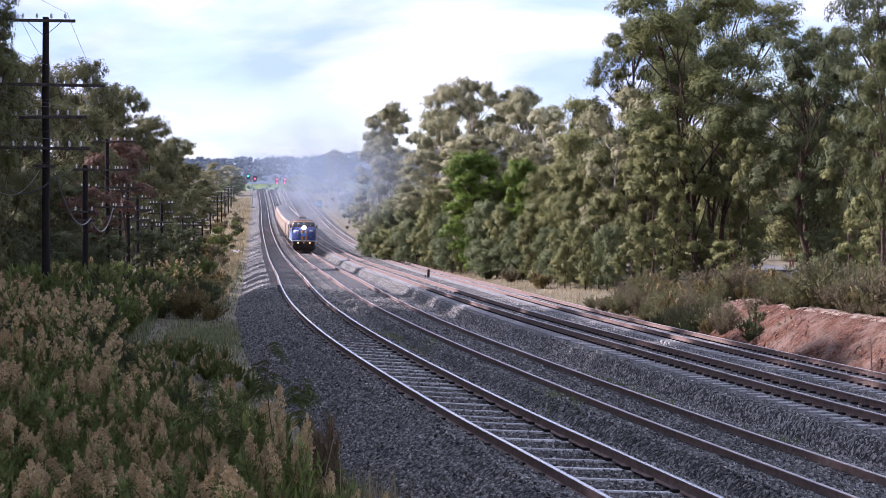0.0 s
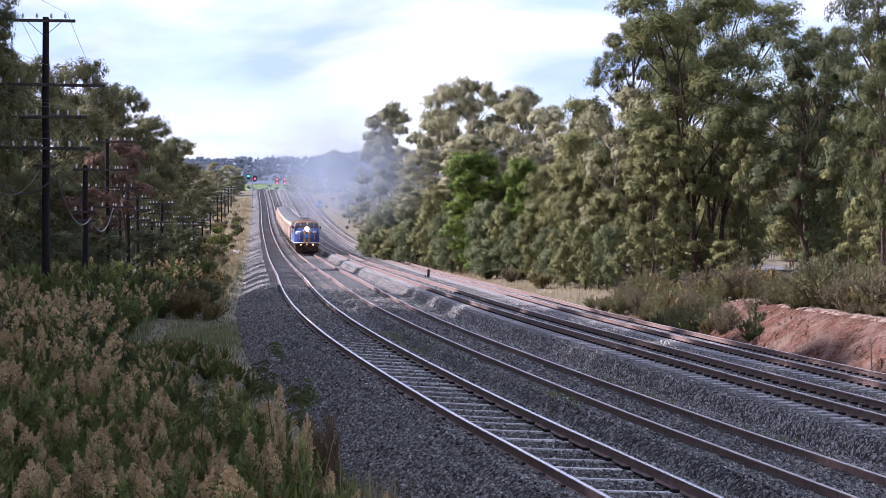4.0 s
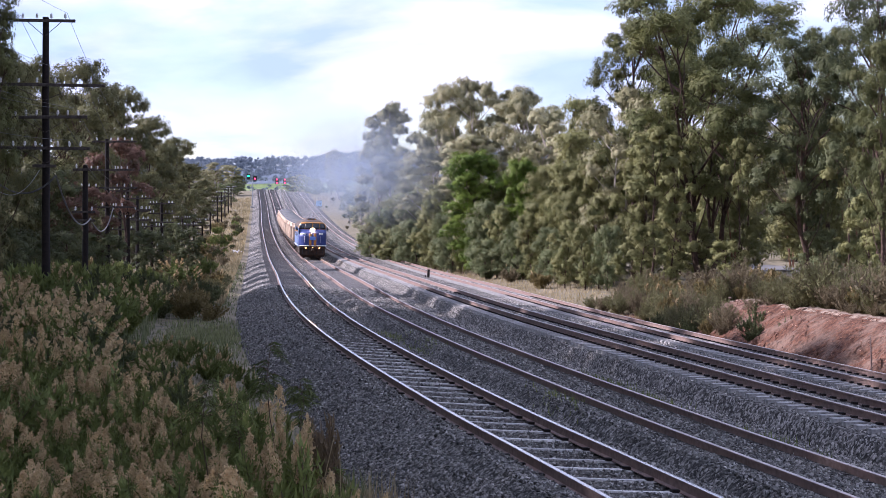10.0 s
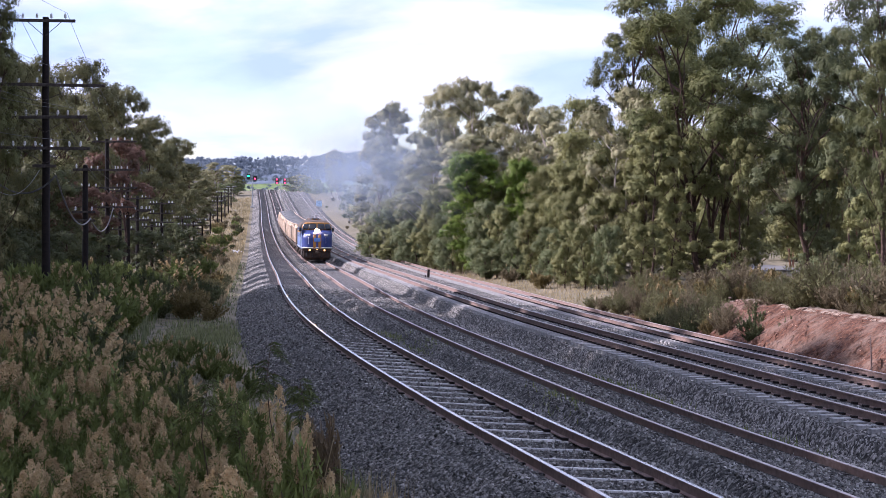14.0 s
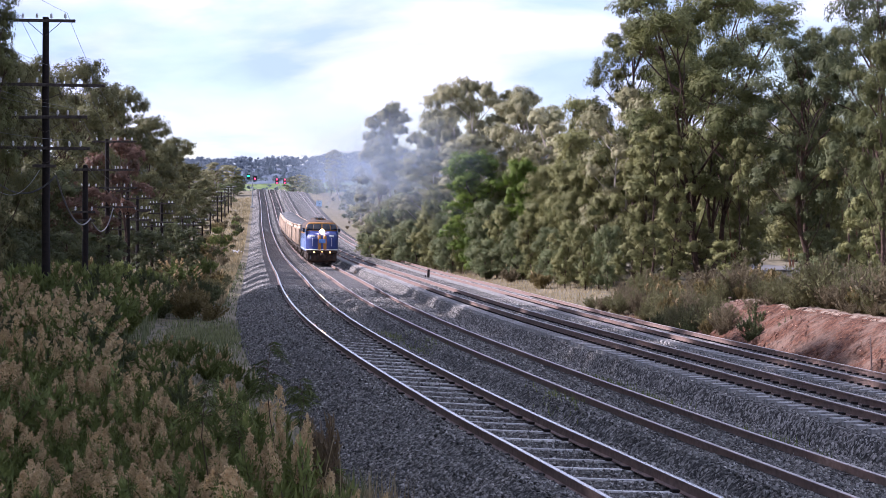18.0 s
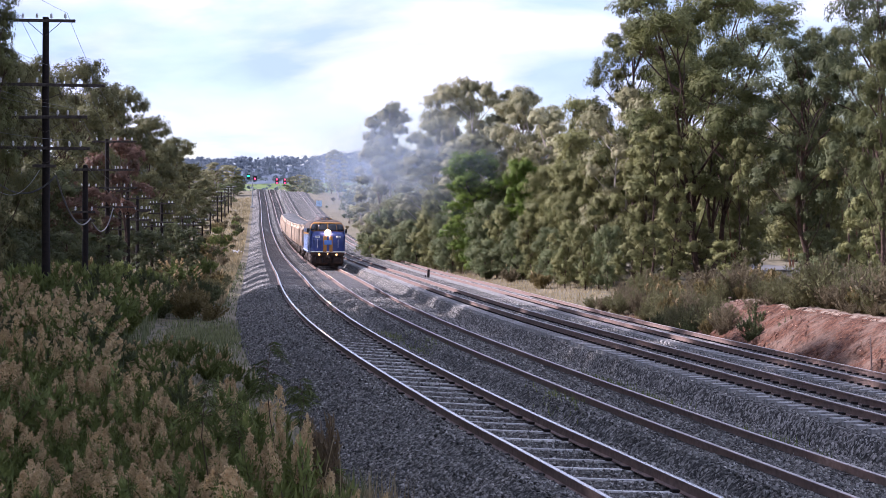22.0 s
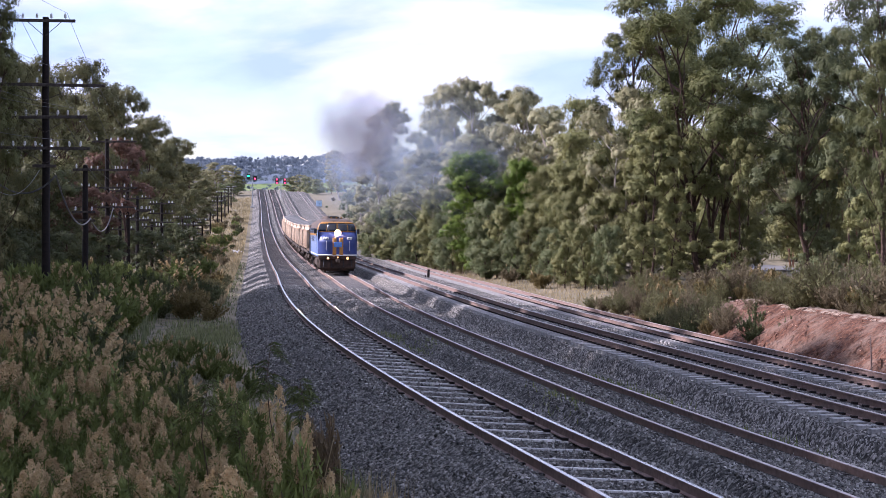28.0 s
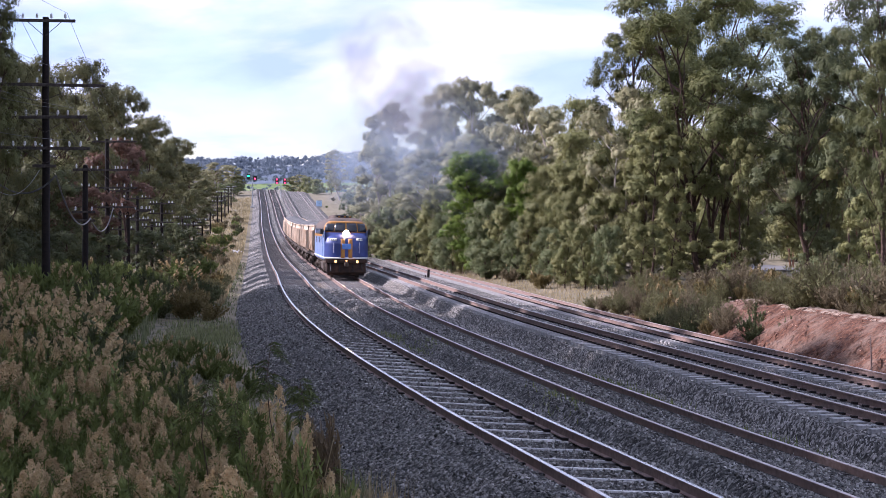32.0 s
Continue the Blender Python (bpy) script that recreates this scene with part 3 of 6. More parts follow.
def leaf_faces(rng, P, N, length, width, droop):
    """One pointed leaf at each place, facing along N and hanging a little."""
    k = len(P)
    N = N / np.linalg.norm(N, axis=1)[:, None]
    ax = rng.normal(size=(k, 3)) + np.array([0, 0, -droop * 1.6])
    ax -= N * (ax * N).sum(1)[:, None]
    ax /= np.linalg.norm(ax, axis=1)[:, None]
    si = np.cross(ax, N)
    ln, wd = length * rng.uniform(0.6, 1.4, k)[:, None], width * rng.uniform(0.6, 1.4, k)[:, None]
    V = np.stack([P - ax * ln / 2 - si * wd * 0.45, P - ax * ln / 2 + si * wd * 0.45, P + ax * ln * 0.6], 1).reshape(-1, 3)
    return V, np.arange(3 * k).reshape(-1, 3)


def gum_tree(seed, height, spread, bare, leaf, bark, label, heads=22, leaves=26000, trunks=1, girth=0.018, leaf_len=0.24, leaf_w=0.11, big=0.40, airy=0.0, fork=0.0, cap=-0.45):
    """A eucalypt: trunk, rising limbs, and a crown of rounded heads, each a dome of leafy sprigs. bare: the share of the height with no crown; airy: gaps in the heads."""
    rng = np.random.default_rng(seed)
    tree = empty("gum_tree")
    V, F = [], []
    forks = []
    for q in range(trunks):
        side = q - (trunks - 1) / 2
        lean = Vector((rng.normal(0, 0.05) + side * (0.16 + fork), rng.normal(0, 0.06), 1))
        path, pos = [], Vector((rng.normal(0, 0.12) * (trunks > 1) + side * 0.3, rng.normal(0, 0.12) * (trunks > 1), -0.4))
        top = height * rng.uniform(0.72, 0.84)
        nseg = 9
        for i in range(nseg + 1):
            path.append(pos.copy())
            pos = pos + lean * (top / nseg) + Vector((rng.normal(0, 0.012), rng.normal(0, 0.012), 0)) * height * 0.8
        g = girth * height / math.sqrt(trunks)
        tube(path, [g * (1.35 if i == 0 else 1 - 0.085 * i) for i in range(nseg + 1)], 8, V, F)
        forks.append(path)
    half, mid_z = (1 - bare) * height / 2, (1 + bare) * height / 2
    P, NN, share = [], [], leaves // heads
    for q in range(heads):
        a, w = q * 2.4 + rng.uniform(-0.5, 0.5), -0.95 + 1.93 * ((q + 0.5) / heads) ** 0.85
        deep = rng.uniform(0.72, 1.08) if q % 4 else rng.uniform(0.1, 0.5)
        ring = spread * 0.80 * math.sqrt(max(0.05, 1 - (w * 0.95) ** 2)) * deep
        R = min(spread, half) * big * rng.uniform(0.72, 1.15)
        path = forks[q % len(forks)]
        b = min(path, key=lambda p: abs(p.z - max(0.16 * height, mid_z + w * half - rng.uniform(0.12, 0.26) * height)))
        c = Vector((math.cos(a) * ring + b.x * 0.7, math.sin(a) * ring + b.y * 0.7, min(mid_z + w * half * 0.92, height - R * 0.85)))
        g = girth * height * rng.uniform(0.16, 0.30)
        mid = b.lerp(c, 0.5) + Vector((rng.normal(0, 0.3), rng.normal(0, 0.3), rng.uniform(-0.2, 0.4)))
        tube([b, b.lerp(mid, 0.55), mid, c], [g, g * 0.8, g * 0.6, g * 0.3], 6, V, F)
        sprigs = int(30 * (1 - 0.45 * airy))
        d = rng.normal(size=(sprigs, 3))
        d /= np.linalg.norm(d, axis=1)[:, None]
        d[:, 2] = np.where(d[:, 2] < cap, -d[:, 2], d[:, 2])
        e = np.array(c) + d * np.array([1.0, 1.0, 0.74]) * R * rng.uniform(0.45, 1.02, (sprigs, 1))
        for i in range(0, sprigs, 3):
            p = Vector(e[i])
            tube([c.lerp(mid, 0.15), c.lerp(p, 0.5) + Vector((0, 0, -0.06 * R)), p], [g * 0.18, g * 0.12, g * 0.04], 4, V, F)
        per = share // sprigs
        d2 = rng.normal(size=(sprigs * per, 3))
        d2 /= np.linalg.norm(d2, axis=1)[:, None]
        out = np.repeat(d, per, axis=0)
        size = np.repeat(R * rng.uniform(0.20, 0.40, sprigs), per)[:, None]
        spot = np.repeat(e, per, axis=0) + d2 * size * np.array([1.0, 1.0, 0.72]) * rng.random((sprigs * per, 1)) ** 0.45
        spot[:, 2] -= 0.35 * size[:, 0] * rng.random(sprigs * per) ** 3
        P.append(spot)
        NN.append(out * 0.9 + d2 * 0.6 + np.array([0, 0, 0.45]) + rng.normal(0, 0.19, (sprigs * per, 3)))
    part("trunk", mesh_of("trunk", V, F, bark, smooth=True), None, tree)
    LV, LF = leaf_faces(rng, np.concatenate(P), np.concatenate(NN), leaf_len, leaf_w, 0.6)
    part("crown", mesh_of("crown", LV, LF, leaf), None, tree)
    return tagged(tree, label, "tree")


def place(template, x, y, height, base_height, turn, group, widen=1.0, first=[]):
    s = height / base_height
    z = float(ground_z(x, y))
    m = Matrix.Translation((x, y, z - 0.05)) @ Matrix.Rotation(turn, 4, "Z") @ Matrix.Diagonal((s * widen, s * widen, s, 1))
    if template.name not in first:
        first.append(template.name)
        template.matrix_basis = m
        return tagged(template, group=group)
    ob = copy_thing(template, m)
    ob.matrix_basis = m
    return tagged(ob, group=group)


GUM = {
    "tall": (gum_tree(1, 20, 5.6, 0.25, M_LEAF_A, M_BARK, "tall olive-green gum tree with three dark stems", 34, 46000, trunks=3, fork=0.03, big=0.34, cap=-0.2), 20),
    "tall2": (gum_tree(2, 20, 5.0, 0.25, M_LEAF_A, M_BARK, "tall gum tree with brown bark and a broken olive crown", 32, 38000, big=0.33, airy=0.2, cap=-0.2), 20),
    "tall3": (gum_tree(14, 20, 5.2, 0.20, M_LEAF_D, M_BARK, "tall blue-green gum tree with bare grey limbs in its crown", 32, 40000, trunks=2, fork=0.12, big=0.36, cap=-0.2), 20),
    "pale": (gum_tree(3, 14, 3.9, 0.12, M_LEAF_B, M_PALE, "grey-green gum tree with pale branches above the scrub", 26, 30000, big=0.31, cap=-0.05), 14),
    "pale2": (gum_tree(4, 14, 4.4, 0.10, M_LEAF_B, M_PALE, "spreading grey-green gum tree with a billowing crown", 26, 32000, trunks=2, fork=0.1, big=0.32, cap=-0.05), 14),
    "olive": (gum_tree(5, 12, 3.6, 0.06, M_LEAF_E, M_BARK, "olive-green gum tree at the edge of the bush", 26, 26000, leaf_len=0.22, leaf_w=0.10), 12),
    "dark": (gum_tree(7, 12, 3.8, 0.05, M_LEAF_G, M_BARK, "shaded olive gum tree behind the pole line", 28, 26000, leaf_len=0.22, leaf_w=0.10, big=0.36, airy=0.1, cap=-0.2), 12),
    "green": (gum_tree(8, 10, 2.5, 0.0, M_LEAF_C, M_BARK, "broad bright green tree with dense rounded foliage", 40, 36000, leaf_len=0.17, leaf_w=0.09, big=0.42), 10),
    "wattle": (gum_tree(9, 6, 2.5, 0.0, M_LEAF_F, M_BARK, "green bushy wattle tree", 20, 18000, leaf_len=0.16, leaf_w=0.07), 6),
    "darkw": (gum_tree(13, 6, 2.5, 0.0, M_LEAF_D, M_BARK, "dark bushy wattle with the shade of gum trees put into its leaf colour", 20, 15000, leaf_len=0.17, leaf_w=0.08), 6),
    "young": (gum_tree(10, 6, 2.1, 0.02, M_LEAF_E, M_BARK, "young olive gum sapling in the undergrowth", 20, 17000, leaf_len=0.16, leaf_w=0.07, airy=0.3), 6),
    "stem": (gum_tree(15, 12, 2.6, 0.52, M_LEAF_E, M_BARK, "slender gum with a long bare trunk in the wood", 12, 9000, girth=0.011), 12),
    "stem2": (gum_tree(16, 12, 2.4, 0.55, M_LEAF_A, M_REDBARK, "slender gum with an orange-brown trunk in the wood", 10, 8000, trunks=2, fork=-0.06, girth=0.013), 12),
    "dry": (gum_tree(17, 9, 2.2, 0.45, M_DRY, M_BARK, "gum tree with dead reddish-brown foliage", 10, 7000, leaf_len=0.2, leaf_w=0.09), 9),
    "mass": (gum_tree(11, 9, 4.4, 0.0, M_LEAF_E, M_BARK, "shaded gum foliage deep in the wood", 18, 10000, leaf_len=0.40, leaf_w=0.2), 9),
}
TURN = random.Random(4)


def plant(rows, group):
    """Rows of kind, distance to the right, distance ahead, height and widening."""
    for kind, x, y, h, w, *turn in rows:
        t, base = GUM[kind]
        place(t, x, y, h, base, turn[0] if turn else TURN.uniform(0, 6.28), group, w)
plant([
    ('tall', 17.6, 115, 20.9, 0.98, 0.3),
    ('tall2', 13.7, 122, 19.4, 0.71),
    ('tall3', 22.7, 106, 16.3, 0.90),
    ('tall', 20.2, 130, 22.5, 0.66),
    ('tall3', 25.2, 98, 18.9, 0.72),
    ('tall2', 25.3, 112, 17.6, 0.6),
    ('pale2', 12.4, 120, 14.2, 0.73),
    ('tall2', 21.7, 84, 13.7, 0.6),
    ('tall2', 19.4, 140, 21.9, 0.68),
    ('olive', 26.9, 125, 14.6, 0.85),
], "tall gums behind the cutting")
plant([
    ('pale', -9.0, 222, 19.6, 0.68),
    ('pale', -5.4, 212, 19.8, 0.76),
    ('pale', -2.2, 205, 18.4, 0.83),
    ('pale2', 1.0, 195, 20.4, 0.73),
    ('pale2', 3.5, 190, 20.9, 0.71),
    ('pale', 6.5, 188, 19.6, 0.79),
    ('pale2', 9.1, 180, 18.6, 0.79),
    ('pale', 11.5, 172, 16.2, 0.87),
    ('olive', 13.1, 150, 15.9, 0.68),
    ('pale', -6.1, 195, 13.8, 1.06),
    ('pale2', -1.4, 178, 12.5, 1.11),
    ('olive', -4.0, 186, 8.7, 1.44),
    ('pale', 4.3, 170, 13.5, 1.12),
    ('olive', 9.8, 146, 9.8, 1.32),
    ('olive', 11.5, 132, 11.9, 1.07),
    ('pale', 12.1, 160, 12.9, 0.99),
    ('pale', 7.8, 165, 12.4, 0.95),
], "trees of the wood on the far side")
plant([
    ('green', 3.1, 150, 11.2, 1.12),
    ('green', 6.9, 142, 10.1, 0.74),
    ('wattle', 4.1, 146, 6.8, 0.79),
    ('wattle', -5.8, 186, 6.8, 0.95),
    ('wattle', -2.8, 172, 5.4, 1.03),
    ('young', 8.1, 134, 6.4, 0.89),
    ('young', 10.0, 124, 7.2, 0.82),
    ('young', 11.8, 118, 6.5, 0.95),
    ('olive', 13.8, 116, 9.7, 0.79),
    ('young', 15.0, 112, 6.1, 0.88),
    ('young', 20.3, 114, 6.3, 0.69),
    ('olive', 26.7, 122, 8.3, 0.82),
    ('young', 25.1, 108, 6.7, 0.92),
    ('young', 24.4, 96, 6.1, 0.91),
    ('wattle', 0.8, 156, 4.4, 0.98),
    ('wattle', 5.6, 138, 3.4, 1.14),
    ('wattle', -8.6, 200, 4.5, 1.02),
    ('wattle', 8.6, 120, 3.4, 1.08),
    ('wattle', 10.6, 115, 3.9, 0.91),
    ('young', 12.5, 108, 4.6, 1.01),
    ('young', 18.6, 120, 4.2, 1.24),
    ('wattle', 23.5, 106, 4.1, 0.89),
    ('young', 18.2, 108, 3.4, 1.2),
    ('wattle', 3.5, 140, 3.5, 1.08),
    ('young', -5.0, 180, 3.6, 1.44),
    ('young', -0.8, 165, 4.9, 1.15),
    ('young', 8.4, 117, 4.9, 0.78),
    ('wattle', 7.6, 122, 4.4, 0.6),
    ('young', 6.7, 128, 5.5, 0.75),
    ('wattle', 5.9, 134, 4.9, 0.6),
    ('young', 4.5, 141, 6.2, 0.73),
    ('wattle', 3.2, 147, 5.2, 0.6),
    ('young', 1.8, 153, 6.7, 0.66),
    ('wattle', 0.1, 161, 5.9, 0.6),
    ('young', -1.6, 169, 7.2, 0.67),
    ('wattle', -3.7, 178, 6.8, 0.6),
    ('young', -5.9, 187, 7.5, 0.66),
    ('young', -7.5, 195, 6.1, 0.67),
    ('young', 9.5, 113, 4.5, 0.72),
    ('wattle', 10.7, 110, 4.5, 0.6),
    ('olive', 6.0, 150, 9.2, 0.81),
    ('olive', 8.1, 138, 9.2, 0.84),
    ('olive', 9.9, 128, 9.3, 0.76),
    ('olive', -0.2, 172, 8.9, 0.86),
], "undergrowth of the wood")
plant([
    ('dry', -20.2, 106, 9.6, 0.8),
    ('dry', -21.2, 102, 6.4, 1.0),
    ('dry', -23.4, 104, 7.0, 0.8),
    ('dark', -19.9, 75, 11.3, 0.6),
    ('tall2', -16.5, 60, 11.9, 0.6),
    ('tall2', -19.7, 64, 15.8, 0.89),
    ('darkw', -21.4, 85, 3.5, 1.12),
    ('darkw', -20.7, 92, 3.5, 1.11),
    ('darkw', -19.8, 100, 3.6, 1.07),
    ('darkw', -19.9, 115, 3.6, 1.11),
    ('darkw', -21.2, 140, 3.8, 1.0),
    ('darkw', -19.9, 75, 3.4, 1.0),
    ('darkw', -26.2, 110, 4.4, 1.16),
    ('darkw', -26.4, 125, 4.4, 1.09),
    ('darkw', -25.9, 140, 4.3, 1.12),
    ('darkw', -26.6, 165, 4.5, 1.0),
    ('dark', -26.9, 110, 15.3, 0.61),
    ('dark', -28.5, 135, 17.6, 0.76),
    ('dark', -30.9, 160, 17.8, 0.64),
    ('dark', -33.8, 194, 16.8, 0.71),
    ('dark', -36.7, 231, 15.7, 0.73),
    ('dark', -42.1, 281, 12.8, 0.9),
    ('dark', -27.1, 119, 13.1, 1.0),
    ('dark', -25.5, 100, 12.5, 0.87),
    ('dark', -33.1, 181, 12.9, 0.85),
    ('dark', -48.4, 344, 9.3, 1.2),
    ('dark', -50.8, 375, 7.5, 1.38),
    ('dark', -29.8, 148, 12.4, 0.98),
    ('dark', -35.6, 212, 12.7, 0.92),
    ('dark', -19.5, 70, 11.1, 0.6),
    ('darkw', -24.6, 102, 7.6, 0.94),
    ('dark', -39.6, 262, 8.6, 1.5),
    ('darkw', -26.1, 100, 6.9, 1.02),
    ('darkw', -31.7, 150, 7.5, 1.21),
    ('darkw', -34.7, 188, 6.8, 1.37),
    ('darkw', -37.3, 231, 6.3, 1.46),
    ('dark', -33.2, 150, 16.4, 0.77),
    ('dark', -33.7, 170, 16.7, 0.64),
    ('dark', -35.4, 195, 15.8, 0.65),
    ('dark', -36.2, 220, 14.7, 0.69),
], "dark trees beyond the pole line")
plant([
    ('stem', 13.6, 111, 11.0, 0.9),
    ('stem', 15.6, 113, 10.5, 0.8),
    ('stem2', 20.4, 118, 12.0, 0.8),
    ('stem2', 33.2, 161, 15.0, 0.8, 0.2),
    ('stem2', 26.4, 121, 12.0, 0.9),
    ('stem', 22.0, 124, 12.5, 0.9),
    ('stem', 19.2, 109, 10.0, 0.7),
    ('stem', 24.9, 103, 11.0, 0.8),
    ('stem2', 26.4, 110, 11.0, 0.9),
    ('stem', 10.9, 121, 9.5, 0.8),
    ('stem', 16.8, 124, 11.5, 0.9),
], "slender stems of the wood")
plant([
    ('mass', 31.7, 260, 16.9, 0.7),
    ('mass', 35.9, 250, 17.5, 0.65),
    ('mass', 39.3, 240, 17.5, 0.63),
    ('mass', 43.7, 238, 17.0, 0.64),
    ('mass', 50.7, 232, 16.7, 0.63),
    ('mass', 54.8, 228, 16.5, 0.63),
    ('mass', 58.6, 225, 16.8, 0.61),
    ('mass', 19.8, 215, 10.7, 0.78),
    ('mass', 34.5, 215, 10.7, 0.79),
    ('mass', 49.2, 215, 11.3, 0.86),
    ('mass', 52.0, 205, 11.1, 0.84),
    ('mass', 43.6, 235, 11.8, 0.78),
    ('mass', 38.9, 170, 5.2, 1.06),
    ('mass', 42.7, 165, 5.7, 0.94),
    ('mass', 11.9, 140, 4.9, 1.12),
    ('mass', 15.2, 132, 5.1, 1.18),
    ('mass', 20.3, 140, 4.8, 1.32),
    ('mass', 38.6, 185, 6.3, 1.34),
    ('mass', 29.1, 122, 5.4, 1.03),
    ('mass', 9.1, 155, 4.9, 1.04),
    ('mass', 5.3, 165, 4.9, 1.09),
    ('mass', 1.6, 180, 5.0, 1.07),
    ('mass', -2.9, 195, 5.1, 1.12),
    ('mass', -8.1, 212, 5.6, 0.99),
    ('mass', 14.8, 150, 9.1, 0.96),
    ('mass', 19.8, 150, 9.1, 0.96),
    ('mass', 24.5, 145, 9.0, 0.95),
    ('mass', 38.4, 190, 10.8, 1.03),
    ('mass', 32.8, 125, 9.1, 0.8),
    ('mass', 12.2, 170, 8.6, 1.03),
    ('mass', 8.4, 185, 8.3, 1.02),
    ('mass', 3.6, 195, 8.4, 1.06),
    ('mass', -1.6, 205, 8.7, 0.92),
    ('mass', -6.0, 215, 8.9, 0.78),
    ('pale2', 18.9, 155, 15.5, 0.98),
    ('pale2', 27.8, 150, 15.6, 0.94),
], "foliage deep in the wood")
plant([
    ('pale', -30.3, 500, 15.1, 0.98),
    ('pale2', -21.8, 420, 7.4, 1.0),
    ('dark', -12.6, 330, 8.4, 1.0),
    ('pale2', -69.2, 520, 10.7, 1.58),
    ('pale', -74.8, 600, 10.8, 1.64),
    ('pale2', -51.3, 620, 9.3, 1.44),
    ('dark', -61.6, 700, 12.9, 1.25),
    ('pale', -47.8, 640, 8.2, 1.53),
    ('pale', -66.4, 470, 9.6, 1.8),
    ('pale2', -61.5, 420, 11.8, 1.16),
    ('pale', -14.4, 300, 6.9, 1.28),
    ('wattle', -21.0, 380, 6.6, 0.88),
    ('wattle', -57.6, 450, 6.7, 1.14),
    ('wattle', -63.1, 520, 4.2, 1.51),
    ('wattle', -40.3, 540, 2.7, 1.9),
    ('mass', -78.5, 585, 8.2, 0.9),
    ('mass', -73.0, 600, 7.2, 0.9),
    ('mass', -84.0, 610, 9.5, 0.9),
    ('dark', -90.0, 600, 11.5, 0.9),
    ('mass', -48.5, 605, 7.6, 0.8),
    ('mass', -44.0, 600, 6.4, 0.8),
    ('olive', -35.5, 540, 8.0, 0.9),
    ('darkw', -17.2, 345, 6.2, 0.7),
], "trees near the crest")
# Unseen trees, added left of the view to keep sun off the foreground.
plant([
    ("tall", -15.0, 36, 19.0, 0.8),
    ("tall2", -17.5, 46, 18.0, 0.8),
    ("tall2", -13.0, 27, 18.0, 0.8),
    ("tall", -12.5, 18, 18.0, 0.8),
    ("tall2", -21.5, 58, 17.0, 0.7),
    ("olive", -19.0, 30, 16.0, 1.0),
    ("olive", -22.0, 42, 16.0, 1.0),
    ("tall2", -24.0, 36, 24.2, 0.9),
    ("tall", -27.0, 52, 25.4, 0.9),
    ("tall2", -27.5, 68, 24.2, 0.8),
    ("tall2", -31.0, 60, 24.2, 0.9),
    ("tall2", -25.0, 31, 27.8, 0.9),
    ("tall", -26.0, 38, 28.9, 0.9),
    ("tall2", -27.0, 45, 28.9, 0.9),
    ("tall", -30.0, 53, 30.0, 0.9),
    ("tall2", -33.0, 62, 30.0, 0.9),
    ("tall2", -33.0, 44, 31.2, 0.9),
    ("tall2", -36.0, 72, 32.3, 0.9),
    ("tall", -38.0, 82, 32.3, 0.9),
    ("tall2", -41.0, 91, 33.4, 0.9),
    ("tall", -37.0, 62, 32.3, 0.9),
    ("olive", -9.8, 14.0, 12.0, 1.0),
    ("olive", -10.8, 17.5, 12.0, 1.0),
    ("olive", -11.5, 22.5, 12.0, 1.0),
    ("olive", -13.5, 33, 12.5, 1.0),
    ("olive", -15.5, 41, 13.0, 1.0),
    ("olive", -18.0, 51, 13.0, 1.0),
    ("olive", -20.5, 61, 13.0, 1.0),
], "tall trees along the left of the line")


# ---- low growth ----
def quads(P, ax, si, ln, wd):
    V = np.stack([P - ax * ln / 2 - si * wd * 0.6, P - ax * ln / 2 + si * wd * 0.6, P + ax * ln * 0.65], 1).reshape(-1, 3)
    return V, np.arange(3 * len(P)).reshape(-1, 3)


def unit(a):
    return a / np.linalg.norm(a, axis=1)[:, None]


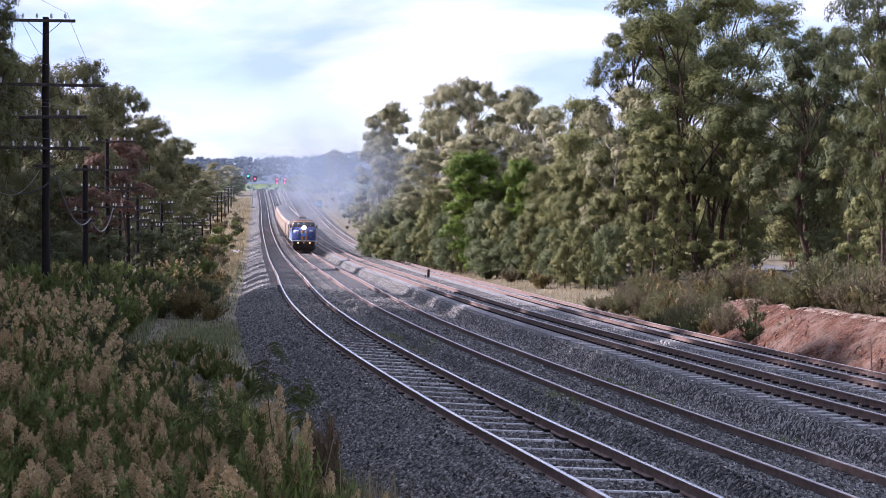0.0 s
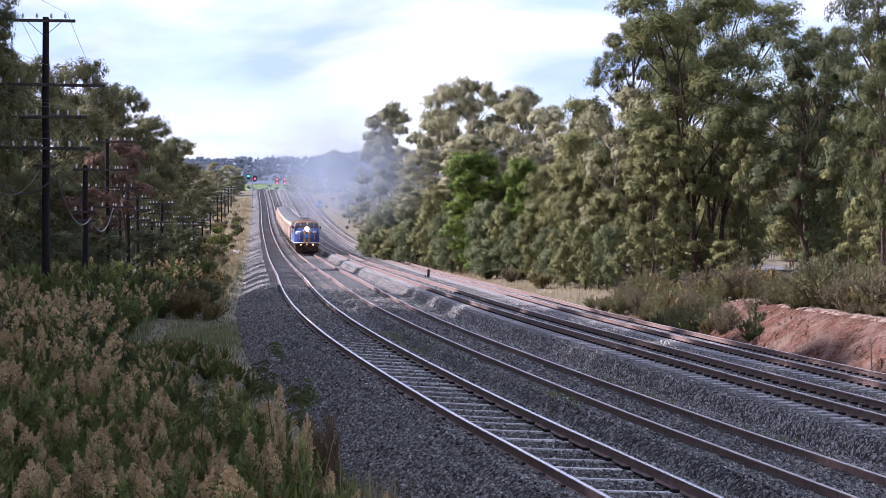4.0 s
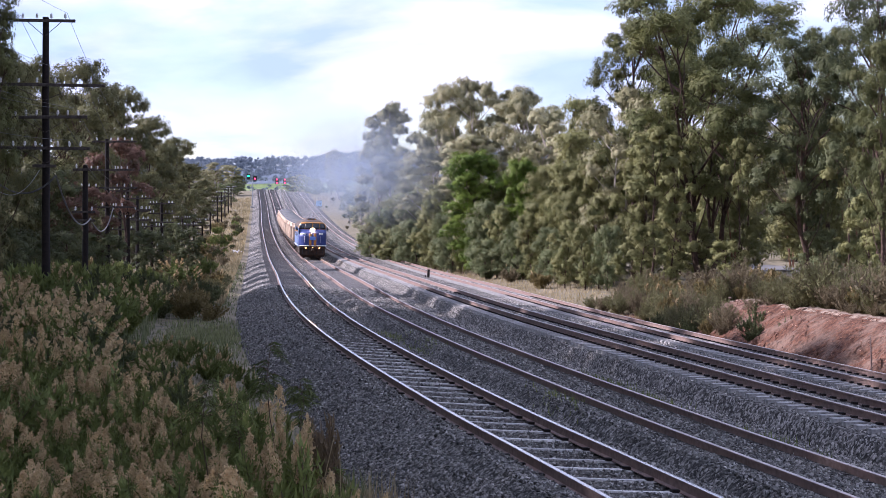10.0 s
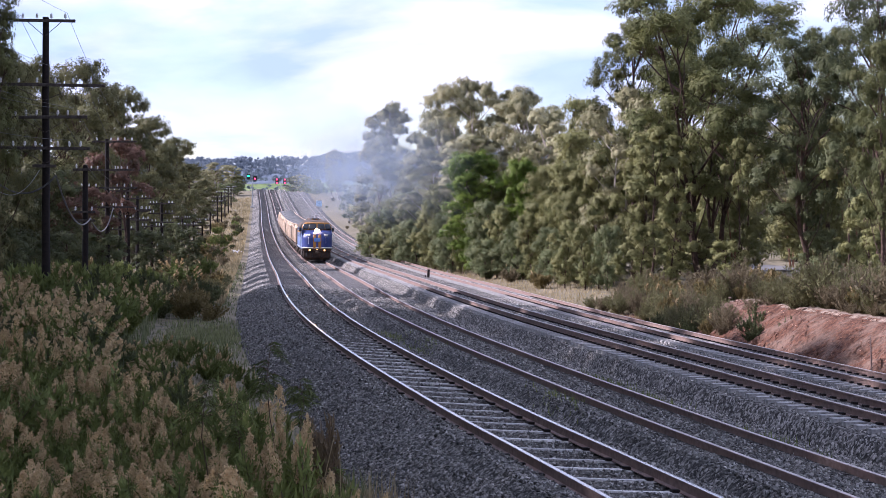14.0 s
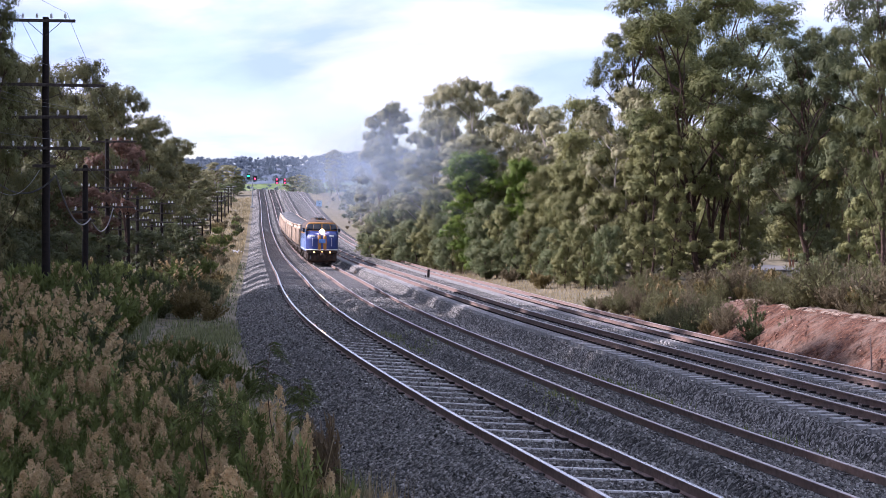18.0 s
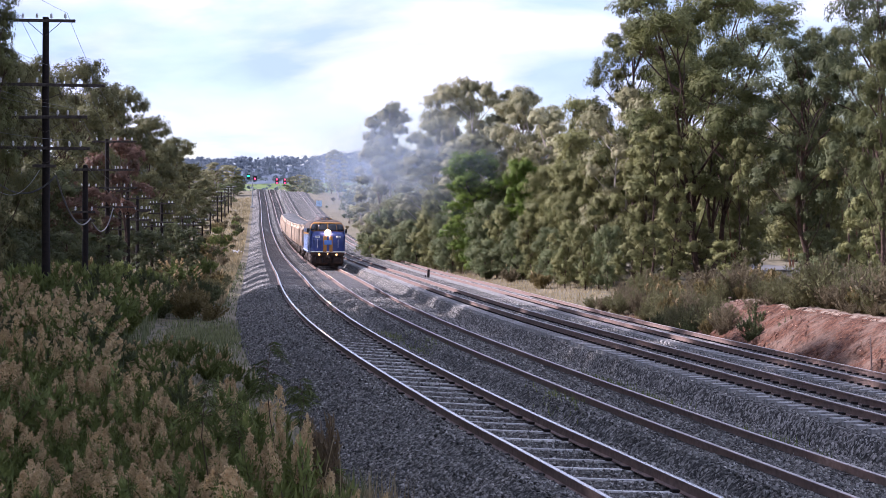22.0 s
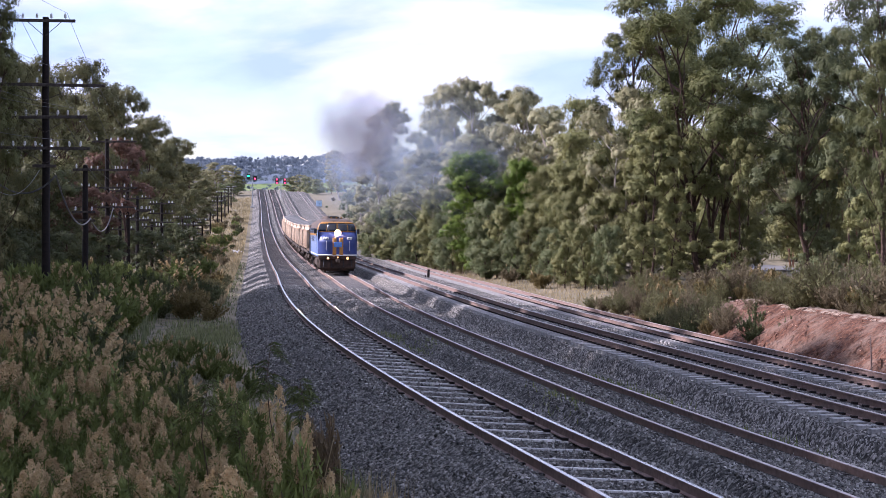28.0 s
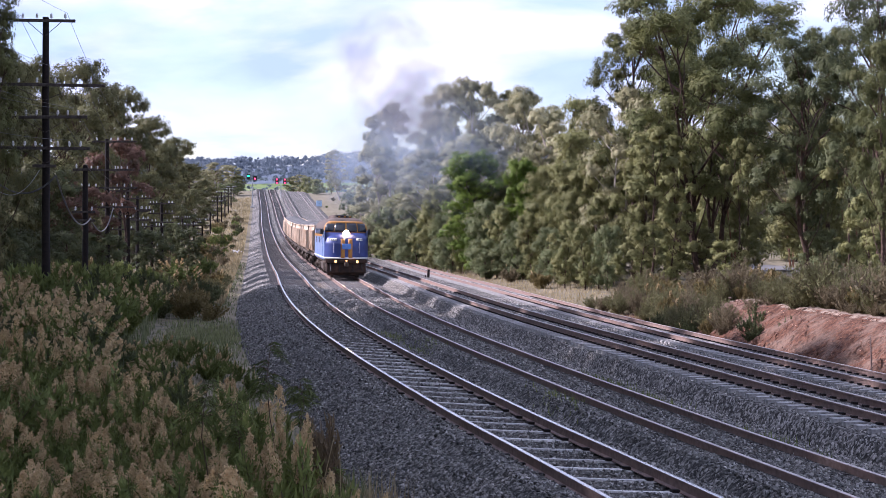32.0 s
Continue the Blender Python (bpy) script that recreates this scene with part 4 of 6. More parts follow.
def heath_shrub(seed, height, spread, stems, leaves, leaf_len, leaf, plume, label, plumes=0.6, tuft=90, plume_len=0.26, speck=0.03, name="heath_shrub"):
    """An upright shrub: thin stems, narrow leaves along them, and fluffy seed heads on some tips."""
    rng = np.random.default_rng(seed)
    ob = empty(name)
    V, F, LP, LA, PP, PA = [], [], [], [], [], []
    for i in range(stems):
        a, lean = rng.uniform(0, 6.28), rng.uniform(0.05, 1) ** 0.7
        h = height * rng.uniform(0.62, 1.0) * (1.05 - 0.35 * lean)
        r = spread * lean
        pts = []
        for k in range(5):
            t = k / 4
            pts.append(Vector((math.cos(a) * r * t ** 1.3 + rng.normal(0, 0.012), math.sin(a) * r * t ** 1.3 + rng.normal(0, 0.012), h * t - 0.04)))
        tube(pts, [0.012, 0.010, 0.008, 0.006, 0.003], 3, V, F)
        n = leaves // stems
        t = 0.16 + 0.84 * rng.random(n) ** 0.8
        arr = np.array([tuple(p) for p in pts])
        pos = np.stack([np.interp(t, np.linspace(0, 1, 5), arr[:, j]) for j in range(3)], 1)
        w = spread * 0.16 * (1.15 - t)[:, None] + 0.03
        off = unit(rng.normal(size=(n, 3))) * w * rng.uniform(0.2, 1.4, (n, 1))
        LP.append(pos + off)
        LA.append(unit(off / w * 0.7 + np.array([0, 0, 0.9]) + rng.normal(0, 0.35, (n, 3))))
        if rng.random() < plumes:
            tip = arr[-1]
            k2 = tuft
            tt = rng.random(k2)
            rr = 0.17 * plume_len * np.sin(np.pi * (0.12 + 0.82 * tt)) * rng.uniform(0.2, 1.25, k2)
            b = rng.uniform(0, 6.28, k2)
            bend = arr[-1] - arr[-2]
            bend = bend / np.linalg.norm(bend)
            PP.append(tip + bend * (tt[:, None] - 0.45) * plume_len + np.stack([np.cos(b) * rr, np.sin(b) * rr, rng.normal(0, 0.012, k2)], 1))
            PA.append(unit(rng.normal(size=(k2, 3)) + np.array([0, 0, 0.8])))
    part("woody_stem", mesh_of("woody_stem", V, F, M_TWIG), None, ob)
    P, A = np.concatenate(LP), np.concatenate(LA)
    S = unit(np.cross(A, rng.normal(size=A.shape)))
    ln = leaf_len * rng.uniform(0.6, 1.5, (len(P), 1))
    part("foliage", mesh_of("foliage", *quads(P, A, S, ln, ln * 0.3), leaf), None, ob)
    if PP:
        P, A = np.concatenate(PP), np.concatenate(PA)
        S = unit(np.cross(A, rng.normal(size=A.shape)))
        ln = speck * rng.uniform(0.6, 1.5, (len(P), 1))
        tagged(part("seed_plume", mesh_of("seed_plume", *quads(P, A, S, ln, ln * 0.55), plume), None, ob, "fluffy tan seed heads"), kind="stuff")
    return tagged(ob, label, "shrub")


SHRUB = {
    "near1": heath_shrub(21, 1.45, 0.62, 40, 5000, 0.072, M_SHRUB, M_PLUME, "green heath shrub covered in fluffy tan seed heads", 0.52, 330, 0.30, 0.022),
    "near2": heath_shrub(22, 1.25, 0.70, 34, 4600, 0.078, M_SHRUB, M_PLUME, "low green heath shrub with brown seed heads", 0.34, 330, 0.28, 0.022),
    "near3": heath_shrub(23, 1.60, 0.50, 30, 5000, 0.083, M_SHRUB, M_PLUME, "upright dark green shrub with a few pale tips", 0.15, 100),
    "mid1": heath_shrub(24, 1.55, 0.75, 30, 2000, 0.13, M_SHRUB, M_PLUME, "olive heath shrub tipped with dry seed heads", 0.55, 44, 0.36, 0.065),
    "mid2": heath_shrub(25, 1.40, 0.85, 28, 2000, 0.13, M_SHRUB2, M_PLUME, "dry brownish heath shrub on the bank", 0.0, 30, 0.3, 0.07, "scrub_bush"),
    "mid3": heath_shrub(26, 1.50, 0.80, 28, 2200, 0.13, M_LEAF_D, M_PLUME, "dark green rounded shrub beside the railway", 0.04, 30, 0.3, 0.06),
    "gold": heath_shrub(27, 1.35, 0.85, 28, 2000, 0.13, M_GOLD, M_PLUME, "golden-brown flowering shrub beside the track", 0.12, 30, 0.3, 0.07, "scrub_bush"),
    "rust": heath_shrub(30, 1.1, 0.26, 90, 9000, 0.05, M_RUST_LEAF, M_PLUME, "dry rust-brown tussock beside the ballast", 0.0),
    "bank1": heath_shrub(31, 1.6, 0.85, 42, 4400, 0.072, M_SHRUB2, M_PLUME, "feathery brown-olive scrub on top of the clay bank", 0.0, 30, 0.3, 0.06, "scrub_bush"),
    "bank2": heath_shrub(32, 1.5, 0.95, 42, 4400, 0.072, M_SHRUB3, M_PLUME, "dense olive scrub above the cutting", 0.0, 30, 0.3, 0.06, "scrub_bush"),
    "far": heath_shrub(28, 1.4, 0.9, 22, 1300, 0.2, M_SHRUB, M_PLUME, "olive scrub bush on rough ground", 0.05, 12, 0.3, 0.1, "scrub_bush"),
    "far2": heath_shrub(29, 1.4, 0.9, 22, 1300, 0.2, M_SHRUB2, M_PLUME, "grey-brown scrub bush on rough ground", 0.05, 12, 0.3, 0.1, "scrub_bush"),
}
SHRUB_H = {"bank1": 1.6, "bank2": 1.5, "near1": 1.45, "near2": 1.25, "near3": 1.6, "mid1": 1.55, "mid2": 1.4, "mid3": 1.5, "gold": 1.35, "far": 1.4, "far2": 1.4, "rust": 1.1}


FAR_SCRUB = []


def scrub(rng, count, y0, y1, x_range, kinds, h0, h1, group, gap=0.62, keep=None, grow=1.0):
    """Shrubs over a stretch of ground; x_range gives the left and right ends of the stretch at a distance."""
    done = []
    tries = 0
    while len(done) < count and tries < count * 30:
        tries += 1
        y = y0 + (y1 - y0) * rng.random() ** grow
        a, b = x_range(y)
        x = a + (b - a) * rng.random()
        if keep and not keep(x, y):
            continue
        if any((x - p) ** 2 + (y - q) ** 2 < gap * gap for p, q in done):
            continue
        done.append((x, y))
        k = kinds[rng.integers(len(kinds))]
        h, turn, wide = rng.uniform(h0, h1), rng.uniform(0, 6.28), rng.uniform(0.85, 1.3)
        if y > 66:
            s = h / SHRUB_H[k]
            FAR_SCRUB.append((k, Matrix.Translation((x, y, float(ground_z(x, y)) - 0.05)) @ Matrix.Rotation(turn, 4, "Z") @ Matrix.Diagonal((s * wide, s * wide, s, 1))))
        else:
            place(SHRUB[k], x, y, h, SHRUB_H[k], turn, group, wide)


def join_far_scrub():
    """The bushes that nobody could count, along the far verges, as one growth."""
    mats, VS, LI, LS, MI, nv, nl = [], [], [], [], [], 0, 0
    for kind, m in FAR_SCRUB:
        A = np.array(m)
        for ob in SHRUB[kind].children:
            me = ob.data
            co = np.empty(len(me.vertices) * 3)
            me.vertices.foreach_get("co", co)
            li, ls = np.empty(len(me.loops), np.int32), np.empty(len(me.polygons), np.int32)
            me.loops.foreach_get("vertex_index", li)
            me.polygons.foreach_get("loop_start", ls)
            if me.materials[0] not in mats:
                mats.append(me.materials[0])
            VS.append(co.reshape(-1, 3) @ A[:3, :3].T + A[:3, 3])
            LI.append(li + nv); LS.append(ls + nl)
            MI.append(np.full(len(ls), mats.index(me.materials[0]), np.int32))
            nv += len(me.vertices); nl += len(li)
    V, LI, LS, MI = np.concatenate(VS), np.concatenate(LI), np.concatenate(LS), np.concatenate(MI)
    me = bpy.data.meshes.new("far_scrub")
    me.vertices.add(nv); me.loops.add(nl); me.polygons.add(len(LS))
    me.vertices.foreach_set("co", V.ravel())
    me.loops.foreach_set("vertex_index", LI)
    me.polygons.foreach_set("loop_start", LS)
    for m in mats:
        me.materials.append(m)
    me.polygons.foreach_set("material_index", MI)
    me.update(calc_edges=True)
    tagged(new("far_scrub", me), "olive and golden-brown scrub along the far verges of the line", "scrub", kind="stuff")


def sapling(x, y, height, wide, seed):
    """A young wattle: a thin bent stem, arching twigs and long narrow leaves that hang from them."""
    rng = np.random.default_rng(seed)
    ob = empty("wattle_sapling", Matrix.Translation((x, y, float(ground_z(x, y)) - 0.05)))
    H = height + 0.05
    stem = [Vector((0.05 * math.sin(k * 1.3 + seed), 0.04 * math.cos(k * 1.7), H * k / 7)) for k in range(8)]
    V, F = [], []
    tube(stem, [0.013 - 0.0014 * k for k in range(8)], 5, V, F)
    P, A = [], []
    for i in range(26):
        t = 1 - 0.36 * rng.random() ** 0.9 * min(1.0, 1.5 / H)
        a = i * 2.4 + rng.uniform(-0.4, 0.4)
        base = Vector([float(np.interp(t * 7, range(8), [p[j] for p in stem])) for j in range(3)])
        reach = wide * rng.uniform(0.12, 0.28)
        way = Vector((math.cos(a), math.sin(a), 0))
        twig = [base + way * reach * u + Vector((0, 0, 0.16 * u - 0.26 * u * u)) * wide for u in (0, 0.33, 0.66, 1.0)]
        tube(twig, [0.005, 0.004, 0.003, 0.002], 3, V, F)
        pts = np.array([tuple(p) for p in twig])
        n = 26
        u = np.linspace(0.15, 1.0, n)
        pos = np.stack([np.interp(u, (0, 0.33, 0.66, 1.0), pts[:, j]) for j in range(3)], 1)
        side = np.where(np.arange(n) % 2, 1.0, -1.0)[:, None] * np.array([-way.y, way.x, 0.0])
        ax = unit(side * 0.8 + np.array([way.x, way.y, 0]) * 0.6 + np.array([0, 0, -0.55]) + rng.normal(0, 0.3, (n, 3)))
        P.append(pos + ax * 0.05); A.append(ax)
    part("stem", mesh_of("stem", V, F, M_TWIG), None, ob)
    P, A = np.concatenate(P), np.concatenate(A)
    S = unit(np.cross(A, rng.normal(size=A.shape)))
    ln = 0.088 * rng.uniform(0.6, 1.3, (len(P), 1))
    part("foliage", mesh_of("foliage", *quads(P, A, S, ln, ln * 0.12), M_PHYLLODE), None, ob)
    return tagged(ob, "thin dark green wattle sapling with narrow drooping leaves", "sapling", group="saplings on the bank")


def grow_scrub():
    rng = np.random.default_rng(77)
    foot = lambda y: float(line_x(y)) - 4.5
    scrub(rng, 50, 9.5, 21, lambda y: (-0.275 * y - 0.8, -0.058 * y), ("near1", "near1", "near2", "near3"), 0.95, 1.6, "heath shrubs on the near bank", 0.5)
    scrub(rng, 44, 20, 31, lambda y: (-0.27 * y - 0.8, foot(y) - 1.4), ("near1", "near1", "near3", "near2"), 1.1, 1.9, "heath shrubs on the near bank", 0.6)
    scrub(rng, 72, 30, 50, lambda y: (-0.28 * y - 1.0, foot(y) - 2.6), ("mid1", "mid1", "mid3", "mid1"), 1.2, 2.0, "heath shrubs on the near bank", 0.75)
    scrub(rng, 30, 17, 31, lambda y: (foot(y) - 2.2, foot(y) - 0.0), ("near2", "near3", "near2"), 0.45, 0.9, "low shrubs at the foot of the ballast", 0.5)
    scrub(rng, 80, 24, 46, lambda y: (foot(y) - 3.0, foot(y) - 0.3 - 0.03 * (y - 24)), ("mid1", "mid3", "mid3", "near2"), 0.4, 0.95, "low shrubs at the foot of the ballast", 0.55)
    scrub(rng, 46, 30, 50, lambda y: (foot(y) - 1.6, foot(y) + 1.1), ("near3", "near2", "near3"), 0.35, 0.85, "low shrubs at the foot of the ballast", 0.45)
    scrub(rng, 26, 54, 66, lambda y: (foot(y) - 5.0, foot(y) - 2.0), ("mid1", "mid3"), 0.7, 1.3, "low shrubs at the foot of the ballast", 0.6)
    scrub(rng, 80, 66, 100, lambda y: (foot(y) - 4.5, foot(y) + 0.7), ("mid3", "gold", "mid3", "bank2"), 0.6, 1.5, "dark shrubs beside the ballast", 0.6)
    scrub(rng, 90, 80, 420, lambda y: (foot(y) - 6.0, foot(y) - 0.2), ("gold", "far", "mid3", "far2"), 0.6, 1.7, "shrubs beside the old track", 0.9, grow=1.5)
    scrub(rng, 52, 48, 100, lambda y: (-0.27 * y - 1, foot(y) - 1.6), ("mid3", "gold", "mid1", "far"), 1.3, 2.3, "shrubs below the pole line", 1.1)
    scrub(rng, 70, 96, 400, lambda y: (foot(y) - 14 - 0.02 * y, foot(y) - 1.0), ("far", "gold", "far2"), 0.6, 2.0, "shrubs beside the old track", 1.6)
    clear = lambda x, y: not (93 < y < 119 and 7.0 < x < 11.6)
    bank = lambda y: (float(line_x(y)) + 18.6, 0.27 * y + 1.5)
    scrub(rng, 140, 46, 100, bank, ("bank1", "bank2", "bank1", "bank2", "gold", "mid2"), 0.5, 2.4, "scrub on top of the cutting", 0.7, keep=lambda x, y: clear(x, y) and not (0.192 < x / y < 0.217))
    verge = lambda y: (float(line_x(y)) + 17.0, float(line_x(y)) + 23)
    scrub(rng, 60, 95, 215, verge, ("gold", "far2", "far", "mid3", "mid2"), 0.7, 1.9, "scrub along the edge of the wood", 0.9, keep=clear)
    scrub(rng, 44, 215, 520, lambda y: (float(line_x(y)) + 16.0, float(line_x(y)) + 34), ("far2", "far", "gold", "mid3"), 0.5, 1.5, "scrub on the slope below the crest", 1.5)
    scrub(rng, 55, 66, 104, lambda y: (float(line_x(y)) + 15.7, float(line_x(y)) + 19.5), ("bank1", "bank2", "bank2", "gold"), 0.9, 1.8, "scrub at the end of the cutting", 0.75, keep=clear)
    scrub(rng, 34, 44, 66, lambda y: (float(line_x(y)) + 18.0, float(line_x(y)) + 19.6), ("bank1", "bank2"), 0.7, 1.5, "scrub along the lip of the bank", 0.6)
    for x, y, top in ((-1.24, 17.9, 2.86), (-1.40, 18.1, 2.80), (-1.32, 17.6, 2.72)):
        place(SHRUB["rust"], x, y, top - float(ground_z(x, y)), 1.1, x * 9, "rusty tussocks beside the ballast", 0.55)
    for k, x, y, h, w in (("near3", -1.55, 18.0, 1.7, 0.7), ("near3", -2.0, 19.6, 1.7, 0.8), ("near2", -2.35, 21.0, 1.5, 0.8), ("near3", -2.8, 22.6, 1.6, 0.9), ("near2", -1.35, 16.6, 1.5, 0.7), ("near1", -1.75, 17.2, 1.7, 0.8), ("near2", -3.2, 24.6, 1.4, 0.9)):
        place(SHRUB[k], x, y, h + 0.5, SHRUB_H[k], x * 7, "heath shrubs on the near bank", w)
    scrub(rng, 16, 22, 36, lambda y: (foot(y) - 4.2, foot(y) - 0.4), ("near3", "near3", "near2"), 0.6, 1.0, "low shrubs at the foot of the ballast", 0.6)
    for x, y, top, wide, seed in ((-1.93, 19.0, 3.32, 1.0, 41), (-1.62, 18.9, 2.95, 0.7, 44), (-2.75, 19.6, 2.86, 1.0, 42), (-2.35, 19.2, 2.62, 0.8, 45), (-1.18, 17.6, 2.15, 0.7, 43)):
        sapling(x, y, top - float(ground_z(x, y)), wide, seed)
    for x, y, h in ((11.9, 64.5, 1.7), (11.55, 62.6, 1.2), (12.6, 61.5, 1.3), (9.6, 67.5, 1.0), (8.9, 70.0, 1.2), (10.2, 69.5, 0.9)):
        place(SHRUB["mid3"], x, y, h, 1.5, x, "scrub on the cutting's face", 0.8)


def grass_patch(name, label, rng, count, pos, h0, h1, material):
    x, y = pos(count)
    z = ground_z(x, y)
    h = rng.uniform(h0, h1, count)
    a = rng.uniform(0, 6.28, count)
    lean = rng.uniform(0.05, 0.5, count) * h
    w = 0.008 + 0.00022 * y
    dx, dy = np.cos(a), np.sin(a)
    P = np.stack([x, y, z - 0.02], 1)
    S = np.stack([-dy, dx, 0 * dx], 1) * w[:, None]
    V = np.stack([P - S, P + S, P + np.stack([dx * lean, dy * lean, h], 1)], 1).reshape(-1, 3)
    tagged(part(name, mesh_of(name, V, np.arange(3 * count).reshape(-1, 3), material), None), label, "grass", kind="stuff")


def grow_grass():
    rng = np.random.default_rng(8)

    def cess(n):
        y = 14 + 150 * rng.random(n) ** 1.5
        x = line_x(y) - 3.0
        return x - 0.3 - 5.5 * rng.random(n) ** 1.2 + rng.normal(0, 0.25, n), y

    def verge(n):
        y = 45 + 170 * rng.random(n) ** 1.3
        return line_x(y) + 15.4 + 3.6 * (y < 80) + 12 * rng.random(n) ** 1.2, y

    def bank(n):
        y = 8 + 60 * rng.random(n) ** 1.3
        return -0.27 * y - 1 + rng.random(n) * (line_x(y) - 6 + 0.27 * y + 1), y

    def crib(n):
        y = 26 + 60 * rng.random(n)
        c = np.array([(33, 2.2), (40, 5.0), (36, 4.9), (52, 1.6), (47, 1.8), (30, 5.0)])[rng.integers(0, 6, n)]
        y = c[:, 0] + rng.normal(0, 0.9, n)
        return line_x(y) + c[:, 1] + rng.normal(0, 0.25, n), y
    grass_patch("cess_grass", "pale green grass beside the ballast", rng, 12000, cess, 0.07, 0.22, M_GRASS)
    def far_cess(n):
        y = 80 + 420 * rng.random(n) ** 1.6
        return line_x(y) - 3.6 - 9 * rng.random(n) ** 1.4, y

    def green_patch(n):
        y = rng.normal(56.0, 4.2, n)
        c = np.round(rng.random(n) * 9) / 9
        return line_x(y) - 3.0 - 2.4 * c + rng.normal(0, 0.16, n), y + rng.normal(0, 1.2, n)
    grass_patch("green_grass", "patch of fresh green grass below the ballast", rng, 3600, green_patch, 0.05, 0.22, M_FRESH)

    def tuft(cx, cy, s):
        return lambda n: (rng.normal(cx, s, n), rng.normal(cy, s * 1.5, n))
    grass_patch("dry_twigs", "pale dry stalks at the edge of the ballast", rng, 110, tuft(-0.85, 23.6, 0.22), 0.3, 0.75, M_STRAW)
    grass_patch("green_tuft", "fresh green tuft of grass beside the ballast", rng, 170, tuft(-1.45, 25.2, 0.30), 0.12, 0.5, M_GRASS)
    grass_patch("dry_verge_grass", "dry pale grass along the far verge of the line", rng, 16000, far_cess, 0.15, 0.6, M_STRAW)
    grass_patch("verge_grass", "dry straw-coloured grass at the edge of the wood", rng, 17000, verge, 0.07, 0.28, M_STRAW)
    grass_patch("bank_grass", "rank grass between the shrubs", rng, 12000, bank, 0.2, 0.6, M_GRASS)
    n = 700
    x, y = crib(n)
    z = line_z(y) + bed_z(x - line_x(y), y)
    a = rng.uniform(0, 6.28, n)
    P = np.stack([x, y, z], 1)
    S = np.stack([-np.sin(a), np.cos(a), 0 * a], 1) * 0.012
    V = np.stack([P - S, P + S, P + np.stack([np.cos(a) * 0.07, np.sin(a) * 0.07, rng.uniform(0.06, 0.2, n)], 1)], 1).reshape(-1, 3)
    tagged(part("weeds", mesh_of("weeds", V, np.arange(3 * n).reshape(-1, 3), M_SHRUB), None), "small green weeds growing through the ballast", "weeds", kind="stuff")


def dry_stalk(a, b, r):
    V, F = [], []
    a, b = Vector(a), Vector(b)
    tube([a.lerp(b, t) + Vector((0, 0, 0.05 * math.sin(math.pi * t))) for t in (0, 0.25, 0.5, 0.75, 1)], [r, r * 0.9, r * 0.8, r * 0.6, r * 0.4], 5, V, F)
    tagged(part("dry_stalk", mesh_of("dry_stalk", V, F, M_STRAW), None), "long pale dry stalk leaning out of the tussocks", "stalk", group="dry stalks on the bank")


grow_scrub()
dry_stalk((-1.50, 17.0, float(ground_z(-1.50, 17.0))), (-1.10, 17.0, 2.55), 0.010)
dry_stalk((-1.02, 17.2, float(ground_z(-1.02, 17.2))), (-1.06, 17.3, 2.45), 0.007)
join_far_scrub()
grow_grass()


# ---- far woods ----
def far_woods(name, label, seed, count, pos, h0, h1, per, leaf, material):
    rng = np.random.default_rng(seed)
    x, y = pos(rng, count)
    z = ground_z(x, y)
    cen, rad = [], []
    for i in range(count):
        h = rng.uniform(h0, h1)
        for _ in range(5):
            cen.append((x[i] + rng.normal(0, 0.22) * h, y[i] + rng.normal(0, 0.2) * h, z[i] + h * rng.uniform(0.25, 0.9)))
            rad.append(h * rng.uniform(0.16, 0.30))
    V, F = leaf_cloud(rng, np.array(cen), np.array(rad), per, leaf, leaf * 0.6, shell=0.4)
    tagged(part(name, mesh_of(name, V, F, material), None), label, "woods", kind="stuff")


def ridge_pos(rng, n):
    y = rng.uniform(1900, 3100, n)
    return line_x(y) + (rng.uniform(-420, 620, n)) * 1.0 + 60, y


def slope_pos(rng, n):
    y = rng.choice([820, 900, 1050, 1250, 1500], n) + rng.normal(0, 12, n)
    return -0.135 * y + rng.uniform(-0.07, 0.14, n) * y, y


# Ridge and valley trees share the leaf colour that holds distance haze.
far_woods("ridge_woods", "wooded ridge on the horizon with blue distance haze in its colour", 11, 1300, ridge_pos, 13, 21, 34, 2.4, M_FAR_HAZED)
far_woods("valley_trees", "scattered trees and hedges in the valley", 12, 70, slope_pos, 5, 10, 34, 1.0, M_FAR_HAZED)


# ---- pole line ----
def insulator_mesh():
    bm = bmesh.new()
    for z0, z1, r0, r1 in ((0, 0.05, 0.014, 0.014), (0.05, 0.09, 0.055, 0.045), (0.09, 0.13, 0.035, 0.05), (0.13, 0.17, 0.05, 0.04), (0.17, 0.21, 0.04, 0.022)):
        add_cyl(bm, (0, 0, z0), (0, 0, z1), r0, r1, 8)
    me = bpy.data.meshes.new("insulator")
    bm.to_mesh(me)
    bm.free()
    me.materials.append(M_INSUL)
    return me


INSUL = insulator_mesh()


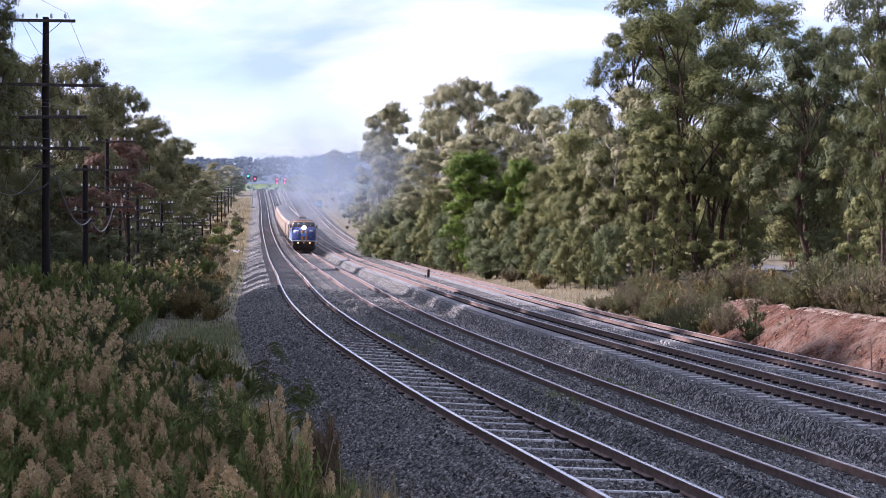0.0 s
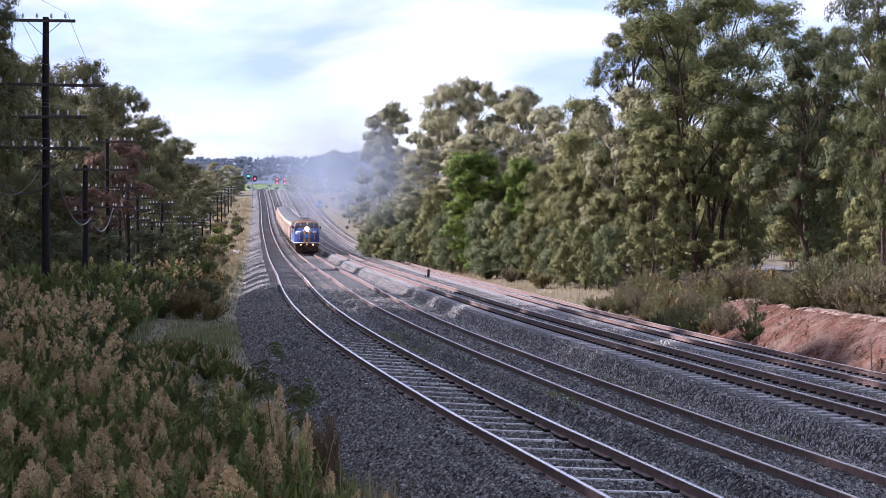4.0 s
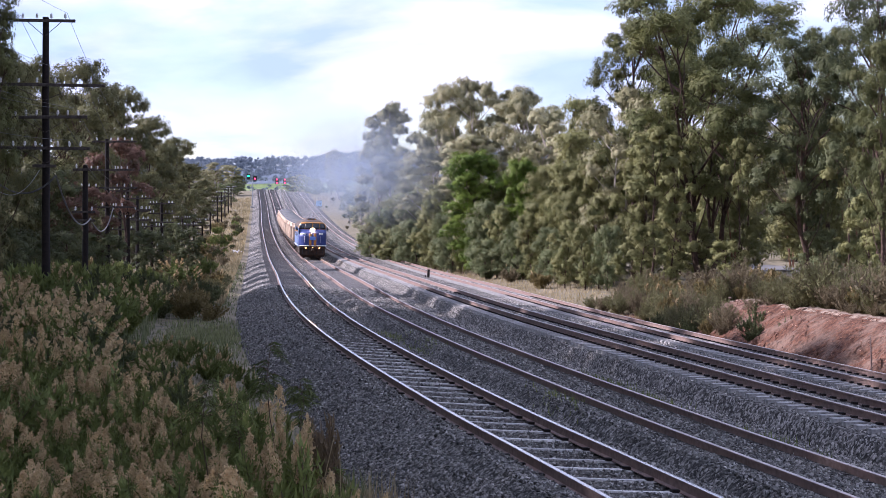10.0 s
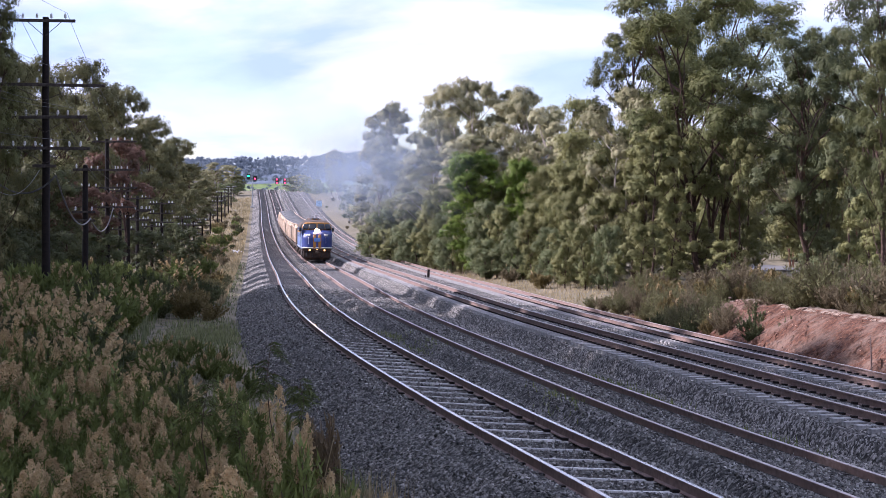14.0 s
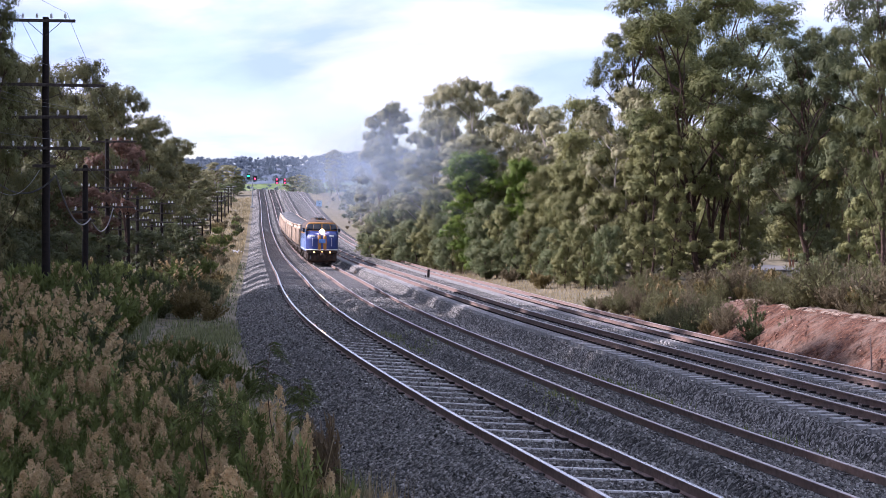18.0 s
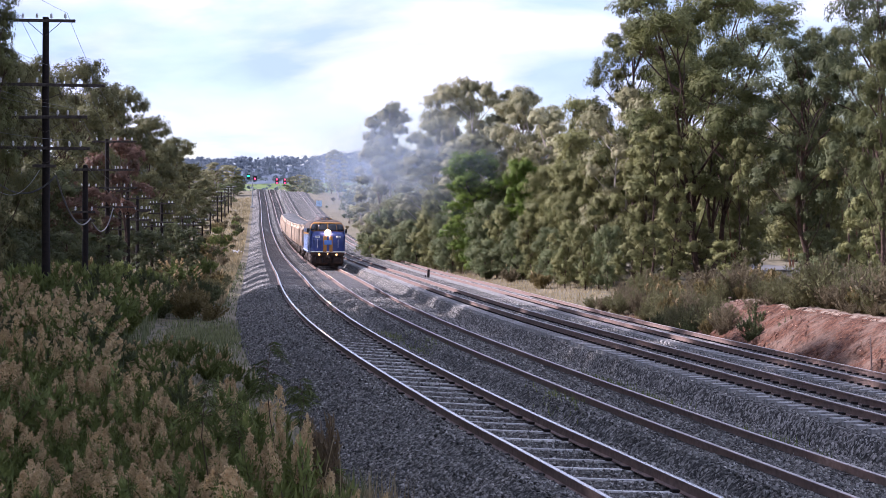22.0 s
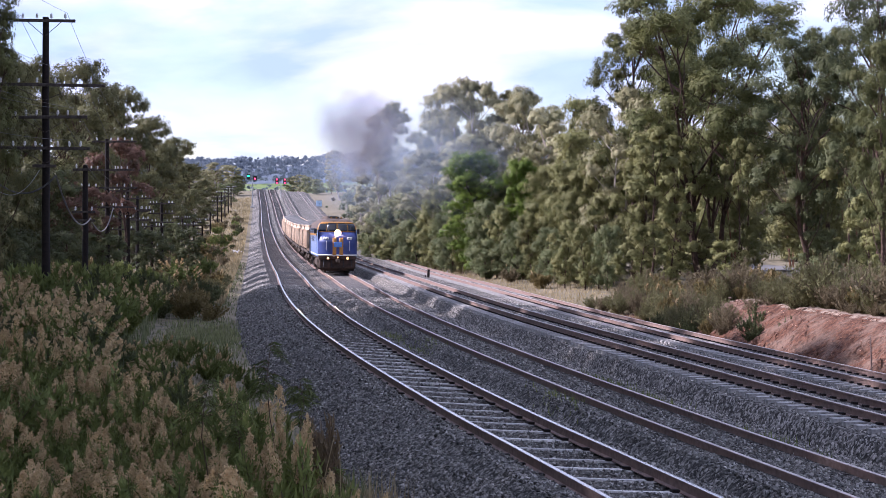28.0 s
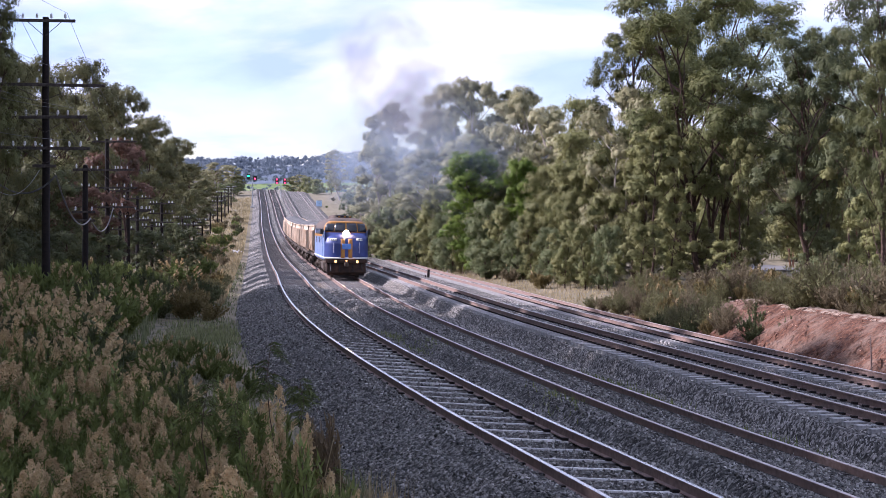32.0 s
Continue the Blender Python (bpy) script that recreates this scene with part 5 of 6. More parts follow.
def telegraph_pole(x, y, height, arms, girth=0.15, lean=0.0, label="dark timber telegraph pole with crossarms and white insulators"):
    """arms: for each crossarm its drop from the top, reach to the left, reach to the right, and the number of insulators."""
    rng = random.Random(int(x * 100))
    pole = tagged(empty("telegraph_pole", Matrix.Translation((x, y, float(ground_z(x, y)) - 0.3)) @ Matrix.Rotation(radians(lean), 4, "Y")), label, "telegraph pole", group="telegraph poles beside the railway")
    H = height + 0.3
    V, F = [], []
    tube([Vector((0.012 * math.sin(i * 2.1), 0, H * i / 7)) for i in range(8)], [girth * (1 - 0.04 * i) for i in range(8)], 12, V, F)
    part("post", mesh_of("post", V, F, M_POLE, smooth=True), None, pole)
    for drop, left, right, n in arms:
        z = H - drop
        r = girth * 0.8
        part("crossarm", box((right - left) / 2, -r - 0.05, z, left + right, 0.09, 0.11, 0.012, Euler((0, radians(rng.uniform(-1, 1)), 0)).to_matrix()), M_ARM, pole)
        if left + right > 1.2:
            for s in (-1, 1):
                part("brace", cyl((0.03 * s, -r - 0.02, z - 0.55), (s * min(left, right) * 0.55, -r - 0.04, z - 0.04), 0.012, None, 5), M_ARM, pole)
        for i in range(n):
            t = (i + 0.5) / n
            px = -left + (left + right) * (0.04 + 0.92 * t)
            if abs(px) < girth * 1.3 or rng.random() < 0.12:
                continue
            ob = part("insulator", INSUL, None, pole)
            ob.matrix_basis = Matrix.Translation((px, -r - 0.05, z + 0.05)) @ Matrix.Rotation(radians(rng.uniform(-6, 6)), 4, "Y")
    part("cap", cyl((0, 0, H), (0, 0, H + 0.03), girth * 0.78, girth * 0.6, 10), M_ARM, pole)
    return pole


def build_poles():
    tall = lambda px, top, y: ((px - 784) * y / 3000, y, 5 + (345 - top) * y / 3000 - float(ground_z((px - 784) * y / 3000, y)))
    telegraph_pole(*tall(80, 33, 62), ((0.12, 1.15, 1.12, 4), (2.45, 2.1, 2.2, 6), (3.62, 1.75, 1.55, 8), (4.75, 1.9, 1.65, 8), (5.4, 0.45, 0.42, 0)), 0.16, 0.35)
    telegraph_pole(*tall(150, 293, 80), ((0.2, 0.55, 0.55, 4), (2.2, 0.6, 0.5, 4), (2.6, 0.5, 0.5, 0)), 0.16, 0.3)
    telegraph_pole(*tall(190, 247, 105), ((0.15, 0.9, 1.9, 6), (1.9, 1.6, 1.6, 8), (3.0, 1.9, 1.9, 8), (4.2, 1.8, 1.7, 8)), 0.17)
    telegraph_pole(*tall(226, 296, 114), ((0.2, 0.8, 0.9, 6), (1.6, 1.5, 1.5, 8), (2.9, 1.6, 1.6, 8)), 0.16)
    rows = ((122, 212, 362), (130, 243, 348), (142, 268, 398), (152, 286, 358), (160, 240, 372), (172, 305, 405), (184, 333, 396), (205, 322, 384), (232, 343, 392), (262, 358, 388), (300, 372, 372), (330, 385, 348), (352, 392, 340), (380, 398, 334), (405, 404, 334), (440, 409, 331), (480, 414, 330))
    for y, px, top in rows:
        x = (px - 784) * y / 3000
        h = 5 + (345 - top) * y / 3000 - float(ground_z(x, y))
        telegraph_pole(x, y, h, ((0.15, 1.2, 1.2, 8), (1.0, 1.2, 1.2, 8), (1.8, 1.1, 1.1, 6)), 0.155, 0, "distant dark telegraph pole with insulators")


def hanging_wire(name, a, b, sag, r, label, seg=14, material=None):
    a, b = Vector(a), Vector(b)
    pts = [a.lerp(b, i / seg) + Vector((0, 0, -4 * sag * (i / seg) * (1 - i / seg))) for i in range(seg + 1)]
    V, F = [], []
    tube(pts, [r] * (seg + 1), 5, V, F)
    tagged(part(name, mesh_of(name, V, F, material or M_WIRE), None), label, "cable", group="wires of the pole line")


def build_wires():
    z1 = 5 + (345 - 33) * 62 / 3000
    z3 = 5 + (345 - 247) * 105 / 3000
    for drop, x, d3, x3 in ((0.0, 0.9, 0.0, 1.4), (0.0, -0.9, 0.0, -0.7), (2.3, 1.5, 1.75, 1.2), (2.3, -1.5, 1.75, -1.2), (3.45, 1.2, 2.85, 1.6), (3.45, 0.5, 2.85, 0.6), (4.6, 1.0, 4.05, 1.2)):
        hanging_wire("overhead_wire", (-14.55 + x, 61.8, z1 - drop + 0.15), (-20.8 + x3, 104.8, z3 - d3 + 0.15), 0.5, 0.008, "thin dark overhead wire sagging between poles")
        hanging_wire("overhead_wire", (-14.55 + x, 61.8, z1 - drop + 0.15), (-12.2 + x, 22, z1 - drop + 0.9), 0.5, 0.006, "thin dark overhead wire sagging between poles")
    hanging_wire("drop_cable", (-17.2, 62, 6.6), (-14.1, 61.8, 5.7), 1.05, 0.034, "thick dark grey cable hanging in a loop from a pole", material=M_CABLE)
    hanging_wire("drop_cable", (-14.1, 61.8, 5.7), (-16.6, 79.8, 3.9), 0.9, 0.034, "thick dark grey cable hanging in a loop from a pole", material=M_CABLE)
    hanging_wire("drop_cable", (-16.6, 79.8, 3.9), (-20.4, 104.8, 4.2), 1.0, 0.034, "thick dark grey cable hanging in a loop from a pole", material=M_CABLE)
    hanging_wire("drop_cable", (-16.3, 61.9, 5.2), (-14.7, 61.8, 5.9), 0.5, 0.014, "pale grey lead looped below a crossarm", material=M_LEAD)


build_poles()
build_wires()


# ---- signals and lineside things ----
M_BLACK = mat("black_enamel", (0.01, 0.01, 0.011), (0.03, 0.03, 0.03), 6, 0.5, bump=0.05)
M_GREY = mat("grey_galvanised", (0.30, 0.31, 0.32), (0.45, 0.46, 0.47), 6, 0.5, metal=0.5, bump=0.05)
M_GREEN_L = glow("green_aspect", (0.02, 1.0, 0.5), 2.2)
M_RED_L = glow("red_aspect", (1.0, 0.04, 0.09), 2.2)


def signal_head(parent, x, z, aspects, label):
    head = part("signal_head", box(x, -0.1, z, 1.0, 0.16, 1.5, 0.08), M_BLACK, parent, label)
    for dz, material in aspects:
        part("lamp", cyl((x, -0.18, z + dz), (x, -0.32, z + dz), 0.24, 0.21, 14), material, head)
        part("hood", cyl((x, -0.18, z + dz + 0.33), (x, -0.6, z + dz + 0.30), 0.07, 0.05, 8), M_BLACK, head)
    return head


def bracket_signal(x, y, height, heads, label):
    base = float(ground_z(x, y))
    s = tagged(empty("railway_signal", Matrix.Translation((x, y, base))), label, "railway signal", group="colour light signals on the crest")
    part("mast", cyl((0, 0, -0.2), (0, 0, height), 0.13, 0.10, 10), M_GREY, s)
    part("foundation", box(0, 0, 0.1, 0.9, 0.9, 0.6, 0.05), M_CONC, s)
    reach = max(abs(h[0]) for h in heads)
    part("bracket", box(0, 0, height - 0.9, 2 * reach + 0.5, 0.5, 0.12, 0.02), M_GREY, s)
    for sx in (-1, 1):
        part("handrail", box(0, 0.24 * sx, height + 0.1, 2 * reach + 0.5, 0.04, 0.05), M_GREY, s)
    for i in range(9):
        part("ladder_rung", box(0, 0.35, 0.5 + i * 0.6, 0.4, 0.03, 0.03), M_GREY, s)
    for hx, hz, aspects, lab in heads:
        signal_head(s, hx, height + hz, aspects, lab)


bracket_signal(-49.5, 440, 7.1, ((-0.95, 1.0, ((0.15, M_GREEN_L),), "signal head showing green"), (0.75, 0.5, ((0.0, M_RED_L),), "signal head showing red")), "bracket signal beside the line with green and red lights")
bracket_signal(-47.3, 495, 5.1, ((-1.15, 0.6, ((0.55, M_RED_L), (-0.45, M_RED_L)), "signal head showing two reds"), (1.15, 0.6, ((0.55, M_RED_L), (-0.45, M_RED_L)), "signal head showing two reds")), "bracket signal between the tracks showing red lights")

M_BLUE_BOX = mat("pale_blue_steel", (0.35, 0.50, 0.68), (0.50, 0.64, 0.80), 3, 0.5, bump=0.05)


def equipment_cabinet(x, y):
    c = tagged(empty("equipment_cabinet", Matrix.Translation((x, y, float(ground_z(x, y))))), "pale blue steel relay cabinet beside the track", "cabinet")
    part("plinth", box(0, 0, 0.1, 1.7, 1.0, 0.4, 0.03), M_CONC, c)
    part("body", box(0, 0, 1.05, 1.5, 0.8, 1.5, 0.04), M_BLUE_BOX, c)
    part("roof", box(0, 0, 1.86, 1.7, 1.0, 0.1, 0.03), M_GREY, c)
    for s in (-1, 1):
        d = part("door", box(0.37 * s, -0.42, 1.05, 0.70, 0.03, 1.38, 0.01), M_BLUE_BOX, c)
        part("handle", box(0.37 * s - 0.25 * s, -0.45, 1.05, 0.03, 0.04, 0.16), M_BLACK, d)


equipment_cabinet(-33.6, 460)


def marker_post(x, y, h, label, lean=0.0, material=None, r=0.06):
    p = tagged(empty("marker_post", Matrix.Translation((x, y, float(ground_z(x, y)) - 0.1)) @ Matrix.Rotation(radians(lean), 4, "Y")), label, "post")
    part("stake", cyl((0, 0, 0), (0, 0, h + 0.1), r, r * 0.85, 8), material or M_POLE, p)
    part("cap", cyl((0, 0, h + 0.1), (0, 0, h + 0.14), r * 1.05, r * 0.7, 8), material or M_POLE, p)


marker_post(-1.16, 131, 1.15, "short dark timber post beside the line", 2, None, 0.11)
marker_post(-1.30, 131.3, 0.7, "broken timber stump beside a post", -4)
marker_post(12.35, 48.6, 1.35, "crooked rusty steel stake against the clay bank", -2.5, M_RAIL, 0.022)
marker_post(-27.2, 330, 1.2, "white kilometre post beside the line", 0, M_INSUL, 0.12)
for tx, ty in ((-10.2, 98), (-2.5, 86), (-15.5, 150)):
    marker_post(tx + 15.9, ty, 0.5, "low grey concrete peg in the verge", 0, M_CONC, 0.07)


def clods():
    """Loose lumps at the foot and the lip of the clay bank."""
    rng = np.random.default_rng(31)
    for i in range(46):
        y = 38 + i * 0.8 + rng.uniform(-0.3, 0.3)
        lip = i % 3 == 0
        x = float(line_x(y)) + (18.25 if lip else 15.9) + rng.normal(0, 0.25)
        bm = bmesh.new()
        bmesh.ops.create_icosphere(bm, subdivisions=2, radius=rng.uniform(0.05, 0.15))
        for v in bm.verts:
            v.co *= rng.uniform(0.75, 1.2)
            v.co.z *= 0.6
        z = float(line_z(y)) + (0.0 if lip else -1.40)
        ob = part("clay_clod", bm, M_TOPSOIL if lip else M_CLAY)
        ob.matrix_basis = Matrix.Translation((x, y, z)) @ Matrix.Rotation(rng.uniform(0, 6), 4, "Z")
        tagged(ob, "pale crumbling lump on the lip of the bank" if lip else "lump of red clay fallen from the bank", "clod", group="clods along the cutting")


clods()


def bank_stones():
    """Small pale and rusty stones bedded in the clay face."""
    rng = np.random.default_rng(37)
    k = 520
    y, t = rng.uniform(36, 80, k), rng.uniform(0.05, 0.95, k)
    rise = smooth01(t * 1.02) ** 0.8 * 1.44 * smooth01((y - 28) / 8) * (1 - smooth01((y - 69) / 13))
    c = np.stack([line_x(y) + 15.35 + 2.75 * t, y - 0.05, line_z(y) - 1.46 + rise + 0.02], 1)
    P = (np.array([(1, 0, 0), (-0.5, 0.87, 0), (-0.5, -0.87, 0), (0, 0, 0.9), (0, 0, -0.9)])[None] + rng.normal(0, 0.25, (k, 5, 3))) * rng.uniform(0.012, 0.045, k)[:, None, None]
    F = (np.array([(0, 1, 3), (1, 2, 3), (2, 0, 3), (1, 0, 4), (2, 1, 4), (0, 2, 4)])[None] + 5 * np.arange(k)[:, None, None]).reshape(-1, 3)
    tagged(part("bank_stones", mesh_of("bank_stones", (P + c[:, None, :]).reshape(-1, 3), F, M_BANKSTONE), None), "pale and rusty stones bedded in the clay bank", "stones", kind="stuff")


bank_stones()


def litter(x, y, size, label):
    rng = np.random.default_rng(int(y * 10))
    bm = bmesh.new()
    bmesh.ops.create_grid(bm, x_segments=7, y_segments=7, size=size)
    for v in bm.verts:
        v.co.z = abs(rng.normal(0, size * 0.35)) + 0.01
        v.co.x += rng.normal(0, size * 0.1)
    bmesh.ops.solidify(bm, geom=bm.faces[:], thickness=0.006)
    ob = part("litter", bm, M_INSUL)
    ob.matrix_basis = Matrix.Translation((x, y, float(ground_z(x, y)) + 0.02))
    tagged(ob, label, "litter")


litter(-4.75, 37.5, 0.11, "crumpled scrap of white plastic in the grass")
litter(-24.9, 205.0, 0.5, "pale scrap lying on the embankment")


# ---- train ----
M_LBLUE = mat("locomotive_blue", (0.020, 0.036, 0.16), (0.034, 0.058, 0.23), 3, 0.45, bump=0.03, dist=0.004, c3=(0.03, 0.035, 0.09), scale3=1.2, mix3=0.5, spec=0.5)
# Paler than the nose: sun on the body side is put into this blue.
M_SUNLIT_SIDE = mat("sunlit_side_blue", (0.09, 0.15, 0.32), (0.19, 0.26, 0.44), 2.5, 0.45, bump=0.05, dist=0.004, c3=(0.26, 0.27, 0.30), scale3=0.9, mix3=0.6, spec=0.5)
M_GOLD_P = mat("gold_paint", (0.34, 0.15, 0.025), (0.46, 0.21, 0.04), 4, 0.4, bump=0.03, c3=(0.32, 0.15, 0.04), scale3=1.4, mix3=0.4)
M_WHITE_P = mat("white_paint", (0.62, 0.62, 0.60), (0.80, 0.80, 0.78), 4, 0.45, bump=0.03)
M_ROOF = mat("sooty_roof", (0.05, 0.04, 0.035), (0.14, 0.10, 0.08), 2.5, 0.85, bump=0.1)
M_UNDER = mat("dirty_underframe", (0.035, 0.027, 0.022), (0.11, 0.08, 0.06), 5, 0.9, bump=0.3)
M_PILOT = mat("rusty_black_pilot", (0.020, 0.015, 0.013), (0.085, 0.048, 0.032), 3, 0.8, bump=0.2)
M_HOPPER = mat("faded_hopper_paint", (0.44, 0.32, 0.225), (0.62, 0.48, 0.35), 1.4, 0.7, bump=0.1, c3=(0.31, 0.18, 0.11), scale3=0.6, mix3=0.5, rand=0.1)
M_TARP = mat("dark_hopper_cover", (0.06, 0.06, 0.058), (0.15, 0.145, 0.14), 2.0, 0.85, bump=0.3, dist=0.05)
M_GLASS = mat("dark_cab_glass", (0.008, 0.009, 0.011), (0.014, 0.015, 0.018), 2, 0.08, bump=0, spec=0.6)
M_LAMP_L = glow("headlamp_glow", (1.0, 0.55, 0.18), 500.0)
M_DITCH = glow("ditch_lamp_glow", (1.0, 0.50, 0.14), 1.7)

HW = 1.34          # half the locomotive's width


def nose_y(x, z):
    """How far the front lies behind its foremost point, for a place across and up."""
    k = abs(x) / HW
    y = -0.62 * k ** 3.2
    steps = ((1.2, 0.0), (2.15, 0.05), (2.45, 0.22), (2.68, 0.60), (2.80, 0.95), (3.40, 1.30), (3.58, 1.62), (3.70, 2.1), (3.78, 3.0))
    zs, ds = [s[0] for s in steps], [s[1] for s in steps]
    return y * (1 - 0.45 * min(1, max(0, (z - 2.7) / 0.8))) - float(np.interp(z, zs, ds))


def arch(z):
    """Half the width of the body at a height: upright sides under a rounded roof."""
    if z < 2.95:
        return HW
    t = (z - 2.95) / (3.80 - 2.95)
    return HW * math.sqrt(max(0.0, 1 - t ** 2.3))


def nose_patch(name, x0, x1, z0, z1, material, parent, proud=0.0, label="", nx=12, nz=12, fit=True):
    V, F = [], []
    for j in range(nz + 1):
        z = z0 + (z1 - z0) * j / nz
        w = arch(z)
        for i in range(nx + 1):
            x = x0 + (x1 - x0) * i / nx
            xx = x * w / HW if fit else x
            V.append((xx, nose_y(x, z) + proud, z))
    n = len(V)
    V += [(x, y - 0.03, z) for x, y, z in V]
    for j in range(nz):
        for i in range(nx):
            a = j * (nx + 1) + i
            F.append((a, a + 1, a + nx + 2, a + nx + 1))
            F.append((n + a, n + a + nx + 1, n + a + nx + 2, n + a + 1))
    ring = [i for i in range(nx + 1)] + [(j + 1) * (nx + 1) - 1 for j in range(1, nz + 1)] + [nz * (nx + 1) + i for i in range(nx - 1, -1, -1)] + [j * (nx + 1) for j in range(nz - 1, 0, -1)]
    for a, b in zip(ring, ring[1:] + ring[:1]):
        F.append((a, n + a, n + b, b))
    return part(name, mesh_of(name, V, F, material, smooth=True), None, parent, label)


def bogie(parent, y, axles, r, material, gauge=1.6):
    """A bogie and its turning wheelsets; gives the wheelsets."""
    b = part("bogie", box(0, y, 0.62, 2.0, axles[-1] - axles[0] + 1.2, 0.24, 0.04), material, parent, "grimy bogie frame")
    for s in (-1, 1):
        part("side_frame", box(0.98 * s, y, 0.60, 0.12, axles[-1] - axles[0] + 1.3, 0.34, 0.05), material, b)
        for a in axles:
            part("axlebox", box(1.08 * s, y + a, r, 0.16, 0.30, 0.30, 0.03), material, b)
        for a in axles[:-1]:
            part("spring", cyl((1.0 * s, y + a + 0.5, 0.42), (1.0 * s, y + a + 0.5, 0.72), 0.09, None, 8), material, b)
    sets = []
    for a in axles:
        bm = bmesh.new()
        for s in (-1, 1):
            add_cyl(bm, (s * (gauge / 2 - 0.045), 0, 0), (s * (gauge / 2 + 0.085), 0, 0), r, r - 0.01, 20)
            add_cyl(bm, (s * (gauge / 2 - 0.075), 0, 0), (s * (gauge / 2 - 0.045), 0, 0), r + 0.028, None, 20)
            for k in range(5):
                t = k * 1.2566
                add_cyl(bm, (s * (gauge / 2 + 0.08), math.cos(t) * r * 0.55, math.sin(t) * r * 0.55), (s * (gauge / 2 + 0.1), math.cos(t) * r * 0.55, math.sin(t) * r * 0.55), 0.06, None, 6)
        add_cyl(bm, (-gauge / 2, 0, 0), (gauge / 2, 0, 0), 0.08, None, 8)
        w = part("wheelset", bm, M_UNDER, parent)
        w.location = (0, y + a, r)
        sets.append((w, y + a, r))
    return sets


def build_locomotive():
    L = 17.0
    loco = tagged(empty("locomotive"), "blue and gold diesel locomotive with a rounded nose and lit headlight", "locomotive")
    # front
    nose_patch("nose", -HW, HW, 1.20, 2.80, M_LBLUE, loco, 0, "glossy blue rounded nose", 20, 18)
    nose_patch("windscreen_frame", -HW, HW, 2.80, 3.42, M_GOLD_P, loco, 0, "gold windscreen surround", 16, 8)
    nose_patch("brow", -HW, HW, 3.42, 3.78, M_ROOF, loco, 0, "sooty brown cab roof", 16, 8)
    nose_patch("gold_band", -1.30, 1.30, 3.40, 3.50, M_GOLD_P, loco, 0.015, "", 14, 2)
    for s in (-1, 1):
        a, b = sorted((0.06 * s, 0.70 * s))
        nose_patch("windscreen", a, b, 2.86, 3.38, M_GLASS, loco, 0.02, "dark windscreen pane", 6, 4)
        a, b = sorted((0.75 * s, 1.27 * s))
        nose_patch("quarter_window", a, b, 2.86, 3.36, M_GLASS, loco, 0.02, "dark side windscreen pane", 6, 4)
        a, b = sorted((0.10 * s, 0.36 * s))
        nose_patch("gold_stripe", a, b, 1.24, 2.42, M_GOLD_P, loco, 0.012, "", 3, 12)
        a, b = sorted((0.62 * s, 0.98 * s))
        nb = nose_patch("number_box", a, b, 2.30, 2.46, M_WHITE_P, loco, 0.03, "white number box with dark bars", 4, 3)
        for k in range(3):
            c = (0.68 + 0.10 * k) * s
            c0, c1 = sorted((c, c + 0.05 * s))
            nose_patch("numeral_bar", c0, c1, 2.34, 2.42, M_BLACK, nb, 0.036, "", 2, 2)
        nose_patch("handrail", 0.78 * s - 0.012, 0.78 * s + 0.012, 1.55, 2.2, M_WHITE_P, loco, 0.05, "", 2, 8)
        h = part("ditch_light", cyl((0.66 * s, -0.12, 1.03), (0.66 * s, 0.02, 1.03), 0.12, 0.13, 14), M_BLACK, loco, "lit ditch light")
        part("lens", cyl((0.66 * s, 0.01, 1.03), (0.66 * s, 0.05, 1.03), 0.085, 0.07, 14), M_DITCH, h)
        m = part("mirror", box((HW + 0.14) * s, -1.7, 2.85, 0.16, 0.05, 0.34, 0.02), M_BLACK, loco, "black wing mirror")
        part("mirror_arm", cyl((HW * s, -1.72, 2.85), ((HW + 0.1) * s, -1.7, 2.85), 0.015, None, 6), M_BLACK, m)
    nose_patch("white_line", -HW, HW, 1.20, 1.29, M_WHITE_P, loco, 0.012, "", 20, 2)
    nose_patch("nose_badge", -0.28, 0.28, 1.78, 2.12, M_BADGE, loco, 0.02, "pale blue plain badge on the nose", 6, 4)
    hl = part("headlight", cyl((0, nose_y(0, 2.74) - 0.25, 2.74), (0, nose_y(0, 2.74) + 0.16, 2.74), 0.22, 0.25, 18), M_BLACK, loco, "round lit headlight")
    part("lens", cyl((0.0, nose_y(0, 2.74) + 0.15, 2.74), (0.0, nose_y(0, 2.74) + 0.20, 2.74), 0.19, 0.15, 20), M_LAMP_L, hl)
    pilot = part("pilot", box(0, -0.55, 0.62, 2.45, 0.55, 0.62, 0.06), M_PILOT, loco, "rusty black pilot plate")
    part("buffer_beam", box(0, -0.32, 1.06, 2.55, 0.3, 0.24, 0.03), M_PILOT, loco)
    part("coupler", box(0, -0.02, 0.86, 0.28, 0.55, 0.26, 0.05), M_UNDER, pilot)
    for x in (-0.95, -0.4, 0.4, 0.95):
        part("air_hose", cyl((x, -0.2, 0.9), (x * 1.02, 0.0, 0.45), 0.03, None, 6), M_BLACK, pilot)
    part("marker_lamp", cyl((0, -0.14, 1.08), (0, -0.08, 1.08), 0.05, None, 10), M_DITCH, loco)
    part("rail_guard", box(0, -0.62, 0.26, 2.3, 0.12, 0.18, 0.03), M_PILOT, pilot)
    # body and roof
    V, F = [], []
    prof = [(HW, 1.12)] + [(arch(z), z) for z in (1.5, 2.0, 2.5, 2.95)]
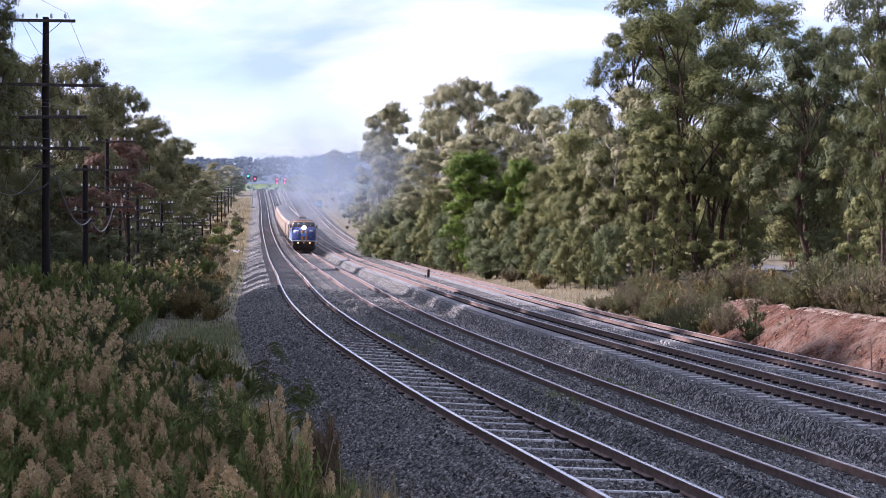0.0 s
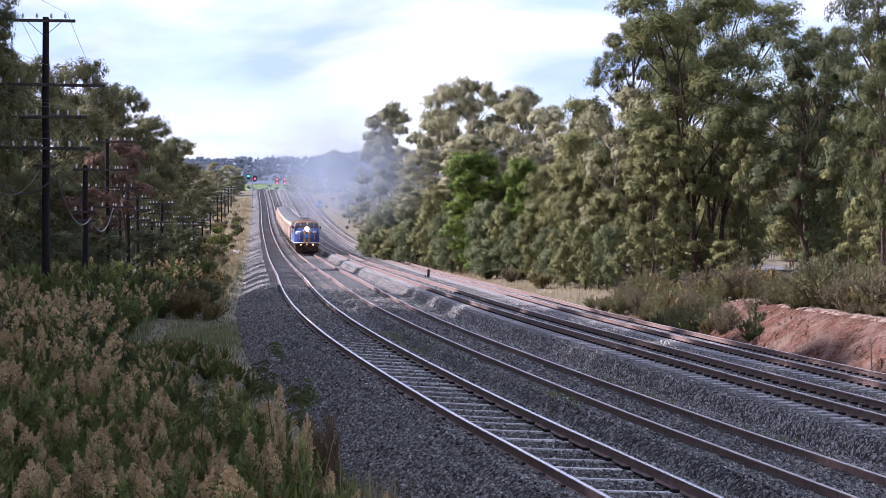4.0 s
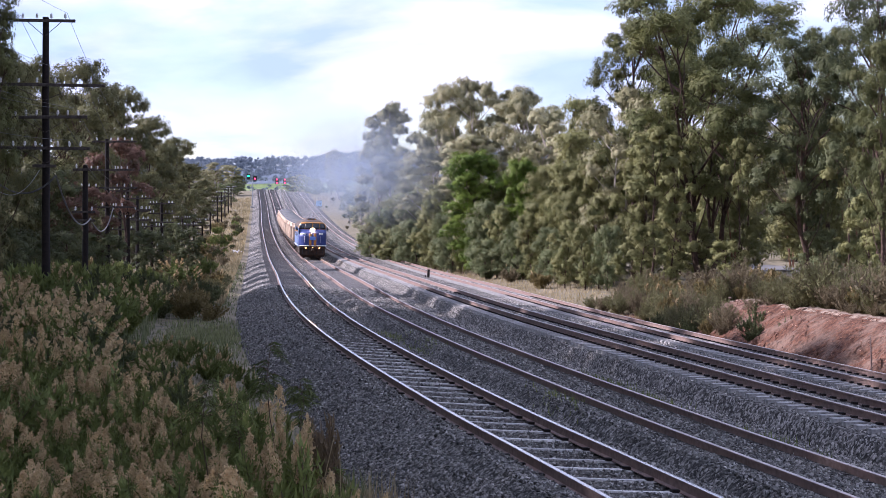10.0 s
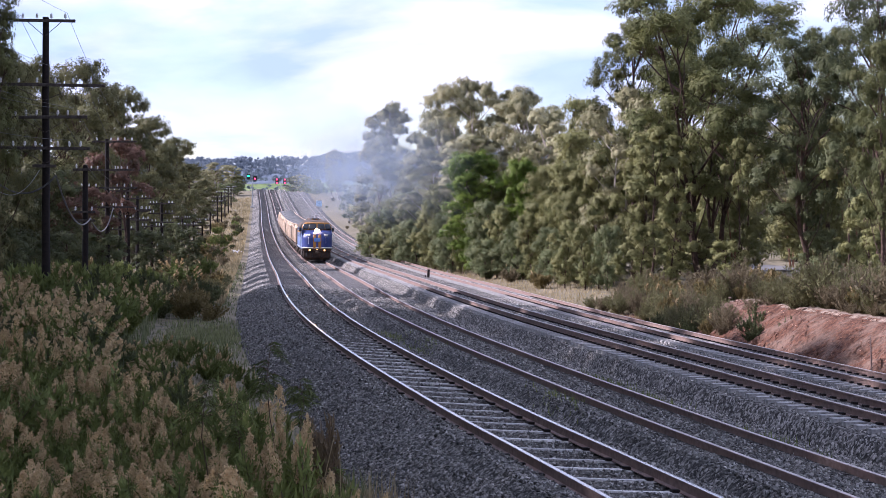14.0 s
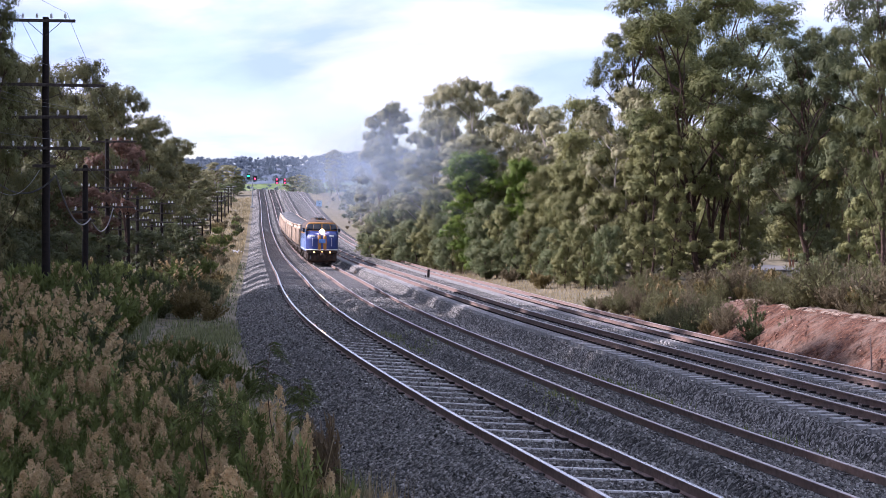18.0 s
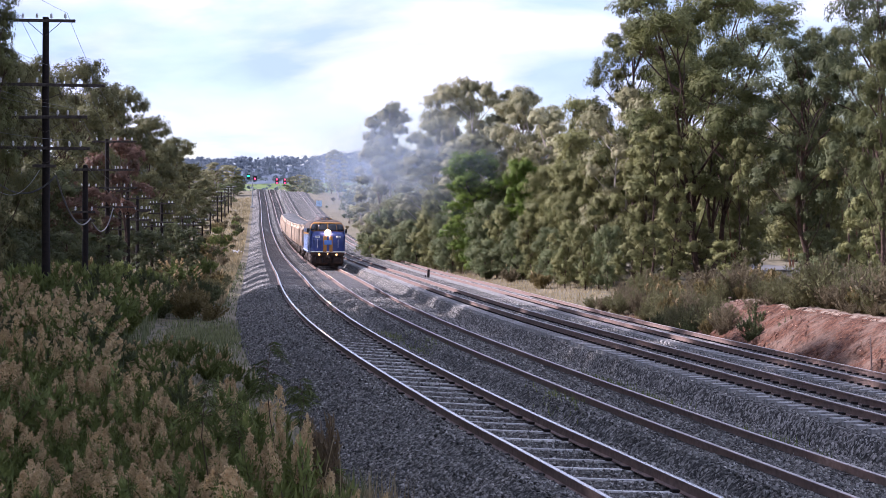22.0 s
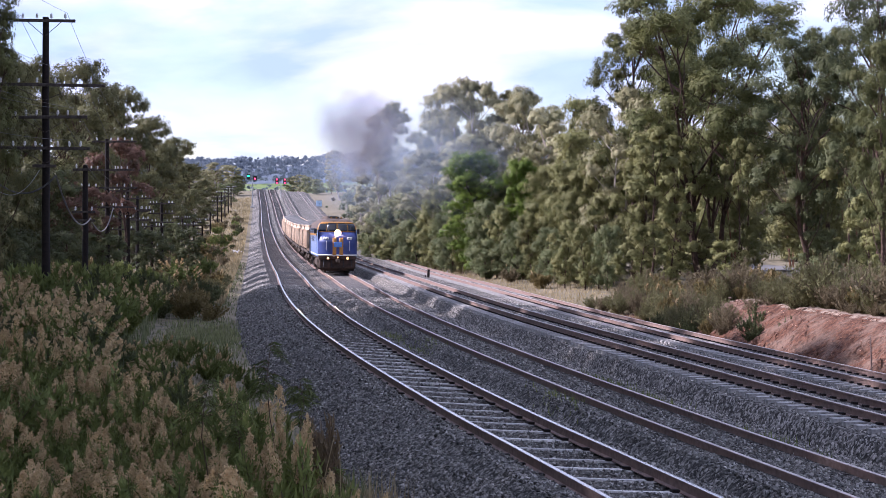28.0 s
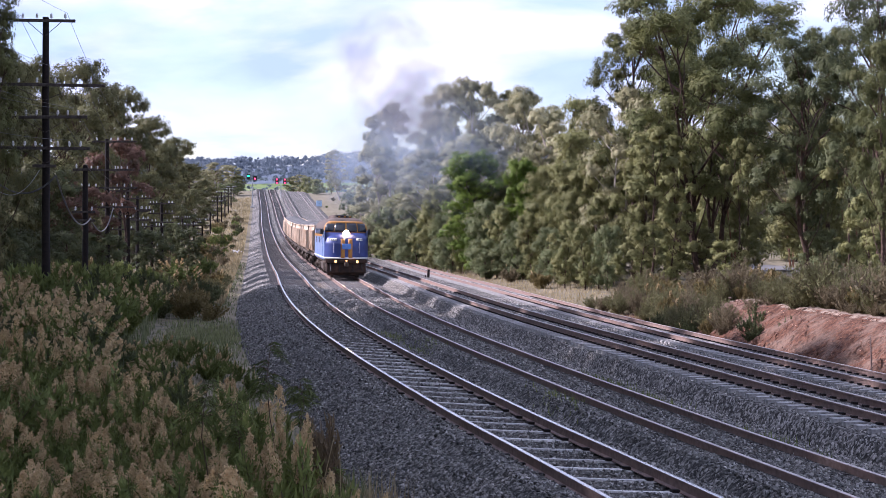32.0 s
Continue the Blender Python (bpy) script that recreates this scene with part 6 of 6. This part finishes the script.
    for s in (-1, 1):
        V, F = [], []
        for y in (-0.66, -1.2, -1.8, -2.4, -L):
            for w, z in prof:
                V.append((s * w, y - max(0, (z - 2.6)) * (y > -2.0) * 0.6, z))
        n = len(prof)
        for i in range(4):
            for j in range(n - 1):
                F.append((i * n + j, i * n + j + 1, (i + 1) * n + j + 1, (i + 1) * n + j))
        k = len(V)
        V += [(x - 0.05 * s, y, z) for x, y, z in V]
        F += [tuple(k + q for q in reversed(f)) for f in F[:]]
        part("side_panel", mesh_of("side_panel", V, F, M_SUNLIT_SIDE), None, loco, "weathered blue body side, sunlight put into its pale colour")
        part("side_line", box(s * (HW + 0.006), -L / 2 - 0.4, 1.25, 0.02, L - 0.9, 0.07), M_WHITE_P, loco)
        part("gold_side_band", box(s * (HW + 0.008), -L / 2 - 1.2, 2.62, 0.02, L - 2.6, 0.16), M_GOLD_P, loco)
        part("cab_side_window", box(s * (HW + 0.004), -2.35, 2.72, 0.04, 0.75, 0.52, 0.02), M_GLASS, loco)
        cd = part("cab_door", box(s * (HW + 0.006), -3.25, 2.05, 0.04, 0.62, 1.8, 0.02), M_SUNLIT_SIDE, loco)
        part("handle", box(s * (HW + 0.04), -3.02, 2.0, 0.03, 0.04, 0.12), M_WHITE_P, cd)
        for i in range(4):
            part("porthole", cyl((s * (HW - 0.02), -5.6 - i * 2.6, 2.3), (s * (HW + 0.02), -5.6 - i * 2.6, 2.3), 0.2, None, 16), M_GLASS, loco)
        for i in range(5):
            g = part("side_grille", box(s * (HW + 0.008), -4.9 - i * 2.3, 2.86, 0.04, 1.7, 0.36, 0.01), M_BLACK, loco)
            for k2 in range(4):
                part("louvre", box(s * (HW + 0.035), -4.9 - i * 2.3, 2.74 + 0.08 * k2, 0.03, 1.66, 0.02), M_SUNLIT_SIDE, g)
    V, F = [], []
    outline = []
    for i in range(13):
        a = math.pi * i / 12
        outline.append((-HW * math.cos(a), 2.95 + 0.83 * math.sin(a) ** 0.85))
    for y in (-2.35, -3.0, -8.0, -13.0, -L):
        for w, z in outline:
            V.append((w, y, z))
    for i in range(4):
        for j in range(12):
            F.append((i * 13 + j, i * 13 + j + 1, (i + 1) * 13 + j + 1, (i + 1) * 13 + j))
    part("roof", mesh_of("roof", V, F, M_ROOF, smooth=True), None, loco, "sooty brown rounded roof")
    part("rear_wall", box(0, -L + 0.03, 2.05, 2 * HW - 0.1, 0.06, 1.8, 0.02), M_LBLUE, loco)
    for i in range(4):
        fan = part("roof_fan", cyl((0, -9.5 - i * 1.5, 3.72), (0, -9.5 - i * 1.5, 3.92), 0.55, 0.5, 18), M_ROOF, loco)
        part("fan_guard", cyl((0, -9.5 - i * 1.5, 3.92), (0, -9.5 - i * 1.5, 3.95), 0.4, 0.36, 12), M_BLACK, fan)
    for y in (-5.8, -7.2):
        part("exhaust_stack", box(0, y, 3.80, 0.7, 0.4, 0.16, 0.03), M_BLACK, loco)
    for x in (-0.32, 0.0, 0.36):
        part("air_horn", cyl((x, -2.4, 3.78), (x, -2.9, 3.80), 0.06, 0.03, 8), M_GOLD_P, loco)
    part("roof_aerial", cyl((0.5, -3.4, 3.6), (0.5, -3.4, 4.0), 0.015, None, 5), M_BLACK, loco)
    part("frame", box(0, -L / 2 - 0.3, 1.02, 2.3, L - 0.8, 0.26, 0.03), M_UNDER, loco)
    part("fuel_tank", box(0, -L / 2, 0.62, 2.3, 4.0, 0.7, 0.15), M_UNDER, loco)
    sets = bogie(loco, -3.4, (-1.75, 0.0, 1.75), 0.48, M_UNDER) + bogie(loco, -L + 3.4, (-1.75, 0.0, 1.75), 0.48, M_UNDER)
    return loco, sets, L


def build_hopper():
    L, W = 13.4, 1.34
    h = tagged(empty("grain_hopper_wagon"), "oxide-red ribbed grain hopper wagon with a dark cover", "railway wagon", group="hopper wagons of the train")
    prof = ((0.72, 0.75), (W, 1.45), (W, 2.9), (W * 0.93, 3.25))
    for s in (-1, 1):
        V, F = [], []
        for y in (-0.9, -L + 0.9):
            for w, z in prof:
                V.append((s * w, y, z))
            for w, z in reversed(prof):
                V.append((s * (w - 0.05), y, z))
        n = 8
        for j in range(n):
            F.append((j, (j + 1) % n, n + (j + 1) % n, n + j))
        F += [tuple(range(n)), tuple(range(2 * n - 1, n - 1, -1))]
        side = part("side_sheet", mesh_of("side_sheet", V, F, M_HOPPER), None, h)
        for i in range(10):
            y = -1.05 - i * (L - 2.1) / 9
            part("rib", box(s * (W + 0.075), y, 2.16, 0.15, 0.16, 1.46, 0.02), M_HOPPER, side)
        part("top_rail", box(s * (W * 0.95 + 0.02), -L / 2, 3.24, 0.12, L - 1.6, 0.10, 0.02), M_HOPPER, side)
        part("sill", box(s * (W - 0.04), -L / 2, 1.12, 0.12, L - 0.3, 0.2, 0.02), M_UNDER, h)
    for e, y in ((1, -0.9), (-1, -L + 0.9)):
        V = [(-W + 0.03, y, 3.2), (W - 0.03, y, 3.2), (W - 0.03, y, 2.5), (-W + 0.03, y, 2.5), (-0.8, y - e * 1.3, 1.0), (0.8, y - e * 1.3, 1.0)]
        V += [(x, yy - e * 0.05, z) for x, yy, z in V]
        F = [(0, 1, 2, 3), (3, 2, 5, 4), (6, 9, 8, 7), (9, 10, 11, 8), (0, 6, 7, 1), (0, 3, 9, 6), (1, 7, 8, 2), (3, 4, 10, 9), (2, 8, 11, 5), (4, 5, 11, 10)]
        part("end_sheet", mesh_of("end_sheet", V, F, M_HOPPER), None, h)
        pl = part("end_platform", box(0, y + e * 0.5, 1.14, 2.3, 0.9, 0.1, 0.02), M_UNDER, h)
        for sx in (-1, 1):
            part("end_stanchion", cyl((sx * 1.2, y + e * 0.3, 1.15), (sx * 1.2, y + e * 0.02, 3.1), 0.035, None, 6), M_UNDER, pl)
        for k in range(6):
            part("ladder_rung", box(0.95, y + e * 0.14, 1.4 + 0.28 * k, 0.4, 0.03, 0.03), M_UNDER, pl)
        part("coupler", box(0, y + e * 1.0, 0.9, 0.24, 0.5, 0.24, 0.04), M_UNDER, h)
    V, F = [], []
    rows = 9
    for k, y in enumerate(np.linspace(-0.95, -L + 0.95, 11)):
        for j in range(rows):
            a = -1 + 2 * j / (rows - 1)
            V.append((a * W * 0.93, y, 3.24 + 0.30 * (1 - a * a) * (0.86 if k % 2 else 1.0)))
    for i in range(10):
        for j in range(rows - 1):
            F.append((i * rows + j, i * rows + j + 1, (i + 1) * rows + j + 1, (i + 1) * rows + j))
    F += [tuple(range(rows - 1, -1, -1)), tuple(range(10 * rows, 11 * rows))]
    part("cover", mesh_of("cover", V, F, M_TARP, smooth=True), None, h, "dark ribbed hopper cover")
    for y in (-4.2, -6.7, -9.2):
        part("discharge_chute", box(0, y, 0.62, 1.3, 1.1, 0.4, 0.1), M_UNDER, h)
    part("centre_sill", box(0, -L / 2, 0.98, 0.5, L - 0.6, 0.24, 0.02), M_UNDER, h)
    bogie(h, -1.9, (-0.88, 0.88), 0.44, M_UNDER)
    bogie(h, -L + 1.9, (-0.88, 0.88), 0.44, M_UNDER)
    return h, L


LOCO, LOCO_SETS, LOCO_L = build_locomotive()
WAGON, WAGON_L = build_hopper()
WAGONS = [WAGON] + [copy_thing(WAGON, Matrix()) for _ in range(8)]


# ---- smoke ----
def smoke_material(name, colour, density, speckle=1.3):
    m = bpy.data.materials.new(name)
    m.use_nodes = True
    nt = m.node_tree
    nt.nodes.clear()
    N, L = nt.nodes.new, nt.links.new
    out, mx, tr, df, tl, ad = N("ShaderNodeOutputMaterial"), N("ShaderNodeMixShader"), N("ShaderNodeBsdfTransparent"), N("ShaderNodeBsdfDiffuse"), N("ShaderNodeBsdfTranslucent"), N("ShaderNodeMixShader")
    df.inputs[0].default_value, tl.inputs[0].default_value = (*colour, 1), (*colour, 1)
    ad.inputs[0].default_value = 0.5
    L(df.outputs[0], ad.inputs[1]); L(tl.outputs[0], ad.inputs[2])
    tc, ln, no = N("ShaderNodeTexCoord"), N("ShaderNodeVectorMath"), N("ShaderNodeTexNoise")
    ln.operation = "LENGTH"
    L(tc.outputs["Object"], ln.inputs[0])
    mr = N("ShaderNodeMapRange")
    mr.interpolation_type = "SMOOTHERSTEP"
    mr.inputs["From Min"].default_value, mr.inputs["From Max"].default_value = 1.0, 0.0
    L(ln.outputs["Value"], mr.inputs["Value"])
    no.inputs["Scale"].default_value, no.inputs["Detail"].default_value = speckle, 4
    L(tc.outputs["Object"], no.inputs["Vector"])
    r = N("ShaderNodeMapRange")
    r.inputs["From Min"].default_value, r.inputs["From Max"].default_value = 0.12, 0.62
    L(no.outputs[0], r.inputs["Value"])
    a, b = N("ShaderNodeMath"), N("ShaderNodeMath")
    a.operation = b.operation = "MULTIPLY"
    L(mr.outputs[0], a.inputs[0]); L(r.outputs[0], a.inputs[1])
    L(a.outputs[0], b.inputs[0]); b.inputs[1].default_value = density
    L(b.outputs[0], mx.inputs[0]); L(tr.outputs[0], mx.inputs[1]); L(ad.outputs[0], mx.inputs[2]); L(mx.outputs[0], out.inputs[0])
    return m


M_HAZE = smoke_material("thin_blue_smoke", (0.72, 0.82, 0.95), 0.22)
M_SOOT = smoke_material("dark_brown_smoke", (0.37, 0.35, 0.37), 0.43)


def puff_mesh(name, seed, material):
    """A wisp of smoke, bowed like a shell."""
    rng = np.random.default_rng(seed)
    V, F = [], []
    for q in range(1):
        R = Euler((rng.uniform(-0.35, 0.35), rng.uniform(-0.35, 0.35), rng.uniform(-0.5, 0.5))).to_matrix()
        b = len(V)
        V.append(R @ Vector((0, 0.22 * (1 - 2 * q), 0)))
        for ring in range(1, 5):
            for k in range(20):
                a = k * math.pi / 10
                rr = ring / 4
                V.append(R @ Vector((math.cos(a) * rr, 0.22 * (1 - 2 * q) * (1 - rr * rr) + 0.05 * math.sin(3 * a + ring), math.sin(a) * rr)))
        for k in range(20):
            F.append((b, b + 1 + k, b + 1 + (k + 1) % 20))
        for ring in range(3):
            for k in range(20):
                s0, k2 = b + 1 + ring * 20, (k + 1) % 20
                F.append((s0 + k, s0 + 20 + k, s0 + 20 + k2, s0 + k2))
    return mesh_of(name, V, F, material, smooth=True)


SMOKE = []          # thing, rows of seconds and place


def build_smoke():
    rng = np.random.default_rng(19)
    haze = [puff_mesh("smoke_puff", s, M_HAZE) for s in (1, 2, 3)]
    soot = [puff_mesh("smoke_puff", s, M_SOOT) for s in (4, 5, 6)]

    def puff(i, mesh, size, rows, label, group):
        ob = tagged(new("smoke_puff", mesh), label, "smoke", group=group, kind="")
        SMOKE.append((ob, rows, size, rng.uniform(-60, 60)))
    # haze that hangs over the line behind the train all the while
    for i in range(6):
        t = rng.random()
        px, py = 560 + 26 * i + rng.normal(0, 6), 368 - 40 * t - 9 * i
        y = 250 - 14 * i
        x, z = (px - 784) * y / 3000, 5 + (345 - py) * y / 3000
        d = rng.uniform(1.2, 3.2)
        puff(i, haze[i % 3], rng.uniform(5.0, 7.5), [(0.0, (x - 1.5, y, z)), (11.0, (x - 0.3 * d, y, z + 0.3)), (21.0, (x + 0.7 * d, y, z + 0.7)), (32.0, (x + 1.7 * d, y, z + 2.2))], "thin bluish exhaust haze drifting beside the line", "exhaust haze")
    # the veil that drifts in front of the wood
    for px, py, y, d, size in ((640, 330, 172, 3.0, 6.5), (700, 300, 165, 3.6, 6.0), (690, 250, 158, 6.0, 6.0), (740, 290, 150, 7.0, 6.0), (640, 270, 176, 4.0, 6.0), (770, 240, 146, 8.0, 5.0)):
        x, z = (px - 784) * y / 3000, 5 + (345 - py) * y / 3000
        puff(0, haze[0], size, [(0.0, (x - 1.5 * d, y, z - 0.5)), (16.0, (x - 0.3 * d, y, z)), (32.0, (x + 0.3 * d, y, z + 1.0))], "thin bluish exhaust haze drifting before the wood", "exhaust haze")
    # the burst of dark exhaust
    for i in range(14):
        t0 = 23.9 + 0.085 * i
        u, v = rng.uniform(-1.2, 1.2), rng.uniform(-1.2, 1.2)
        puff(i, soot[i % 3], 2.2, [t0, u, v, i], "dark brown exhaust puff rising from the locomotive", "dark exhaust puffs")


build_smoke()


# ---- car on the road behind the wood ----
M_CAR = mat("white_car_paint", (0.70, 0.70, 0.70), (0.80, 0.80, 0.80), 2, 0.3, bump=0.01, spec=0.5)
M_TYRE = mat("tyre_rubber", (0.015, 0.015, 0.015), (0.03, 0.03, 0.03), 8, 0.9, bump=0.1)


def build_car():
    car = tagged(empty("car"), "white four-wheel-drive car on the road behind the trees", "car")
    W = 0.92
    outline = ((-2.2, 0.55), (-2.28, 0.95), (-2.2, 1.05), (-1.0, 1.15), (-0.35, 1.74), (0.2, 1.80), (1.9, 1.76), (2.2, 1.15), (2.25, 0.6), (2.0, 0.42), (-2.0, 0.42))
    bm = bmesh.new()
    rows = []
    for x, k in ((-W, 0.0), (-W * 0.9, 1.0), (W * 0.9, 1.0), (W, 0.0)):
        rows.append([bm.verts.new((x * (0.86 if z > 1.3 else 1.0), -y * (0.985 + 0.015 * k), z + 0.03 * k * (z > 1.0))) for y, z in outline])
    n = len(outline)
    for a, b in zip(rows, rows[1:]):
        for i in range(n):
            bm.faces.new((a[i], a[(i + 1) % n], b[(i + 1) % n], b[i]))
    bm.faces.new(rows[0][::-1]); bm.faces.new(rows[-1])
    bmesh.ops.recalc_face_normals(bm, faces=bm.faces)
    part("body", bm, M_CAR, car)
    part("windscreen", box(0, 0.70, 1.47, 1.42, 0.03, 0.74, 0.01, Euler((radians(-48), 0, 0)).to_matrix()), M_GLASS, car)
    part("rear_window", box(0, -2.08, 1.48, 1.35, 0.03, 0.5, 0.01, Euler((radians(25), 0, 0)).to_matrix()), M_GLASS, car)
    part("bumper", box(0, 2.25, 0.58, 1.76, 0.2, 0.26, 0.05), M_BLACK, car)
    part("grille", box(0, 2.27, 0.86, 0.9, 0.06, 0.18, 0.02), M_BLACK, car)
    for s in (-1, 1):
        part("headlight", box(0.68 * s, 2.24, 0.88, 0.34, 0.1, 0.18, 0.03), M_INSUL, car)
        part("mirror", box(1.0 * s, 0.55, 1.22, 0.18, 0.12, 0.16, 0.03), M_BLACK, car)
        for y, l in ((0.1, 0.85), (-0.85, 0.85), (-1.6, 0.5)):
            part("side_window", box((W * 0.875) * s, y, 1.47, 0.04, l, 0.42, 0.01), M_GLASS, car)
        for y in (1.35, -1.4):
            w = part("wheel", cyl((s * 0.72, y, 0.37), (s * 0.95, y, 0.37), 0.37, None, 18), M_TYRE, car)
            part("rim", cyl((s * 0.94, y, 0.37), (s * 0.965, y, 0.37), 0.22, 0.2, 12), M_GREY, w)
    return car


CAR = build_car()
M_ROADWAY = mat("pale_road_surface", (0.10, 0.095, 0.09), (0.17, 0.16, 0.15), 3, 0.9, bump=0.1)
CAR_WAY = ((0.0, 25.0, 440.0), (14.0, 25.5, 280.0), (20.0, 26.8, 204.0), (22.0, 28.0, 180.0), (23.0, 29.7, 168.0), (24.0, 31.6, 155.0), (25.0, 34.4, 143.0), (26.0, 38.4, 132.0), (28.0, 50.0, 115.0), (32.0, 80.0, 95.0))


def road_point(t):
    ts = [r[0] for r in CAR_WAY]
    return float(np.interp(t, ts, [r[1] for r in CAR_WAY])), float(np.interp(t, ts, [r[2] for r in CAR_WAY]))


def build_road():
    V, F = [], []
    ts = np.linspace(0, 32, 60)
    for i, t in enumerate(ts):
        x, y = road_point(t)
        x2, y2 = road_point(min(32, t + 0.6))
        if t > 31:
            x2, y2 = x + 4.4, y - 3.0
        d = Vector((x2 - x, y2 - y, 0)).normalized()
        s = Vector((d.y, -d.x, 0)) * 2.7
        for k in (-1, -0.33, 0.33, 1):
            q = Vector((x, y, 0)) + s * k
            V.append((q.x, q.y, float(ground_z(q.x, q.y)) + 0.05))
    for i in range(59):
        for k in range(3):
            a = i * 4 + k
            F.append((a, a + 1, a + 5, a + 4))
    tagged(part("road", mesh_of("road", V, F, M_ROADWAY), None), "pale sealed road behind the wood", "road", kind="structure")


build_road()


# ---- movement ----
FRONT_T = np.array([0, 2, 6, 9, 12, 14, 17, 20, 22, 25, 28, 30, 32], float)
FRONT_Y = np.array([192.0, 186.9, 174.8, 165.9, 156.9, 150.9, 142.6, 134.5, 129.2, 121.9, 114.2, 108.8, 103.4])
_ys = np.arange(60.0, 420.0, 0.5)
_mid = rail_curve("B", 0, _ys)
_s = np.concatenate([[0], np.cumsum(np.linalg.norm(np.diff(_mid, axis=0), axis=1))])


def on_track(s):
    """The pose of the track at a distance along it: place, way and the direction across."""
    y = float(np.interp(s, _s, _ys))
    c = Vector(rail_curve("B", 0, np.array([y]))[0])
    return c, y


def vehicle_pose(s_front, length, pivot):
    a, ya = on_track(s_front + pivot)
    b, yb = on_track(s_front + length - pivot)
    fwd = (a - b).normalized()
    ym = np.array([(ya + yb) / 2])
    across = Vector(rail_curve("B", -1, ym)[0] - rail_curve("B", 1, ym)[0]).normalized()
    across = (across - fwd * across.dot(fwd)).normalized()
    up = across.cross(fwd)
    o = a + fwd * pivot
    m = Matrix.Identity(4)
    for i in range(3):
        m[i][0], m[i][1], m[i][2], m[i][3] = across[i], fwd[i], up[i], o[i]
    return m


def front_s(t):
    return float(np.interp(np.interp(t, FRONT_T, FRONT_Y), _ys, _s))


def motions():
    walk(LOCO, [(t, vehicle_pose(front_s(t), LOCO_L, 3.4)) for t in FRONT_T])
    for i, w in enumerate(WAGONS):
        gap = LOCO_L + 0.9 + i * (WAGON_L + 0.9)
        walk(w, [(t, vehicle_pose(front_s(t) + gap, WAGON_L, 1.9)) for t in FRONT_T])
    ticks = np.arange(0, 32.01, 0.2)
    for ob, y, r in LOCO_SETS:
        walk(ob, [(t, Matrix.Translation((0, y, r)) @ Matrix.Rotation((front_s(t) - front_s(0)) / r, 4, "X")) for t in ticks])
    for w in WAGONS:
        for ob in [c for c in w.children if c.name.startswith("wheelset")]:
            p = ob.location.copy()
            walk(ob, [(t, Matrix.Translation(p) @ Matrix.Rotation((front_s(t) - front_s(0)) / p.z, 4, "X")) for t in ticks])
    for ob, rows, size, turn in SMOKE:
        ob.scale = (size * 1.8, size, size)
        if len(rows) == 4 and not isinstance(rows[0], tuple):
            t0, u, v, i = rows
            inside = lambda t: vehicle_pose(front_s(t), LOCO_L, 3.4) @ Vector((0, -6.0, 2.45))
            p0 = inside(t0)
            keys = [(t, inside(t)) for t in (0.0, 6.0, 12.0, 18.0, t0)]
            for dt, rise, drift, wide in ((0.4, 3.2, 0.2, 0.12), (1.0, 5.4, 0.6, 0.5), (2.0, 6.8, 1.4, 1.1), (4.0, 8.4, 3.2, 1.9), (7.3, 12.6, 6.2, 3.6)):
                if t0 + dt < 32:
                    keys.append((t0 + dt, p0 + Vector((drift + u * wide, 1.2 * dt ** 0.5, rise + v * wide))))
            last_t, last_p = keys[-1]
            keys.append((32.0, last_p + Vector((0.55, 0.6, 0.45)) * (32 - last_t)))
            walk(ob, [(t, Matrix.Translation(p) @ Matrix.Rotation(radians(85) * (t <= t0), 4, "Z") @ Matrix.Rotation(radians(turn) * min(1.0, max(0.0, (t - t0) / 2)), 4, "Y")) for t, p in keys])
        else:
            walk(ob, [(t, Matrix.Translation(p) @ Matrix.Rotation(radians(turn * 0.3 + t), 4, "Y")) for t, p in rows])
    keys = []
    for k, (t, x, y) in enumerate(CAR_WAY):
        x2, y2 = road_point(t + 0.4) if t < 31 else (x + 7.5, y - 5.0)
        keys.append((t, Matrix.Translation((x, y, float(ground_z(x, y)) + 0.06)) @ Vector((x2 - x, y2 - y, 0)).to_track_quat("Y", "Z").to_matrix().to_4x4()))
    walk(CAR, keys)
motions()
